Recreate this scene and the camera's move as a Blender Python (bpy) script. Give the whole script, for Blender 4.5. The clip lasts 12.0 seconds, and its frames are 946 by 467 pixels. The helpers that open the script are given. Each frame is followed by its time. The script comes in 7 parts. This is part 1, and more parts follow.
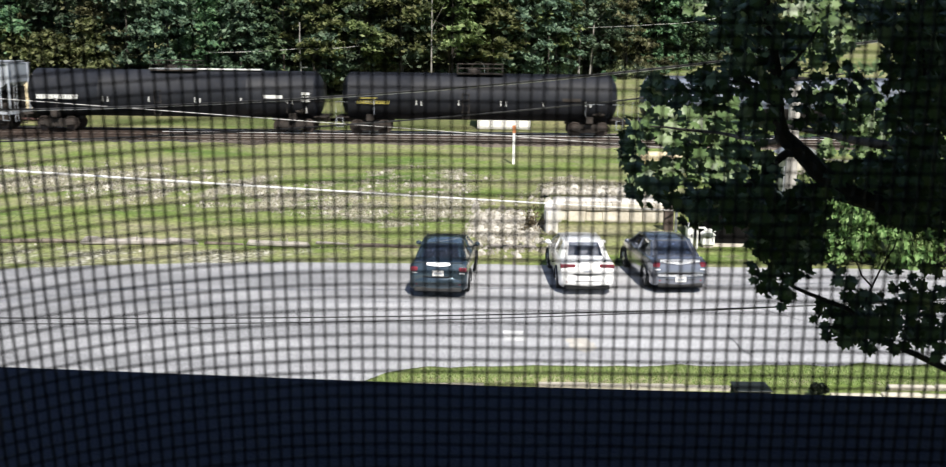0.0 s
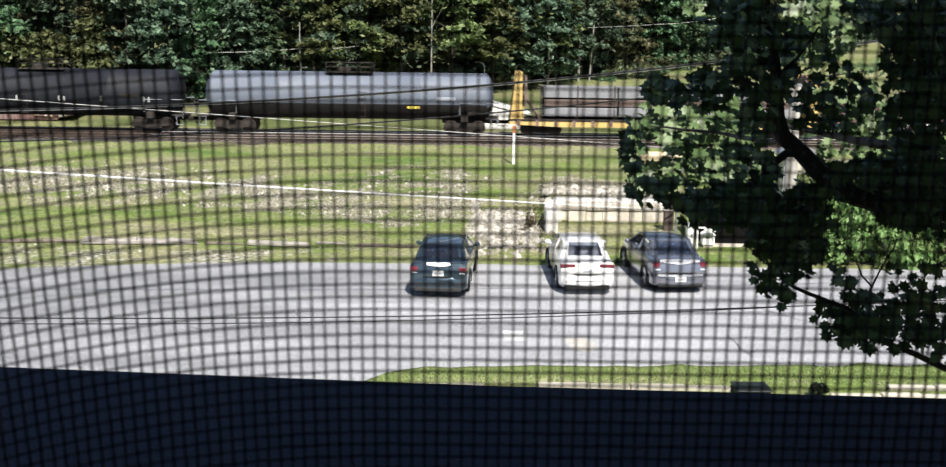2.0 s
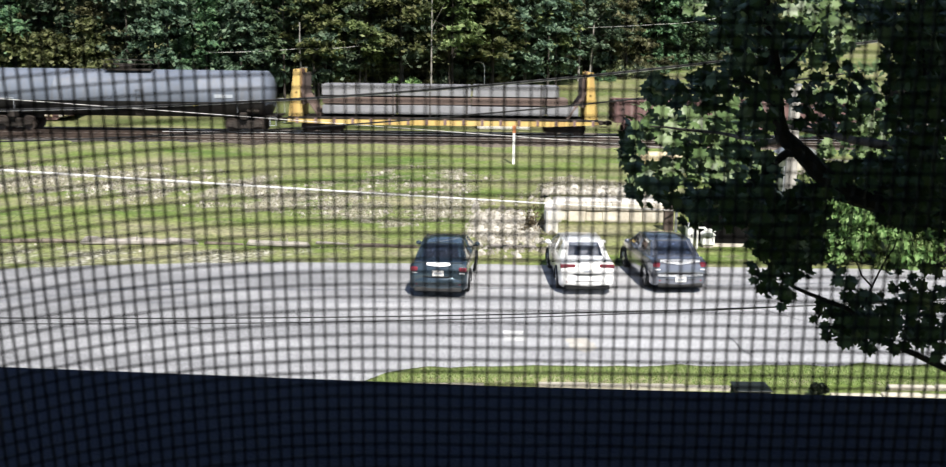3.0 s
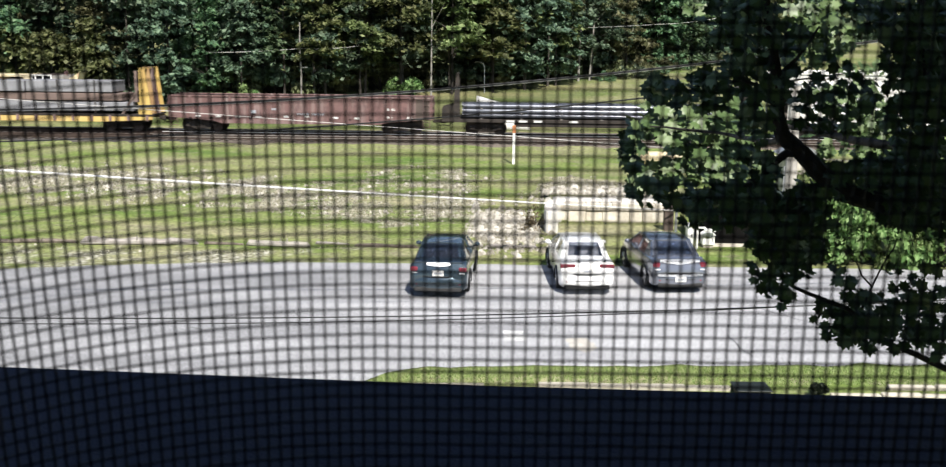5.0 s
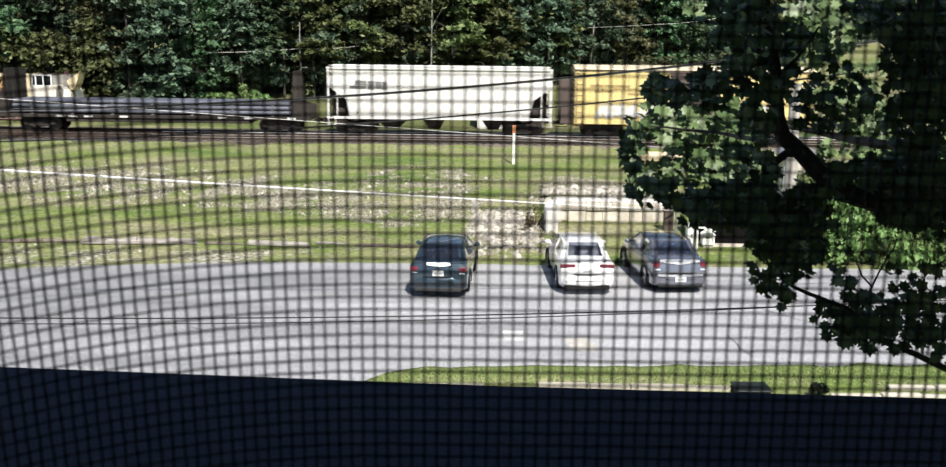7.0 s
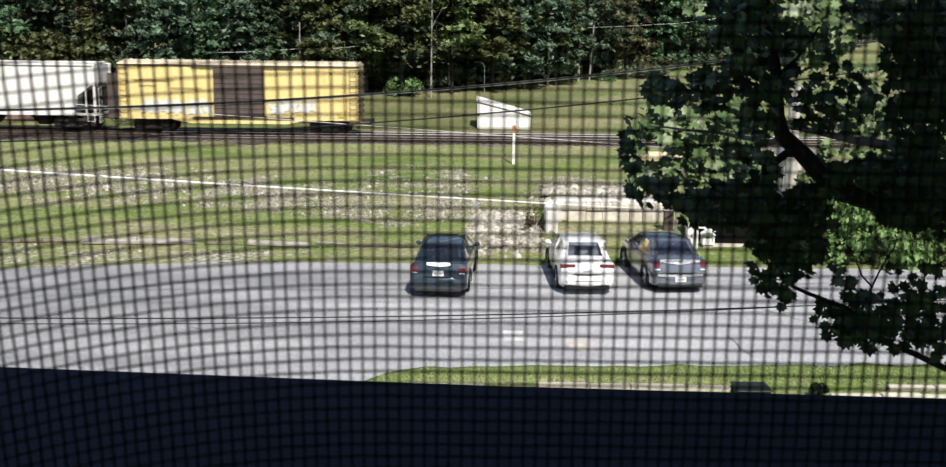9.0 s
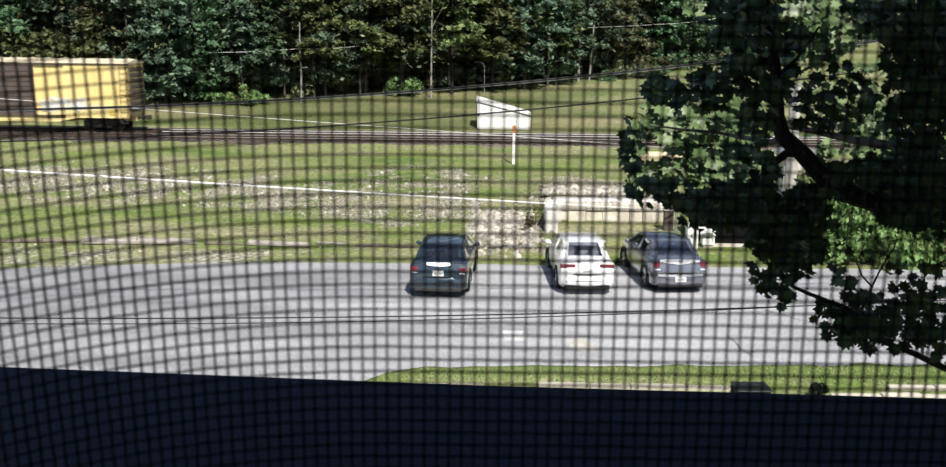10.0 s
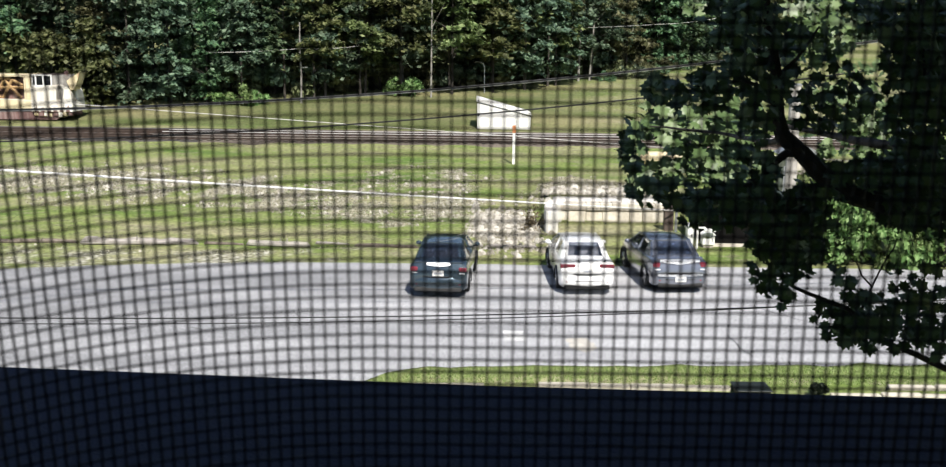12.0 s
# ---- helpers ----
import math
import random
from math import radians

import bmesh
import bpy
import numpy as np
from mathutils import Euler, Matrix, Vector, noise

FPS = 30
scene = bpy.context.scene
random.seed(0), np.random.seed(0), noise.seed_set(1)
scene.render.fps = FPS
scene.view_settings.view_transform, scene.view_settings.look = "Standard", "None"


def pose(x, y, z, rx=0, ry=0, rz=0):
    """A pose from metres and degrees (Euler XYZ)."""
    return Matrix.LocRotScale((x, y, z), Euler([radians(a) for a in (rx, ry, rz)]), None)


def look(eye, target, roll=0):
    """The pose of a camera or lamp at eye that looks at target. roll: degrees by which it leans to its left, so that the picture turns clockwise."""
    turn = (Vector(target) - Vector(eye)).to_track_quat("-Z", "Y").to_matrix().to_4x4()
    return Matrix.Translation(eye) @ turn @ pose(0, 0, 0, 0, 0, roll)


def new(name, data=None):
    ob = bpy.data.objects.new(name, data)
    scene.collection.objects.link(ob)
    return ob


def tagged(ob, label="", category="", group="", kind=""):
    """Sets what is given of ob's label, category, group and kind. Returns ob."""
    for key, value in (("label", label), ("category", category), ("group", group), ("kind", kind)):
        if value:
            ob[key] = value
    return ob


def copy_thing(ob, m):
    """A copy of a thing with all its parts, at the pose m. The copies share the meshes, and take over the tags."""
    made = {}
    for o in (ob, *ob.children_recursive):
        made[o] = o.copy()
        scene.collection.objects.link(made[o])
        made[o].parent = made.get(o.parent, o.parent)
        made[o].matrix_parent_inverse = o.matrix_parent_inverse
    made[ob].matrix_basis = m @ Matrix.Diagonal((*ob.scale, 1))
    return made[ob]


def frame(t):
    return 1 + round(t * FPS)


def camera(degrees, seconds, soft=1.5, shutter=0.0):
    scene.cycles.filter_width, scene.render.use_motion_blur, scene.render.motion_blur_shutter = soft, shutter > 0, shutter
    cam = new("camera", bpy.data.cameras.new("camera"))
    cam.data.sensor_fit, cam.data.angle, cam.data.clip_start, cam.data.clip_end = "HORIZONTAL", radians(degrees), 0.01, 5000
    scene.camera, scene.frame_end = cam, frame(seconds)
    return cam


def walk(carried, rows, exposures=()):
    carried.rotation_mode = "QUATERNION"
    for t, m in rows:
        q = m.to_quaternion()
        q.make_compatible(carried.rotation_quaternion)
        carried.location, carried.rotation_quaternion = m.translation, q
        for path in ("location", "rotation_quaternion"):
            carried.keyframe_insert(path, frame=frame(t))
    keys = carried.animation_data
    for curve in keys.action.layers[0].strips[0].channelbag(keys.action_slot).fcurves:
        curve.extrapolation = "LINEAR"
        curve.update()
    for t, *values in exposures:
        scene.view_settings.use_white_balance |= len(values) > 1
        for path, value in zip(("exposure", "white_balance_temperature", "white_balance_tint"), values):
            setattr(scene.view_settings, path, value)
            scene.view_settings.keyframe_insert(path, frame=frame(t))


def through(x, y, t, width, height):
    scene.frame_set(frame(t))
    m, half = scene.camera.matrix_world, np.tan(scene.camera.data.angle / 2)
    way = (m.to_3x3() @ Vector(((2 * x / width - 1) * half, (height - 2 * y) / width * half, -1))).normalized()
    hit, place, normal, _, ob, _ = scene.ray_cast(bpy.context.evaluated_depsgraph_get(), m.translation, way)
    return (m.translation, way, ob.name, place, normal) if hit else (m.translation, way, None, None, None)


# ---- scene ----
cam = camera(50.6, 12.0, soft=1.25, shutter=0.25)
EYE = Vector((0.0, 0.0, 7.5))
view = pose(0, 0, 7.5, 90 - 10.7, 0, 0) @ pose(0, 0, 0, 0, 0, 0.7)
walk(cam, [(0.0, view), (12.0, view)], exposures=[(0.0, 0.6), (2.0, 0.68), (5.5, 0.68), (6.8, 0.6), (9.5, 0.38), (10.5, 0.56), (12.0, 0.58)])
# focus on the far side of the lot; the insect screen close to the lens stays soft
cam.data.dof.use_dof = True
cam.data.dof.focus_distance = 45.0
cam.data.dof.aperture_fstop = 67.0

# ---- world and sun ----
SUN_EL, SUN_AZ = 50.0, 16.0      # azimuth: degrees to the right of straight behind the camera
world = bpy.data.worlds.new("sky")
scene.world = world
world.use_nodes = True
wt = world.node_tree
sky = wt.nodes.new("ShaderNodeTexSky")
sky.sky_type = "NISHITA"
sky.sun_disc = False
sky.sun_elevation = radians(SUN_EL)
sky.sun_rotation = radians(180 - SUN_AZ)
wt.links.new(sky.outputs[0], wt.nodes["Background"].inputs[0])
wt.nodes["Background"].inputs[1].default_value = 0.08
sun_data = bpy.data.lights.new("sun", "SUN")
sun_data.energy = 4.55
sun_data.angle = radians(0.53)
sun_data.color = (1.0, 0.95, 0.87)
sun = new("sun", sun_data)
sd = Vector((math.sin(radians(SUN_AZ)) * math.cos(radians(SUN_EL)), -math.cos(radians(SUN_AZ)) * math.cos(radians(SUN_EL)), math.sin(radians(SUN_EL))))
sun.matrix_world = look(sd * 60, (0, 0, 0))


# ---- materials ----
def mat(name, c1, c2=None, scale=2.0, fine=30.0, rough=0.6, metal=0.0, bump=0.15, spec=0.5, coat=0.0, jitter=0.0, stretch=(1, 1, 1), streak=0.0, streak_colour=(0.1, 0.08, 0.06)):
    """Two-scale noise between two colours, with fine bump; jitter varies brightness from object to object."""
    m = bpy.data.materials.new(name)
    m.use_nodes = True
    t = m.node_tree
    n, l = t.nodes, t.links
    bsdf = n["Principled BSDF"]
    c2 = c2 or tuple(c * 0.8 for c in c1)
    tc = n.new("ShaderNodeTexCoord")
    mp = n.new("ShaderNodeMapping")
    mp.inputs["Scale"].default_value = stretch
    l.new(tc.outputs["Object"], mp.inputs[0])
    big = n.new("ShaderNodeTexNoise")
    big.inputs["Scale"].default_value = scale
    big.inputs["Detail"].default_value = 5
    small = n.new("ShaderNodeTexNoise")
    small.inputs["Scale"].default_value = fine
    small.inputs["Detail"].default_value = 3
    l.new(mp.outputs[0], big.inputs["Vector"])
    l.new(mp.outputs[0], small.inputs["Vector"])
    add = n.new("ShaderNodeMath")
    add.operation = "MULTIPLY_ADD"
    l.new(small.outputs["Fac"], add.inputs[0])
    add.inputs[1].default_value = 0.45
    l.new(big.outputs["Fac"], add.inputs[2])
    ramp = n.new("ShaderNodeValToRGB")
    ramp.color_ramp.elements[0].position, ramp.color_ramp.elements[1].position = 0.45, 0.95
    ramp.color_ramp.elements[0].color = (*c1, 1)
    ramp.color_ramp.elements[1].color = (*c2, 1)
    l.new(add.outputs[0], ramp.inputs[0])
    out = ramp.outputs[0]
    if streak:
        mp2 = n.new("ShaderNodeMapping")
        mp2.inputs["Scale"].default_value = (2.2, 2.2, 0.18)
        l.new(tc.outputs["Object"], mp2.inputs[0])
        sn = n.new("ShaderNodeTexNoise")
        sn.inputs["Scale"].default_value = 2.0
        sn.inputs["Detail"].default_value = 6
        l.new(mp2.outputs[0], sn.inputs["Vector"])
        sr = n.new("ShaderNodeMapRange")
        sr.inputs[1].default_value, sr.inputs[2].default_value = 0.48, 0.75
        sr.inputs[4].default_value = streak
        l.new(sn.outputs["Fac"], sr.inputs[0])
        mx = n.new("ShaderNodeMixRGB")
        l.new(sr.outputs[0], mx.inputs[0])
        l.new(out, mx.inputs[1])
        mx.inputs[2].default_value = (*streak_colour, 1)
        out = mx.outputs[0]
    if jitter:
        oi = n.new("ShaderNodeObjectInfo")
        mr = n.new("ShaderNodeMapRange")
        mr.inputs[3].default_value, mr.inputs[4].default_value = 1 - jitter, 1 + jitter
        l.new(oi.outputs["Random"], mr.inputs[0])
        hs = n.new("ShaderNodeHueSaturation")
        l.new(mr.outputs[0], hs.inputs["Value"])
        l.new(out, hs.inputs["Color"])
        out = hs.outputs[0]
    l.new(out, bsdf.inputs["Base Color"])
    rr = n.new("ShaderNodeMapRange")
    rr.inputs[3].default_value, rr.inputs[4].default_value = max(0.02, rough - 0.1), min(1, rough + 0.12)
    l.new(big.outputs["Fac"], rr.inputs[0])
    l.new(rr.outputs[0], bsdf.inputs["Roughness"])
    bsdf.inputs["Metallic"].default_value = metal
    bsdf.inputs["Specular IOR Level"].default_value = spec
    bsdf.inputs["Coat Weight"].default_value = coat
    bsdf.inputs["Coat Roughness"].default_value = 0.05
    if bump:
        bp = n.new("ShaderNodeBump")
        bp.inputs["Strength"].default_value = bump
        bp.inputs["Distance"].default_value = 0.02
        l.new(small.outputs["Fac"], bp.inputs["Height"])
        l.new(bp.outputs[0], bsdf.inputs["Normal"])
    return m


def foliage(name, c1, c2, c3, through=0.3, spec=0.25):
    """Leaf material: colour by island, a little light through the leaf."""
    m = bpy.data.materials.new(name)
    m.use_nodes = True
    t = m.node_tree
    n, l = t.nodes, t.links
    bsdf = n["Principled BSDF"]
    geo = n.new("ShaderNodeNewGeometry")
    oi = n.new("ShaderNodeObjectInfo")
    ramp = n.new("ShaderNodeValToRGB")
    e = ramp.color_ramp.elements
    e[0].color, e[1].color = (*c1, 1), (*c3, 1)
    mid = e.new(0.5)
    mid.color = (*c2, 1)
    l.new(geo.outputs["Random Per Island"], ramp.inputs[0])
    hs = n.new("ShaderNodeHueSaturation")
    mr = n.new("ShaderNodeMapRange")
    mr.inputs[3].default_value, mr.inputs[4].default_value = 0.482, 0.535
    l.new(oi.outputs["Random"], mr.inputs[0])
    l.new(mr.outputs[0], hs.inputs["Hue"])
    mv = n.new("ShaderNodeMapRange")
    mv.inputs[3].default_value, mv.inputs[4].default_value = 0.6, 1.3
    l.new(oi.outputs["Random"], mv.inputs[0])
    l.new(mv.outputs[0], hs.inputs["Value"])
    l.new(ramp.outputs[0], hs.inputs["Color"])
    l.new(hs.outputs[0], bsdf.inputs["Base Color"])
    bsdf.inputs["Roughness"].default_value = 0.5
    bsdf.inputs["Specular IOR Level"].default_value = spec
    tr = n.new("ShaderNodeBsdfTranslucent")
    l.new(hs.outputs[0], tr.inputs[0])
    mx = n.new("ShaderNodeMixShader")
    mx.inputs[0].default_value = through
    l.new(bsdf.outputs[0], mx.inputs[1])
    l.new(tr.outputs[0], mx.inputs[2])
    l.new(mx.outputs[0], n["Material Output"].inputs[0])
    return m


def glass_dark(name, tint):
    m = bpy.data.materials.new(name)
    m.use_nodes = True
    b = m.node_tree.nodes["Principled BSDF"]
    b.inputs["Base Color"].default_value = (*tint, 1)
    b.inputs["Roughness"].default_value = 0.04
    b.inputs["Transmission Weight"].default_value = 0.97
    b.inputs["IOR"].default_value = 1.28
    return m


m_concrete = mat("concrete", (0.42, 0.37, 0.3), (0.74, 0.69, 0.6), 2.4, 12, 0.85, bump=0.3, jitter=0.22, streak=0.35, streak_colour=(0.2, 0.17, 0.13))
m_wingstone = mat("pale wing stone", (0.6, 0.57, 0.53), (0.74, 0.71, 0.67), 2.4, 12, 0.85, bump=0.3, jitter=0.1)
m_kerb = mat("kerb stone", (0.42, 0.38, 0.31), (0.58, 0.54, 0.46), 2.0, 25, 0.85, bump=0.3)
m_wood_old = mat("weathered timber", (0.17, 0.15, 0.135), (0.4, 0.37, 0.345), 3.0, 30, 0.85, stretch=(1, 1, 6), bump=0.4, jitter=0.2)
m_log_dark = mat("rotting brown timber", (0.08, 0.062, 0.05), (0.24, 0.2, 0.17), 3, 20, 0.9, bump=0.5)
m_log_pale = mat("bleached timber", (0.3, 0.28, 0.25), (0.56, 0.53, 0.48), 3, 20, 0.85, bump=0.4)
m_log_grey = mat("greyed timber", (0.2, 0.185, 0.16), (0.42, 0.39, 0.35), 3, 20, 0.85, bump=0.4)
m_ballast = mat("ballast", (0.07, 0.055, 0.044), (0.2, 0.165, 0.135), 0.7, 9, 0.95, bump=0.8, stretch=(0.25, 1, 1))
m_ballast_dark = mat("dark left ballast", (0.03, 0.027, 0.026), (0.1, 0.088, 0.08), 0.9, 9, 0.95, bump=0.8, stretch=(0.25, 1, 1))
m_railglint = mat("worn rail steel with painted glint", (0.66, 0.64, 0.62), (0.74, 0.72, 0.7), 3, 30, 0.4, 0.35, 0.05)
m_raildull = mat("dull rail steel", (0.22, 0.19, 0.17), (0.32, 0.29, 0.26), 3, 30, 0.5, 0.3, 0.05)
m_railside = mat("rusty rail web and glintless head", (0.045, 0.032, 0.026), (0.08, 0.055, 0.042), 3, 30, 0.8, 0.2)
m_sleeper = mat("creosoted sleeper", (0.05, 0.04, 0.032), (0.12, 0.1, 0.085), 3, 30, 0.9, jitter=0.25)
m_black = mat("black tank paint", (0.008, 0.009, 0.013), (0.019, 0.021, 0.028), 0.8, 20, 0.6, bump=0.03, spec=0.28, streak=0.2, streak_colour=(0.05, 0.046, 0.042))
m_greytank = mat("grey tank paint", (0.115, 0.135, 0.178), (0.162, 0.186, 0.236), 0.7, 15, 0.58, bump=0.04, streak=0.45, streak_colour=(0.16, 0.15, 0.14))
m_shedblack = mat("black boards darkened for tree shade", (0.004, 0.004, 0.004), (0.009, 0.0085, 0.008), 3, 30, 0.95, bump=0.2, spec=0.08)
m_tar_shade = mat("tar and painted belly shade", (0.01, 0.01, 0.011), (0.02, 0.019, 0.019), 1.5, 20, 0.5, bump=0.1)
m_under = mat("grimy undergear", (0.018, 0.015, 0.013), (0.05, 0.04, 0.033), 4, 40, 0.8, 0.1, 0.3)
m_wheel = mat("wheel steel", (0.05, 0.04, 0.035), (0.1, 0.08, 0.07), 4, 40, 0.6, 0.6, 0.2)
m_yellow = mat("yellow rail paint", (0.55, 0.38, 0.1), (0.68, 0.5, 0.2), 0.6, 12, 0.6, bump=0.05, streak=0.75, streak_colour=(0.3, 0.16, 0.05))
m_boxyellow = mat("faded yellow boxcar paint", (0.74, 0.57, 0.21), (0.82, 0.67, 0.32), 0.5, 12, 0.55, bump=0.05, streak=0.35, streak_colour=(0.45, 0.3, 0.12))
m_boxroof = mat("cream metal roof", (0.62, 0.52, 0.34), (0.74, 0.65, 0.48), 0.8, 14, 0.55, 0.1, 0.1)
m_boxdoor = mat("dull brown door", (0.06, 0.045, 0.04), (0.1, 0.075, 0.065), 1.2, 18, 0.7, bump=0.1, streak=0.4, streak_colour=(0.14, 0.1, 0.08))
m_boxmark = mat("worn brown stencil", (0.3, 0.2, 0.1), (0.45, 0.32, 0.16), 2, 20, 0.7)
m_gond = mat("oxide red gondola paint", (0.085, 0.044, 0.042), (0.2, 0.115, 0.108), 1.4, 9, 0.75, bump=0.1, streak=1.0, streak_colour=(0.3, 0.23, 0.215))
m_hopper = mat("white hopper paint", (0.74, 0.73, 0.7), (0.82, 0.81, 0.78), 0.5, 12, 0.5, bump=0.04, streak=0.3, streak_colour=(0.5, 0.44, 0.38))
m_hopgrey = mat("grey hopper paint", (0.34, 0.37, 0.42), (0.42, 0.45, 0.5), 0.5, 12, 0.5, bump=0.04, streak=0.4, streak_colour=(0.2, 0.18, 0.16))
m_hopmark = mat("faded grey lettering", (0.12, 0.12, 0.125), (0.25, 0.25, 0.25), 3, 20, 0.6)
m_wrap = mat("lumber wrap", (0.19, 0.19, 0.205), (0.29, 0.29, 0.31), 1.2, 12, 0.45, bump=0.25)
m_lumberend = mat("sawn lumber", (0.12, 0.085, 0.075), (0.2, 0.145, 0.125), 2, 20, 0.8, stretch=(0.3, 4, 9))
m_pipe = mat("dark pipe coating", (0.11, 0.12, 0.15), (0.22, 0.23, 0.27), 1.0, 10, 0.26, 0.35, 0.04)
m_whitepaint = mat("white paint", (0.8, 0.79, 0.77), (0.86, 0.85, 0.83), 1.0, 12, 0.5, bump=0.04)
m_mark = mat("stencil white", (0.62, 0.62, 0.6), (0.72, 0.72, 0.7), 3, 20, 0.6)
m_markyellow = mat("stencil yellow", (0.65, 0.5, 0.06), (0.72, 0.58, 0.1), 3, 20, 0.6)
m_dimyellow = mat("faded stencil yellow", (0.26, 0.21, 0.04), (0.5, 0.42, 0.1), 5, 14, 0.7)
m_placard = mat("placard board", (0.75, 0.74, 0.7), (0.8, 0.79, 0.76), 3, 20, 0.6)
m_cream = mat("faded cream paint with rust", (0.62, 0.5, 0.28), (0.78, 0.7, 0.5), 0.8, 9, 0.65, bump=0.1, streak=0.75, streak_colour=(0.2, 0.09, 0.04))
m_creamwhite = mat("bleached cream paint with rust", (0.72, 0.66, 0.55), (0.88, 0.86, 0.8), 0.7, 5, 0.6, bump=0.1, streak=0.45, streak_colour=(0.38, 0.25, 0.14))
m_dullgrey = mat("weathered grey paint", (0.13, 0.12, 0.11), (0.36, 0.34, 0.31), 1.2, 8, 0.7, bump=0.1, streak=0.6, streak_colour=(0.08, 0.06, 0.05))
m_rustarm = mat("rusty tan steel", (0.24, 0.13, 0.06), (0.45, 0.3, 0.14), 1.5, 10, 0.75, bump=0.1)
m_orange = mat("orange reflector", (0.5, 0.18, 0.07), (0.6, 0.26, 0.12), 4, 30, 0.4)
m_galv = mat("galvanised steel", (0.4, 0.41, 0.42), (0.5, 0.51, 0.52), 3, 30, 0.4, 0.7, 0.05)
m_cable = mat("black cable", (0.012, 0.012, 0.012), (0.02, 0.02, 0.02), 3, 30, 0.5)
m_cablelight = mat("bare aluminium cable", (0.62, 0.6, 0.57), (0.7, 0.68, 0.65), 3, 30, 0.45, 0.3)
m_cablewhite = mat("sunlit white cable sheath", (0.78, 0.77, 0.75), (0.84, 0.83, 0.81), 3, 30, 0.5)
m_screen = mat("screen fibre", (0.02, 0.02, 0.021), (0.03, 0.03, 0.03), 200, 800, 0.7, bump=0.0)
m_slate = mat("dark roofing felt", (0.034, 0.04, 0.066), (0.047, 0.053, 0.083), 2, 120, 0.95, bump=0.4, spec=0.1)
m_siding = mat("dark stained siding", (0.09, 0.085, 0.08), (0.13, 0.125, 0.12), 1, 20, 0.7)
m_room = mat("room plaster", (0.12, 0.11, 0.1), (0.15, 0.14, 0.13), 1, 20, 0.9)
m_bark = mat("maple bark", (0.025, 0.02, 0.017), (0.06, 0.048, 0.04), 3, 25, 0.9, stretch=(1, 1, 0.3), bump=0.6)
m_bark_pale = mat("pale bark", (0.2, 0.19, 0.17), (0.3, 0.285, 0.26), 2, 20, 0.9, stretch=(1, 1, 0.3), bump=0.4)
m_bark_far = mat("forest bark", (0.03, 0.026, 0.022), (0.07, 0.06, 0.05), 2, 20, 0.9, stretch=(1, 1, 0.3), bump=0.4)
m_leaf = foliage("maple leaves", (0.06, 0.115, 0.033), (0.115, 0.195, 0.062), (0.22, 0.31, 0.135), 0.05, spec=0.65)
m_wood_leaf = [foliage("forest leaves deep", (0.055, 0.1, 0.062), (0.125, 0.185, 0.115), (0.24, 0.31, 0.205), 0.42, spec=0.3),
               foliage("forest leaves olive", (0.085, 0.097, 0.046), (0.19, 0.2, 0.095), (0.33, 0.33, 0.18), 0.42, spec=0.3),
               foliage("forest leaves bright", (0.05, 0.1, 0.05), (0.11, 0.18, 0.09), (0.2, 0.285, 0.145), 0.42, spec=0.3)]
m_olive = foliage("olive leaves", (0.085, 0.115, 0.042), (0.185, 0.22, 0.085), (0.33, 0.36, 0.165), 0.42, spec=0.3)
m_grass = foliage("grass blades", (0.13, 0.19, 0.055), (0.2, 0.25, 0.085), (0.31, 0.32, 0.15), 0.35)
m_meadow = foliage("meadow blades", (0.09, 0.115, 0.042), (0.15, 0.16, 0.07), (0.26, 0.24, 0.13), 0.4)
m_lawn = foliage("lawn blades", (0.22, 0.29, 0.09), (0.3, 0.36, 0.13), (0.42, 0.44, 0.22), 0.3)
m_straw = foliage("dry straw", (0.22, 0.21, 0.12), (0.42, 0.38, 0.28), (0.66, 0.62, 0.52), 0.2)
m_shrub = foliage("dark shrub leaves", (0.008, 0.014, 0.007), (0.015, 0.025, 0.012), (0.03, 0.045, 0.02), 0.05, 0.2)
m_drybush = foliage("dry bush leaves", (0.1, 0.08, 0.045), (0.2, 0.16, 0.085), (0.36, 0.3, 0.18), 0.15, 0.2)
m_bush = foliage("bush leaves", (0.1, 0.17, 0.05), (0.18, 0.26, 0.085), (0.3, 0.38, 0.16), 0.3)
m_trimgreen = mat("dark green steel", (0.006, 0.009, 0.007), (0.014, 0.019, 0.015), 4, 40, 0.6)
m_sand = mat("pale sand", (0.36, 0.335, 0.3), (0.62, 0.59, 0.53), 5, 14, 0.95)
m_wornpaint = mat("worn road paint", (0.46, 0.46, 0.46), (0.7, 0.7, 0.69), 4, 12, 0.8)
m_stone = foliage("loose stone", (0.28, 0.26, 0.2), (0.48, 0.45, 0.38), (0.74, 0.7, 0.62), 0.0, 0.2)
m_rock = mat("pale stone", (0.4, 0.37, 0.33), (0.62, 0.59, 0.54), 4, 30, 0.9, bump=0.4, jitter=0.2)


# ---- mesh helpers ----
def box(bm, x0, x1, y0, y1, z0, z1, bevel=0.0):
    r = bmesh.ops.create_cube(bm, size=1.0)
    v = r["verts"]
    for p in v:
        p.co = Vector(((x0 + x1) / 2 + p.co.x * (x1 - x0), (y0 + y1) / 2 + p.co.y * (y1 - y0), (z0 + z1) / 2 + p.co.z * (z1 - z0)))
    if bevel:
        e = list({e for p in v for e in p.link_edges})
        bmesh.ops.bevel(bm, geom=e, offset=bevel, segments=1, affect="EDGES")


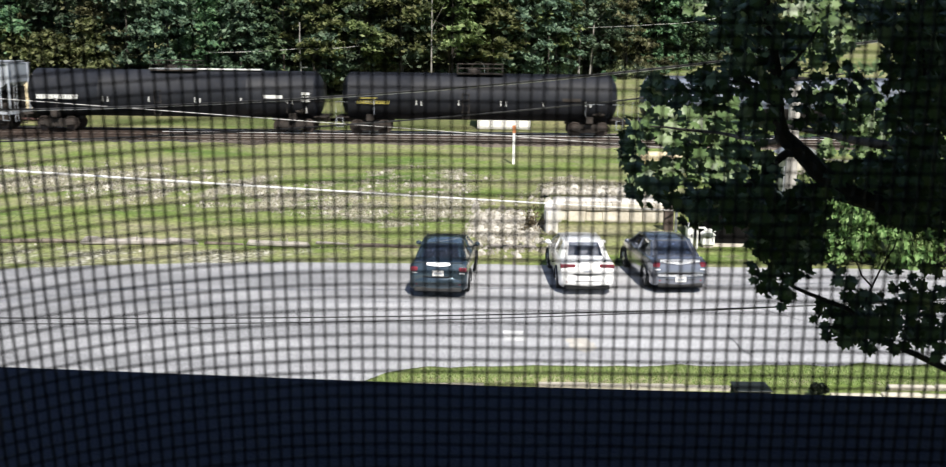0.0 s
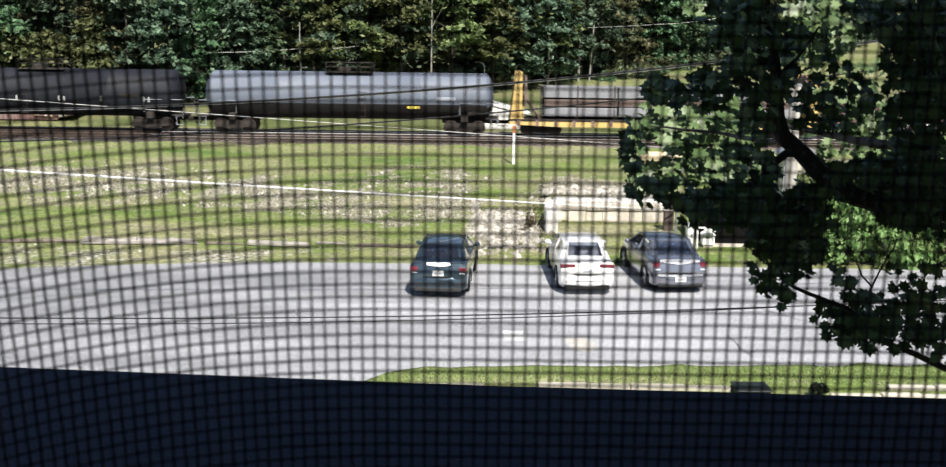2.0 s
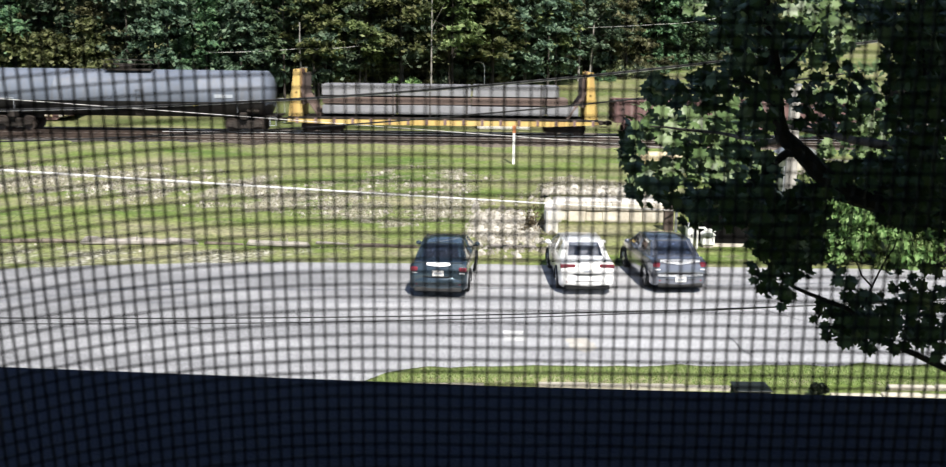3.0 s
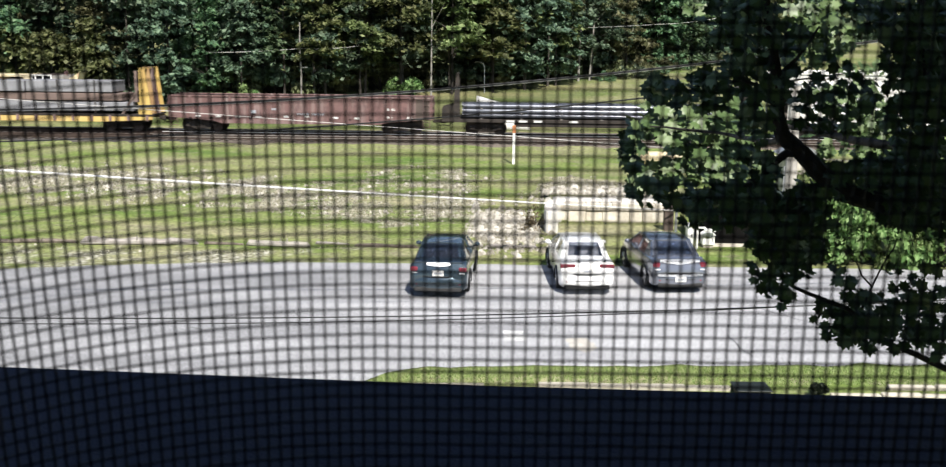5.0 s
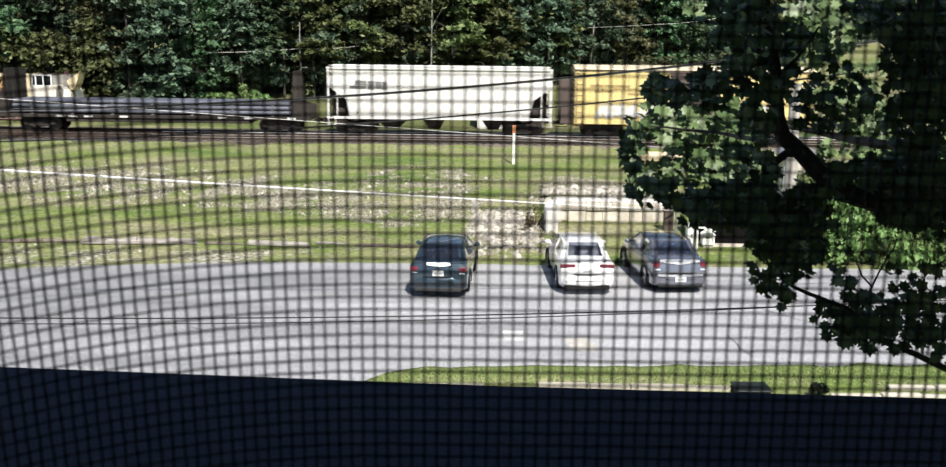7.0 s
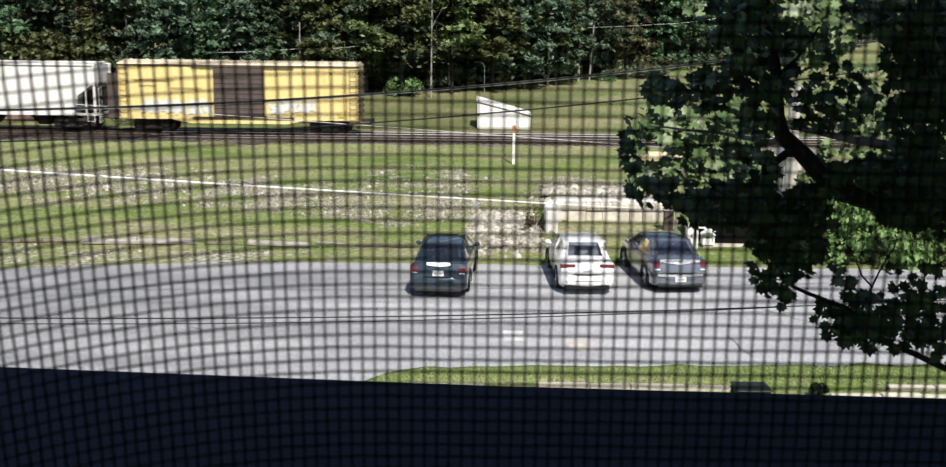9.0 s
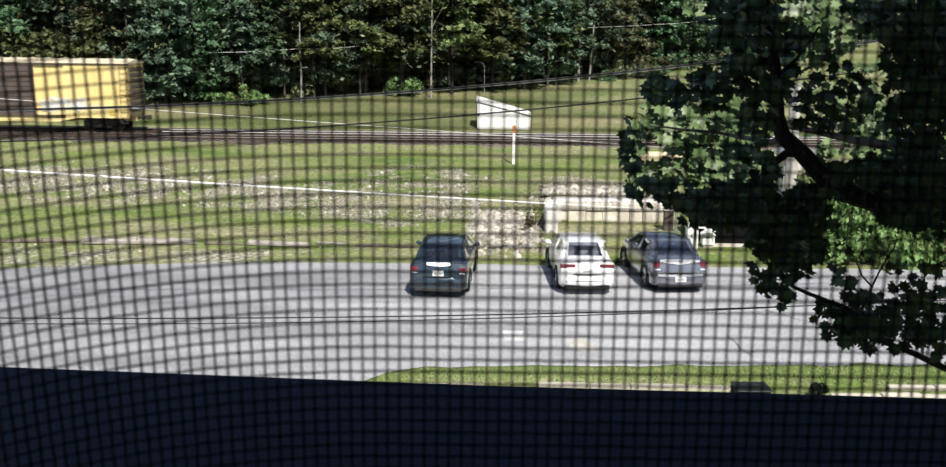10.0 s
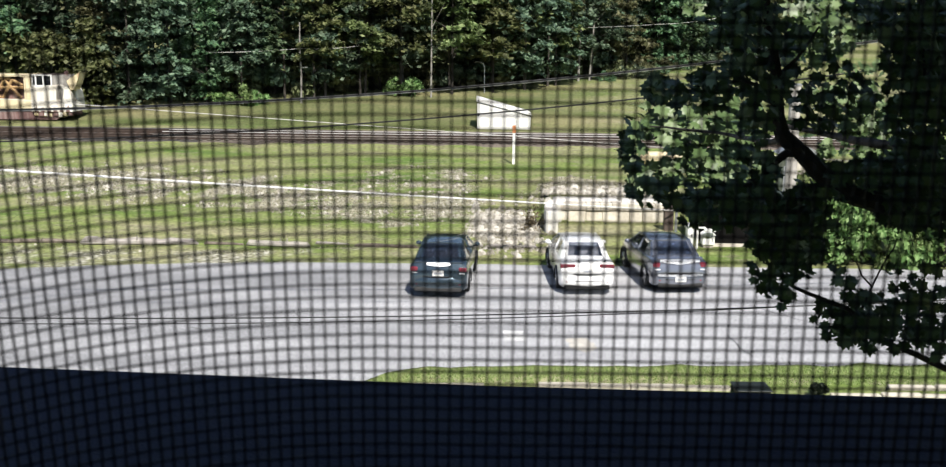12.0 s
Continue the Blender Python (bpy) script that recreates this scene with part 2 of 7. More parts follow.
def tube(bm, pts, r, sides=6, r_end=None, cap=True):
    """A round bar along points, tapering to r_end."""
    pts = [Vector(p) for p in pts]
    rings = []
    n = len(pts)
    for i, p in enumerate(pts):
        d = (pts[min(i + 1, n - 1)] - pts[max(i - 1, 0)]).normalized()
        a = d.orthogonal().normalized() if i == 0 else (prev - d * prev.dot(d)).normalized()
        prev = a
        b = d.cross(a)
        rad = r if r_end is None else r + (r_end - r) * i / (n - 1)
        rings.append([bm.verts.new(p + (a * math.cos(2 * math.pi * k / sides) + b * math.sin(2 * math.pi * k / sides)) * rad) for k in range(sides)])
    for i in range(n - 1):
        for k in range(sides):
            bm.faces.new((rings[i][k], rings[i][(k + 1) % sides], rings[i + 1][(k + 1) % sides], rings[i + 1][k]))
    if cap:
        bm.faces.new(rings[0][::-1])
        bm.faces.new(rings[-1])


def lathe(bm, prof, axis="x", sides=32):
    """Turn a profile of (along, radius) about an axis."""
    rings = []
    for a, r in prof:
        ring = []
        for k in range(sides):
            c, s = math.cos(2 * math.pi * k / sides) * r, math.sin(2 * math.pi * k / sides) * r
            ring.append(bm.verts.new((a, c, s) if axis == "x" else (c, a, s) if axis == "y" else (c, s, a)))
        rings.append(ring)
    for i in range(len(rings) - 1):
        for k in range(sides):
            bm.faces.new((rings[i][k], rings[i][(k + 1) % sides], rings[i + 1][(k + 1) % sides], rings[i + 1][k]))
    bm.faces.new(rings[0][::-1])
    bm.faces.new(rings[-1])


def prism(bm, outline, y0, y1):
    """Extrude an outline in x, z between two y."""
    a = [bm.verts.new((x, y0, z)) for x, z in outline]
    b = [bm.verts.new((x, y1, z)) for x, z in outline]
    n = len(outline)
    bm.faces.new(a)
    bm.faces.new(b[::-1])
    for i in range(n):
        bm.faces.new((a[i], b[i], b[(i + 1) % n], a[(i + 1) % n]))


def finish(bm, name, material, smooth=False):
    bmesh.ops.recalc_face_normals(bm, faces=bm.faces[:])
    me = bpy.data.meshes.new(name)
    bm.to_mesh(me)
    bm.free()
    for m in (material if isinstance(material, (list, tuple)) else [material]):
        me.materials.append(m)
    if smooth:
        me.polygons.foreach_set("use_smooth", [True] * len(me.polygons))
        me.set_sharp_from_angle(angle=radians(38))
    return me


def part(name, bm, material, parent, label="", smooth=False):
    ob = new(name, finish(bm, name, material, smooth))
    ob.parent = parent
    if label:
        ob["label"] = label
    return ob


def piece(name, me, parent, m=None):
    ob = new(name, me)
    ob.parent = parent
    if m is not None:
        ob.matrix_basis = m
    return ob


def thing(name, m, label, category, group="", kind=""):
    ob = new(name)
    ob.matrix_basis = m
    return tagged(ob, label, category, group, kind)


def single(name, bm, material, m, label, category, group="", kind="", smooth=False):
    ob = new(name, finish(bm, name, material, smooth))
    ob.matrix_basis = m
    return tagged(ob, label, category, group, kind)


def raw(name, verts, faces, material, smooth=False):
    me = bpy.data.meshes.new(name)
    me.from_pydata(verts, [], faces)
    for m in (material if isinstance(material, (list, tuple)) else [material]):
        me.materials.append(m)
    if smooth:
        me.polygons.foreach_set("use_smooth", [True] * len(me.polygons))
    return me


# ---- the ground ----
PROFILE = ((-3000, 0), (34.5, 0), (36, 0.05), (42, 0.3), (50, 0.7), (57.5, 1.12), (60.3, 1.25), (61.5, 1.42), (71, 1.42), (73, 1.45),
           (85, 2.75), (95, 3.85), (120, 7.5), (200, 22), (400, 45), (3000, 60))
PY, PZ = [p[0] for p in PROFILE], [p[1] for p in PROFILE]


def height(x, y):
    z = float(np.interp(y, PY, PZ))
    if 36 < y < 60:
        z += 0.07 * noise.noise(Vector((x * 0.25, y * 0.3, 0))) * min(1, (y - 36) / 4, (60 - y) / 3)
        # fill behind the retaining wall
        k = max(0.0, min(1, (x - 2.7) / 0.6, (9.0 - x) / 0.6)) * max(0.0, min(1, (y - 41.35) / 0.3, (54 - y) / 4))
        z += k * max(0.0, 1.0 - z)
    if y > 74:
        z += min(1, (y - 74) / 10) * 0.25 * noise.noise(Vector((x * 0.1, y * 0.1, 3)))
    return z


# stony and dry places: along x, along y, half lengths, lean
BARE = ((-20, 49.0, 8.0, 4.6, -0.12), (-9.5, 46.3, 6.5, 3.6, -0.3), (-5.2, 43.6, 2.6, 3.4, -0.3), (-2.2, 49.2, 3.4, 4.2, -0.2), (-1.3, 43.0, 2.0, 2.8, 0.0), (1.2, 39.6, 1.7, 3.2, 0.25), (5.5, 46.0, 3.2, 3.4, 0.1))


def bare(x, y):
    """How bare or stony the ground is, 0 to 1."""
    b = 0.0
    for cx, cy, rx, ry, lean in BARE:
        d = math.hypot((x - cx) / rx, (y - cy - lean * (x - cx)) / ry)
        b = max(b, (1.25 - d) * (1.15 if cx > 0 else 0.5 if cy > 45.5 and cx > -8 else 0.85))
    dirt = 0.0
    if x < -3:
        dirt = max(0.0, min(1, (36.4 - y) / 1.2, (-3 - x) / 5))
    b = max(b, dirt * 0.5)
    if b <= 0:
        return 0.0
    b = min(b, 0.95 if x > 0 and y < 44 else 0.75) + 0.8 * noise.noise(Vector((x * 0.5, y * 0.7, 1))) + 0.75 * noise.noise(Vector((x * 1.9, y * 2.1, 5))) - 0.15
    return max(0.0, min(0.9, b))


def ground_material():
    m = bpy.data.materials.new("grass and soil")
    m.use_nodes = True
    t = m.node_tree
    n, l = t.nodes, t.links
    b = n["Principled BSDF"]
    tc = n.new("ShaderNodeTexCoord")

    def nz(scale, detail=5, stretch=(1, 1, 1)):
        mp = n.new("ShaderNodeMapping")
        mp.inputs["Scale"].default_value = stretch
        l.new(tc.outputs["Object"], mp.inputs[0])
        x = n.new("ShaderNodeTexNoise")
        x.inputs["Scale"].default_value = scale
        x.inputs["Detail"].default_value = detail
        l.new(mp.outputs[0], x.inputs["Vector"])
        return x.outputs["Fac"]

    def ramp(src, stops):
        r = n.new("ShaderNodeValToRGB")
        e = r.color_ramp.elements
        e[0].position, e[0].color = stops[0][0], (*stops[0][1], 1)
        e[1].position, e[1].color = stops[-1][0], (*stops[-1][1], 1)
        for p, c in stops[1:-1]:
            k = e.new(p)
            k.color = (*c, 1)
        l.new(src, r.inputs[0])
        return r.outputs[0]

    grass = ramp(nz(0.35, 8, (0.35, 1, 1)), [(0.3, (0.09, 0.15, 0.036)), (0.43, (0.155, 0.21, 0.058)), (0.54, (0.22, 0.24, 0.1)), (0.68, (0.32, 0.3, 0.185))])
    soil = ramp(nz(7, 6), [(0.3, (0.1, 0.105, 0.05)), (0.7, (0.3, 0.28, 0.19))])
    stony = ramp(nz(4.5, 9), [(0.33, (0.12, 0.12, 0.07)), (0.46, (0.25, 0.24, 0.17)), (0.58, (0.41, 0.4, 0.325)), (0.7, (0.56, 0.545, 0.47))])
    mix = n.new("ShaderNodeMixRGB")
    mr = n.new("ShaderNodeMapRange")
    mr.inputs[1].default_value, mr.inputs[2].default_value, mr.inputs[4].default_value = 0.46, 0.64, 0.75
    l.new(nz(2.2, 7, (0.4, 1, 1)), mr.inputs[0])
    l.new(mr.outputs[0], mix.inputs[0])
    l.new(grass, mix.inputs[1])
    l.new(soil, mix.inputs[2])
    att = n.new("ShaderNodeAttribute")
    att.attribute_name = "bare"
    wob = n.new("ShaderNodeMath")
    wob.operation = "MULTIPLY_ADD"
    l.new(nz(1.8, 8), wob.inputs[0])
    wob.inputs[1].default_value = 0.9
    l.new(att.outputs["Fac"], wob.inputs[2])
    edge = n.new("ShaderNodeMapRange")
    edge.inputs[1].default_value, edge.inputs[2].default_value = 0.62, 1.05
    l.new(wob.outputs[0], edge.inputs[0])
    mix2 = n.new("ShaderNodeMixRGB")
    l.new(edge.outputs[0], mix2.inputs[0])
    l.new(mix.outputs[0], mix2.inputs[1])
    l.new(stony, mix2.inputs[2])
    meadow = ramp(nz(0.22, 9, (0.4, 1, 1)), [(0.36, (0.075, 0.1, 0.034)), (0.5, (0.125, 0.135, 0.06)), (0.66, (0.22, 0.2, 0.105))])
    far = n.new("ShaderNodeAttribute")
    far.attribute_name = "meadow"
    mix3 = n.new("ShaderNodeMixRGB")
    l.new(far.outputs["Fac"], mix3.inputs[0])
    l.new(mix2.outputs[0], mix3.inputs[1])
    l.new(meadow, mix3.inputs[2])
    speck = ramp(nz(5.5, 9), [(0.34, (0.66, 0.64, 0.66)), (0.5, (1, 1, 1)), (0.68, (1.3, 1.3, 1.25))])
    mul = n.new("ShaderNodeMixRGB")
    mul.blend_type = "MULTIPLY"
    mul.inputs[0].default_value = 1
    l.new(mix3.outputs[0], mul.inputs[1])
    l.new(speck, mul.inputs[2])
    l.new(mul.outputs[0], b.inputs["Base Color"])
    b.inputs["Roughness"].default_value = 0.95
    b.inputs["Specular IOR Level"].default_value = 0.1
    bp = n.new("ShaderNodeBump")
    bp.inputs["Strength"].default_value = 0.45
    bp.inputs["Distance"].default_value = 0.05
    l.new(nz(9, 6), bp.inputs["Height"])
    l.new(bp.outputs[0], b.inputs["Normal"])
    return m


def build_ground():
    xs = sorted(set([-3000, -1500, -700, -350, -200, -120, -80, -60, -50, -42, -36] + [float(v) for v in np.arange(-32, 18.1, 0.5)] + [20, 24, 30, 36, 44, 52, 60, 80, 120, 200, 350, 700, 1500, 3000]))
    ys = sorted(set([-3000, -1000, -300, -100, -40, -10] + [float(v) for v in np.arange(0, 30, 4)] + [float(v) for v in np.arange(30, 64, 0.35)] + [float(v) for v in np.arange(64, 130, 2.0)]
                    + [140, 160, 200, 280, 400, 700, 1500, 3000]))
    verts = [(x, y, height(x, y) - (0.03 if y < 34.3 else 0)) for y in ys for x in xs]
    w = len(xs)
    faces = [(j * w + i, j * w + i + 1, (j + 1) * w + i + 1, (j + 1) * w + i) for j in range(len(ys) - 1) for i in range(w - 1)]
    me = raw("ground", verts, faces, ground_material(), True)
    at = me.attributes.new("bare", "FLOAT", "POINT")
    at.data.foreach_set("value", [bare(v[0], v[1]) if abs(v[0]) < 40 and 25 < v[1] < 62 else (0.2 if v[1] > 74 and v[0] > -14 and v[1] < 110 else 0.1 if v[1] > 74 and v[1] < 110 else 0.0) for v in verts])
    at = me.attributes.new("meadow", "FLOAT", "POINT")
    at.data.foreach_set("value", [max(0.0, min(1.0, (v[1] - 71.5) / 2.5)) * (0.9 if v[0] < 4 else max(0.35, 0.9 - (v[0] - 4) * 0.06)) for v in verts])
    ob = new("ground", me)
    tagged(ob, "grassy bank and ground with dry stony patches", "ground", kind="structure")


def asphalt_material():
    m = bpy.data.materials.new("sunbleached asphalt")
    m.use_nodes = True
    t = m.node_tree
    n, l = t.nodes, t.links
    b = n["Principled BSDF"]
    tc = n.new("ShaderNodeTexCoord")
    a = n.new("ShaderNodeTexNoise")
    a.inputs["Scale"].default_value = 0.35
    a.inputs["Detail"].default_value = 8
    c = n.new("ShaderNodeTexNoise")
    c.inputs["Scale"].default_value = 22
    c.inputs["Detail"].default_value = 4
    mp = n.new("ShaderNodeMapping")
    mp.inputs["Scale"].default_value = (0.35, 1.6, 1)
    l.new(tc.outputs["Object"], mp.inputs[0])
    l.new(mp.outputs[0], a.inputs["Vector"])
    l.new(tc.outputs["Object"], c.inputs["Vector"])
    r1 = n.new("ShaderNodeValToRGB")
    r1.color_ramp.elements[0].position, r1.color_ramp.elements[0].color = 0.32, (0.27, 0.272, 0.284, 1)
    r1.color_ramp.elements[1].position, r1.color_ramp.elements[1].color = 0.68, (0.47, 0.47, 0.484, 1)
    l.new(a.outputs["Fac"], r1.inputs[0])
    r2 = n.new("ShaderNodeValToRGB")
    r2.color_ramp.elements[0].position, r2.color_ramp.elements[0].color = 0.32, (0.6, 0.6, 0.6, 1)
    r2.color_ramp.elements[1].position, r2.color_ramp.elements[1].color = 0.72, (1.28, 1.28, 1.28, 1)
    l.new(c.outputs["Fac"], r2.inputs[0])
    mu = n.new("ShaderNodeMixRGB")
    mu.blend_type = "MULTIPLY"
    mu.inputs[0].default_value = 1
    l.new(r1.outputs[0], mu.inputs[1])
    l.new(r2.outputs[0], mu.inputs[2])
    # the lot gets darker towards the left, with an uneven border
    sep = n.new("ShaderNodeSeparateXYZ")
    l.new(tc.outputs["Object"], sep.inputs[0])
    d = n.new("ShaderNodeTexNoise")
    d.inputs["Scale"].default_value = 0.25
    d.inputs["Detail"].default_value = 7
    l.new(tc.outputs["Object"], d.inputs["Vector"])
    wob = n.new("ShaderNodeMath")
    wob.operation = "MULTIPLY_ADD"
    l.new(d.outputs["Fac"], wob.inputs[0])
    wob.inputs[1].default_value = 9.0
    l.new(sep.outputs[0], wob.inputs[2])
    left_tone = n.new("ShaderNodeMapRange")
    left_tone.inputs[1].default_value, left_tone.inputs[2].default_value = -7.0, 4.5
    left_tone.inputs[3].default_value, left_tone.inputs[4].default_value = 0.76, 1.08
    l.new(wob.outputs[0], left_tone.inputs[0])
    toned = n.new("ShaderNodeVectorMath")
    toned.operation = "SCALE"
    l.new(mu.outputs[0], toned.inputs[0])
    l.new(left_tone.outputs[0], toned.inputs["Scale"])
    l.new(toned.outputs[0], b.inputs["Base Color"])
    b.inputs["Roughness"].default_value = 0.9
    b.inputs["Specular IOR Level"].default_value = 0.3
    bp = n.new("ShaderNodeBump")
    bp.inputs["Strength"].default_value = 0.4
    bp.inputs["Distance"].default_value = 0.01
    l.new(c.outputs["Fac"], bp.inputs["Height"])
    l.new(bp.outputs[0], b.inputs["Normal"])
    return m


def build_lot():
    """Asphalt lot with a ragged far edge that bends away to the left, and a ragged edge to the near lawn."""
    far, near = [], []
    for i in range(241):
        x = -60 + i * 0.5
        yf = 33.9 if x > -4 else 33.9 - 0.012 * (x + 4) ** 2 * (1 if x > -16 else 0) - (1.73 + (-16 - x) * 0.2 if x <= -16 else 0)
        yf += 0.12 * noise.noise(Vector((x * 0.9, 0, 0))) + 0.08 * noise.noise(Vector((x * 3.1, 5, 0)))
        yn = 22.7 + 0.05 * x - (0.5 * (-1.0 - x) ** 2 if x < -1.0 else 0)
        yn += 0.2 * noise.noise(Vector((x * 1.1, 9, 0))) + 0.12 * noise.noise(Vector((x * 4, 9, 2))) + 0.08 * noise.noise(Vector((x * 9, 9, 6)))
        far.append((x, yf, 0.012))
        near.append((x, yn, 0.012))
    verts, faces = [], []
    for f, q in zip(far, near):
        for k in range(5):
            s = k / 4
            verts.append((f[0], q[1] + (f[1] - q[1]) * s, 0.012))
    for i in range(len(far) - 1):
        for k in range(4):
            a = i * 5 + k
            faces.append((a, a + 5, a + 6, a + 1))
    ob = new("parking_lot", raw("parking_lot", verts, faces, asphalt_material()))
    tagged(ob, "sun-bleached grey asphalt parking lot", "parking lot", kind="structure")


build_ground()
build_lot()

# ---- the railway ----
RAIL_Y, RAIL_Z = 66.6, 1.66       # centre of the train's track, top of rail


def build_track(yc, name):
    ob = thing(name, pose(0, yc, 0), "railway track with worn steel rails on dark ballast", "track", kind="structure")
    for side in (-0.7525, 0.7525):
        bm = bmesh.new()
        box(bm, -90, 90, side - 0.07, side + 0.07, RAIL_Z - 0.17, RAIL_Z - 0.15)
        box(bm, -90, 90, side - 0.012, side + 0.012, RAIL_Z - 0.15, RAIL_Z - 0.04)
        part("rail_web", bm, m_railside, ob)
        # the glint is put into the head's colour, and ends at x = -20.5
        bm = bmesh.new()
        box(bm, -20.5, 90, side - 0.037, side + 0.037, RAIL_Z - 0.04, RAIL_Z)
        part("rail_head", bm, m_railglint if yc > 65 else m_raildull, ob, "worn rail head coloured bright for its glint" if yc > 65 else "dull worn rail head")
        bm = bmesh.new()
        box(bm, -90, -20.5, side - 0.037, side + 0.037, RAIL_Z - 0.04, RAIL_Z)
        part("rail_head", bm, m_railside, ob, "rail head coloured dark where no glint shows")
    return ob


def build_ballast():
    for x_from, x_to, m_, lab in ((-90, -17, m_ballast_dark, "dark stone ballast under the tracks"), (-17, 90, m_ballast, "brown stone ballast under the tracks")):
        verts, faces = [], []
        n = (x_to - x_from) * 2 + 1
        for i in range(n):
            x = x_from + i * 0.5
            j = 0.3 * noise.noise(Vector((x * 0.4, 0, 7))) + 0.12 * noise.noise(Vector((x * 1.7, 3, 7)))
            verts += [(x, 60.5 + j * 2, 1.2), (x, 61.6 + j, 1.46), (x, 64.8, 1.44), (x, 70.4, 1.48), (x, 71.4 - j, 1.3)]
            if i:
                b = (i - 1) * 5
                faces += [(b + k, b + 5 + k, b + 6 + k, b + 1 + k) for k in range(4)]
        ob = new("ballast_bed", raw("ballast_bed", verts, faces, m_))
        tagged(ob, lab, "ballast", kind="structure")


build_ballast()


def lay_sleepers(track, y):
    bm = bmesh.new()
    box(bm, -0.115, 0.115, -1.3, 1.3, 1.36, 1.515)
    me = finish(bm, "sleeper", m_sleeper)
    rnd = random.Random(int(y))
    for i in range(104):
        piece("sleeper", me, track, pose(-36 + i * 0.53 + rnd.uniform(-0.03, 0.03), rnd.uniform(-0.04, 0.04), rnd.uniform(-0.01, 0.01), 0, 0, rnd.uniform(-1, 1)))


track_main = build_track(RAIL_Y, "track_main")
track_siding = build_track(RAIL_Y - 3.6, "track_siding")
lay_sleepers(track_main, RAIL_Y)
lay_sleepers(track_siding, RAIL_Y - 3.6)

# the train: x along the track, origin of each car at mid length on the rail top


def truck(parent, x):
    """A two-axle freight truck: side frames, bolster and two wheelsets."""
    bm = bmesh.new()
    for s in (-1, 1):
        outline = [(-1.15, 0.56), (-0.95, 0.62), (-0.45, 0.78), (0.45, 0.78), (0.95, 0.62), (1.15, 0.56), (1.15, 0.4), (0.8, 0.38), (0.4, 0.22), (-0.4, 0.22), (-0.8, 0.38), (-1.15, 0.4)]
        prism(bm, outline, s * 1.0 - 0.07, s * 1.0 + 0.07)
        for k in (-0.18, 0, 0.18):
            lathe_at(bm, k, s * 1.09, 0.3, 0.65, 0.07)
        for k in (-0.89, 0.89):
            box(bm, k - 0.14, k + 0.14, s * 1.08 - 0.06, s * 1.08 + 0.08, 0.34, 0.6, 0.03)
    box(bm, -0.2, 0.2, -1.0, 1.0, 0.5, 0.82, 0.04)
    fr = part("side_frame", bm, m_under, parent)
    fr.matrix_basis = pose(x, 0, 0)
    sets = []
    for k in (-0.89, 0.89):
        bm = bmesh.new()
        for s in (-1, 1):
            prof = [(s * 0.69, 0.485), (s * 0.72, 0.485), (s * 0.722, 0.46), (s * 0.825, 0.455), (s * 0.825, 0.4), (s * 0.79, 0.37), (s * 0.785, 0.16), (s * 0.83, 0.12), (s * 0.83, 0.1)]
            lathe(bm, prof, "y", 20)
        tube(bm, [(0, -1.08, 0), (0, 1.08, 0)], 0.08, 8)
        ob = part("wheelset", bm, m_wheel, parent, smooth=True)
        ob.matrix_basis = pose(x + k, 0, 0.457)
        sets.append(ob)
    return sets


def lathe_at(bm, x, y, z0, z1, r):
    tube(bm, [(x, y, z0), (x, y, z1)], r, 8)


def coupler(parent, x, s):
    bm = bmesh.new()
    box(bm, min(x, x + s * 0.7), max(x, x + s * 0.7), -0.1, 0.1, 0.72, 0.94, 0.03)
    box(bm, min(x + s * 0.62, x + s * 0.9), max(x + s * 0.62, x + s * 0.9), -0.17, 0.17, 0.68, 0.98, 0.05)
    tube(bm, [(x, 0.35, 0.85), (x + s * 0.35, 0.35, 0.5), (x + s * 0.7, 0.33, 0.55)], 0.03, 6)
    part("coupler", bm, m_under, parent)


def ladder(bm, x, y, z0, z1, w=0.42, along="x"):
    n = int((z1 - z0) / 0.36)
    for s in (-w / 2, w / 2):
        p = (x + s, y) if along == "x" else (x, y + s)
        tube(bm, [(*p, z0), (*p, z1)], 0.022, 5)
    for i in range(n + 1):
        z = z0 + 0.05 + i * (z1 - z0 - 0.1) / max(1, n)
        a = (x - w / 2, y, z) if along == "x" else (x, y - w / 2, z)
        b = (x + w / 2, y, z) if along == "x" else (x, y + w / 2, z)
        tube(bm, [a, b], 0.018, 5)


def bars(parent, x, y, z, w, h, n, material, name="stencil_bar", seed=1):
    """Unreadable stencilling as plain bars on the near side."""
    rnd = random.Random(seed)
    bm = bmesh.new()
    cx = x
    while cx < x + w:
        bw = min(rnd.uniform(0.6, 1.1) * w / n, x + w - cx)
        box(bm, cx, cx + bw * 0.75, y - 0.012, y - 0.004, z + rnd.uniform(0, 0.1) * h, z + h)
        cx += bw
    part(name, bm, material, parent)


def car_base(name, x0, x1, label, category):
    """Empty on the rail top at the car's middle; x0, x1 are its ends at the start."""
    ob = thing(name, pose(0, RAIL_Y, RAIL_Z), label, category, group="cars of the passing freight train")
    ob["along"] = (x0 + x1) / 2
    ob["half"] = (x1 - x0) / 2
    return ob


TRAIN, WHEELS = [], []


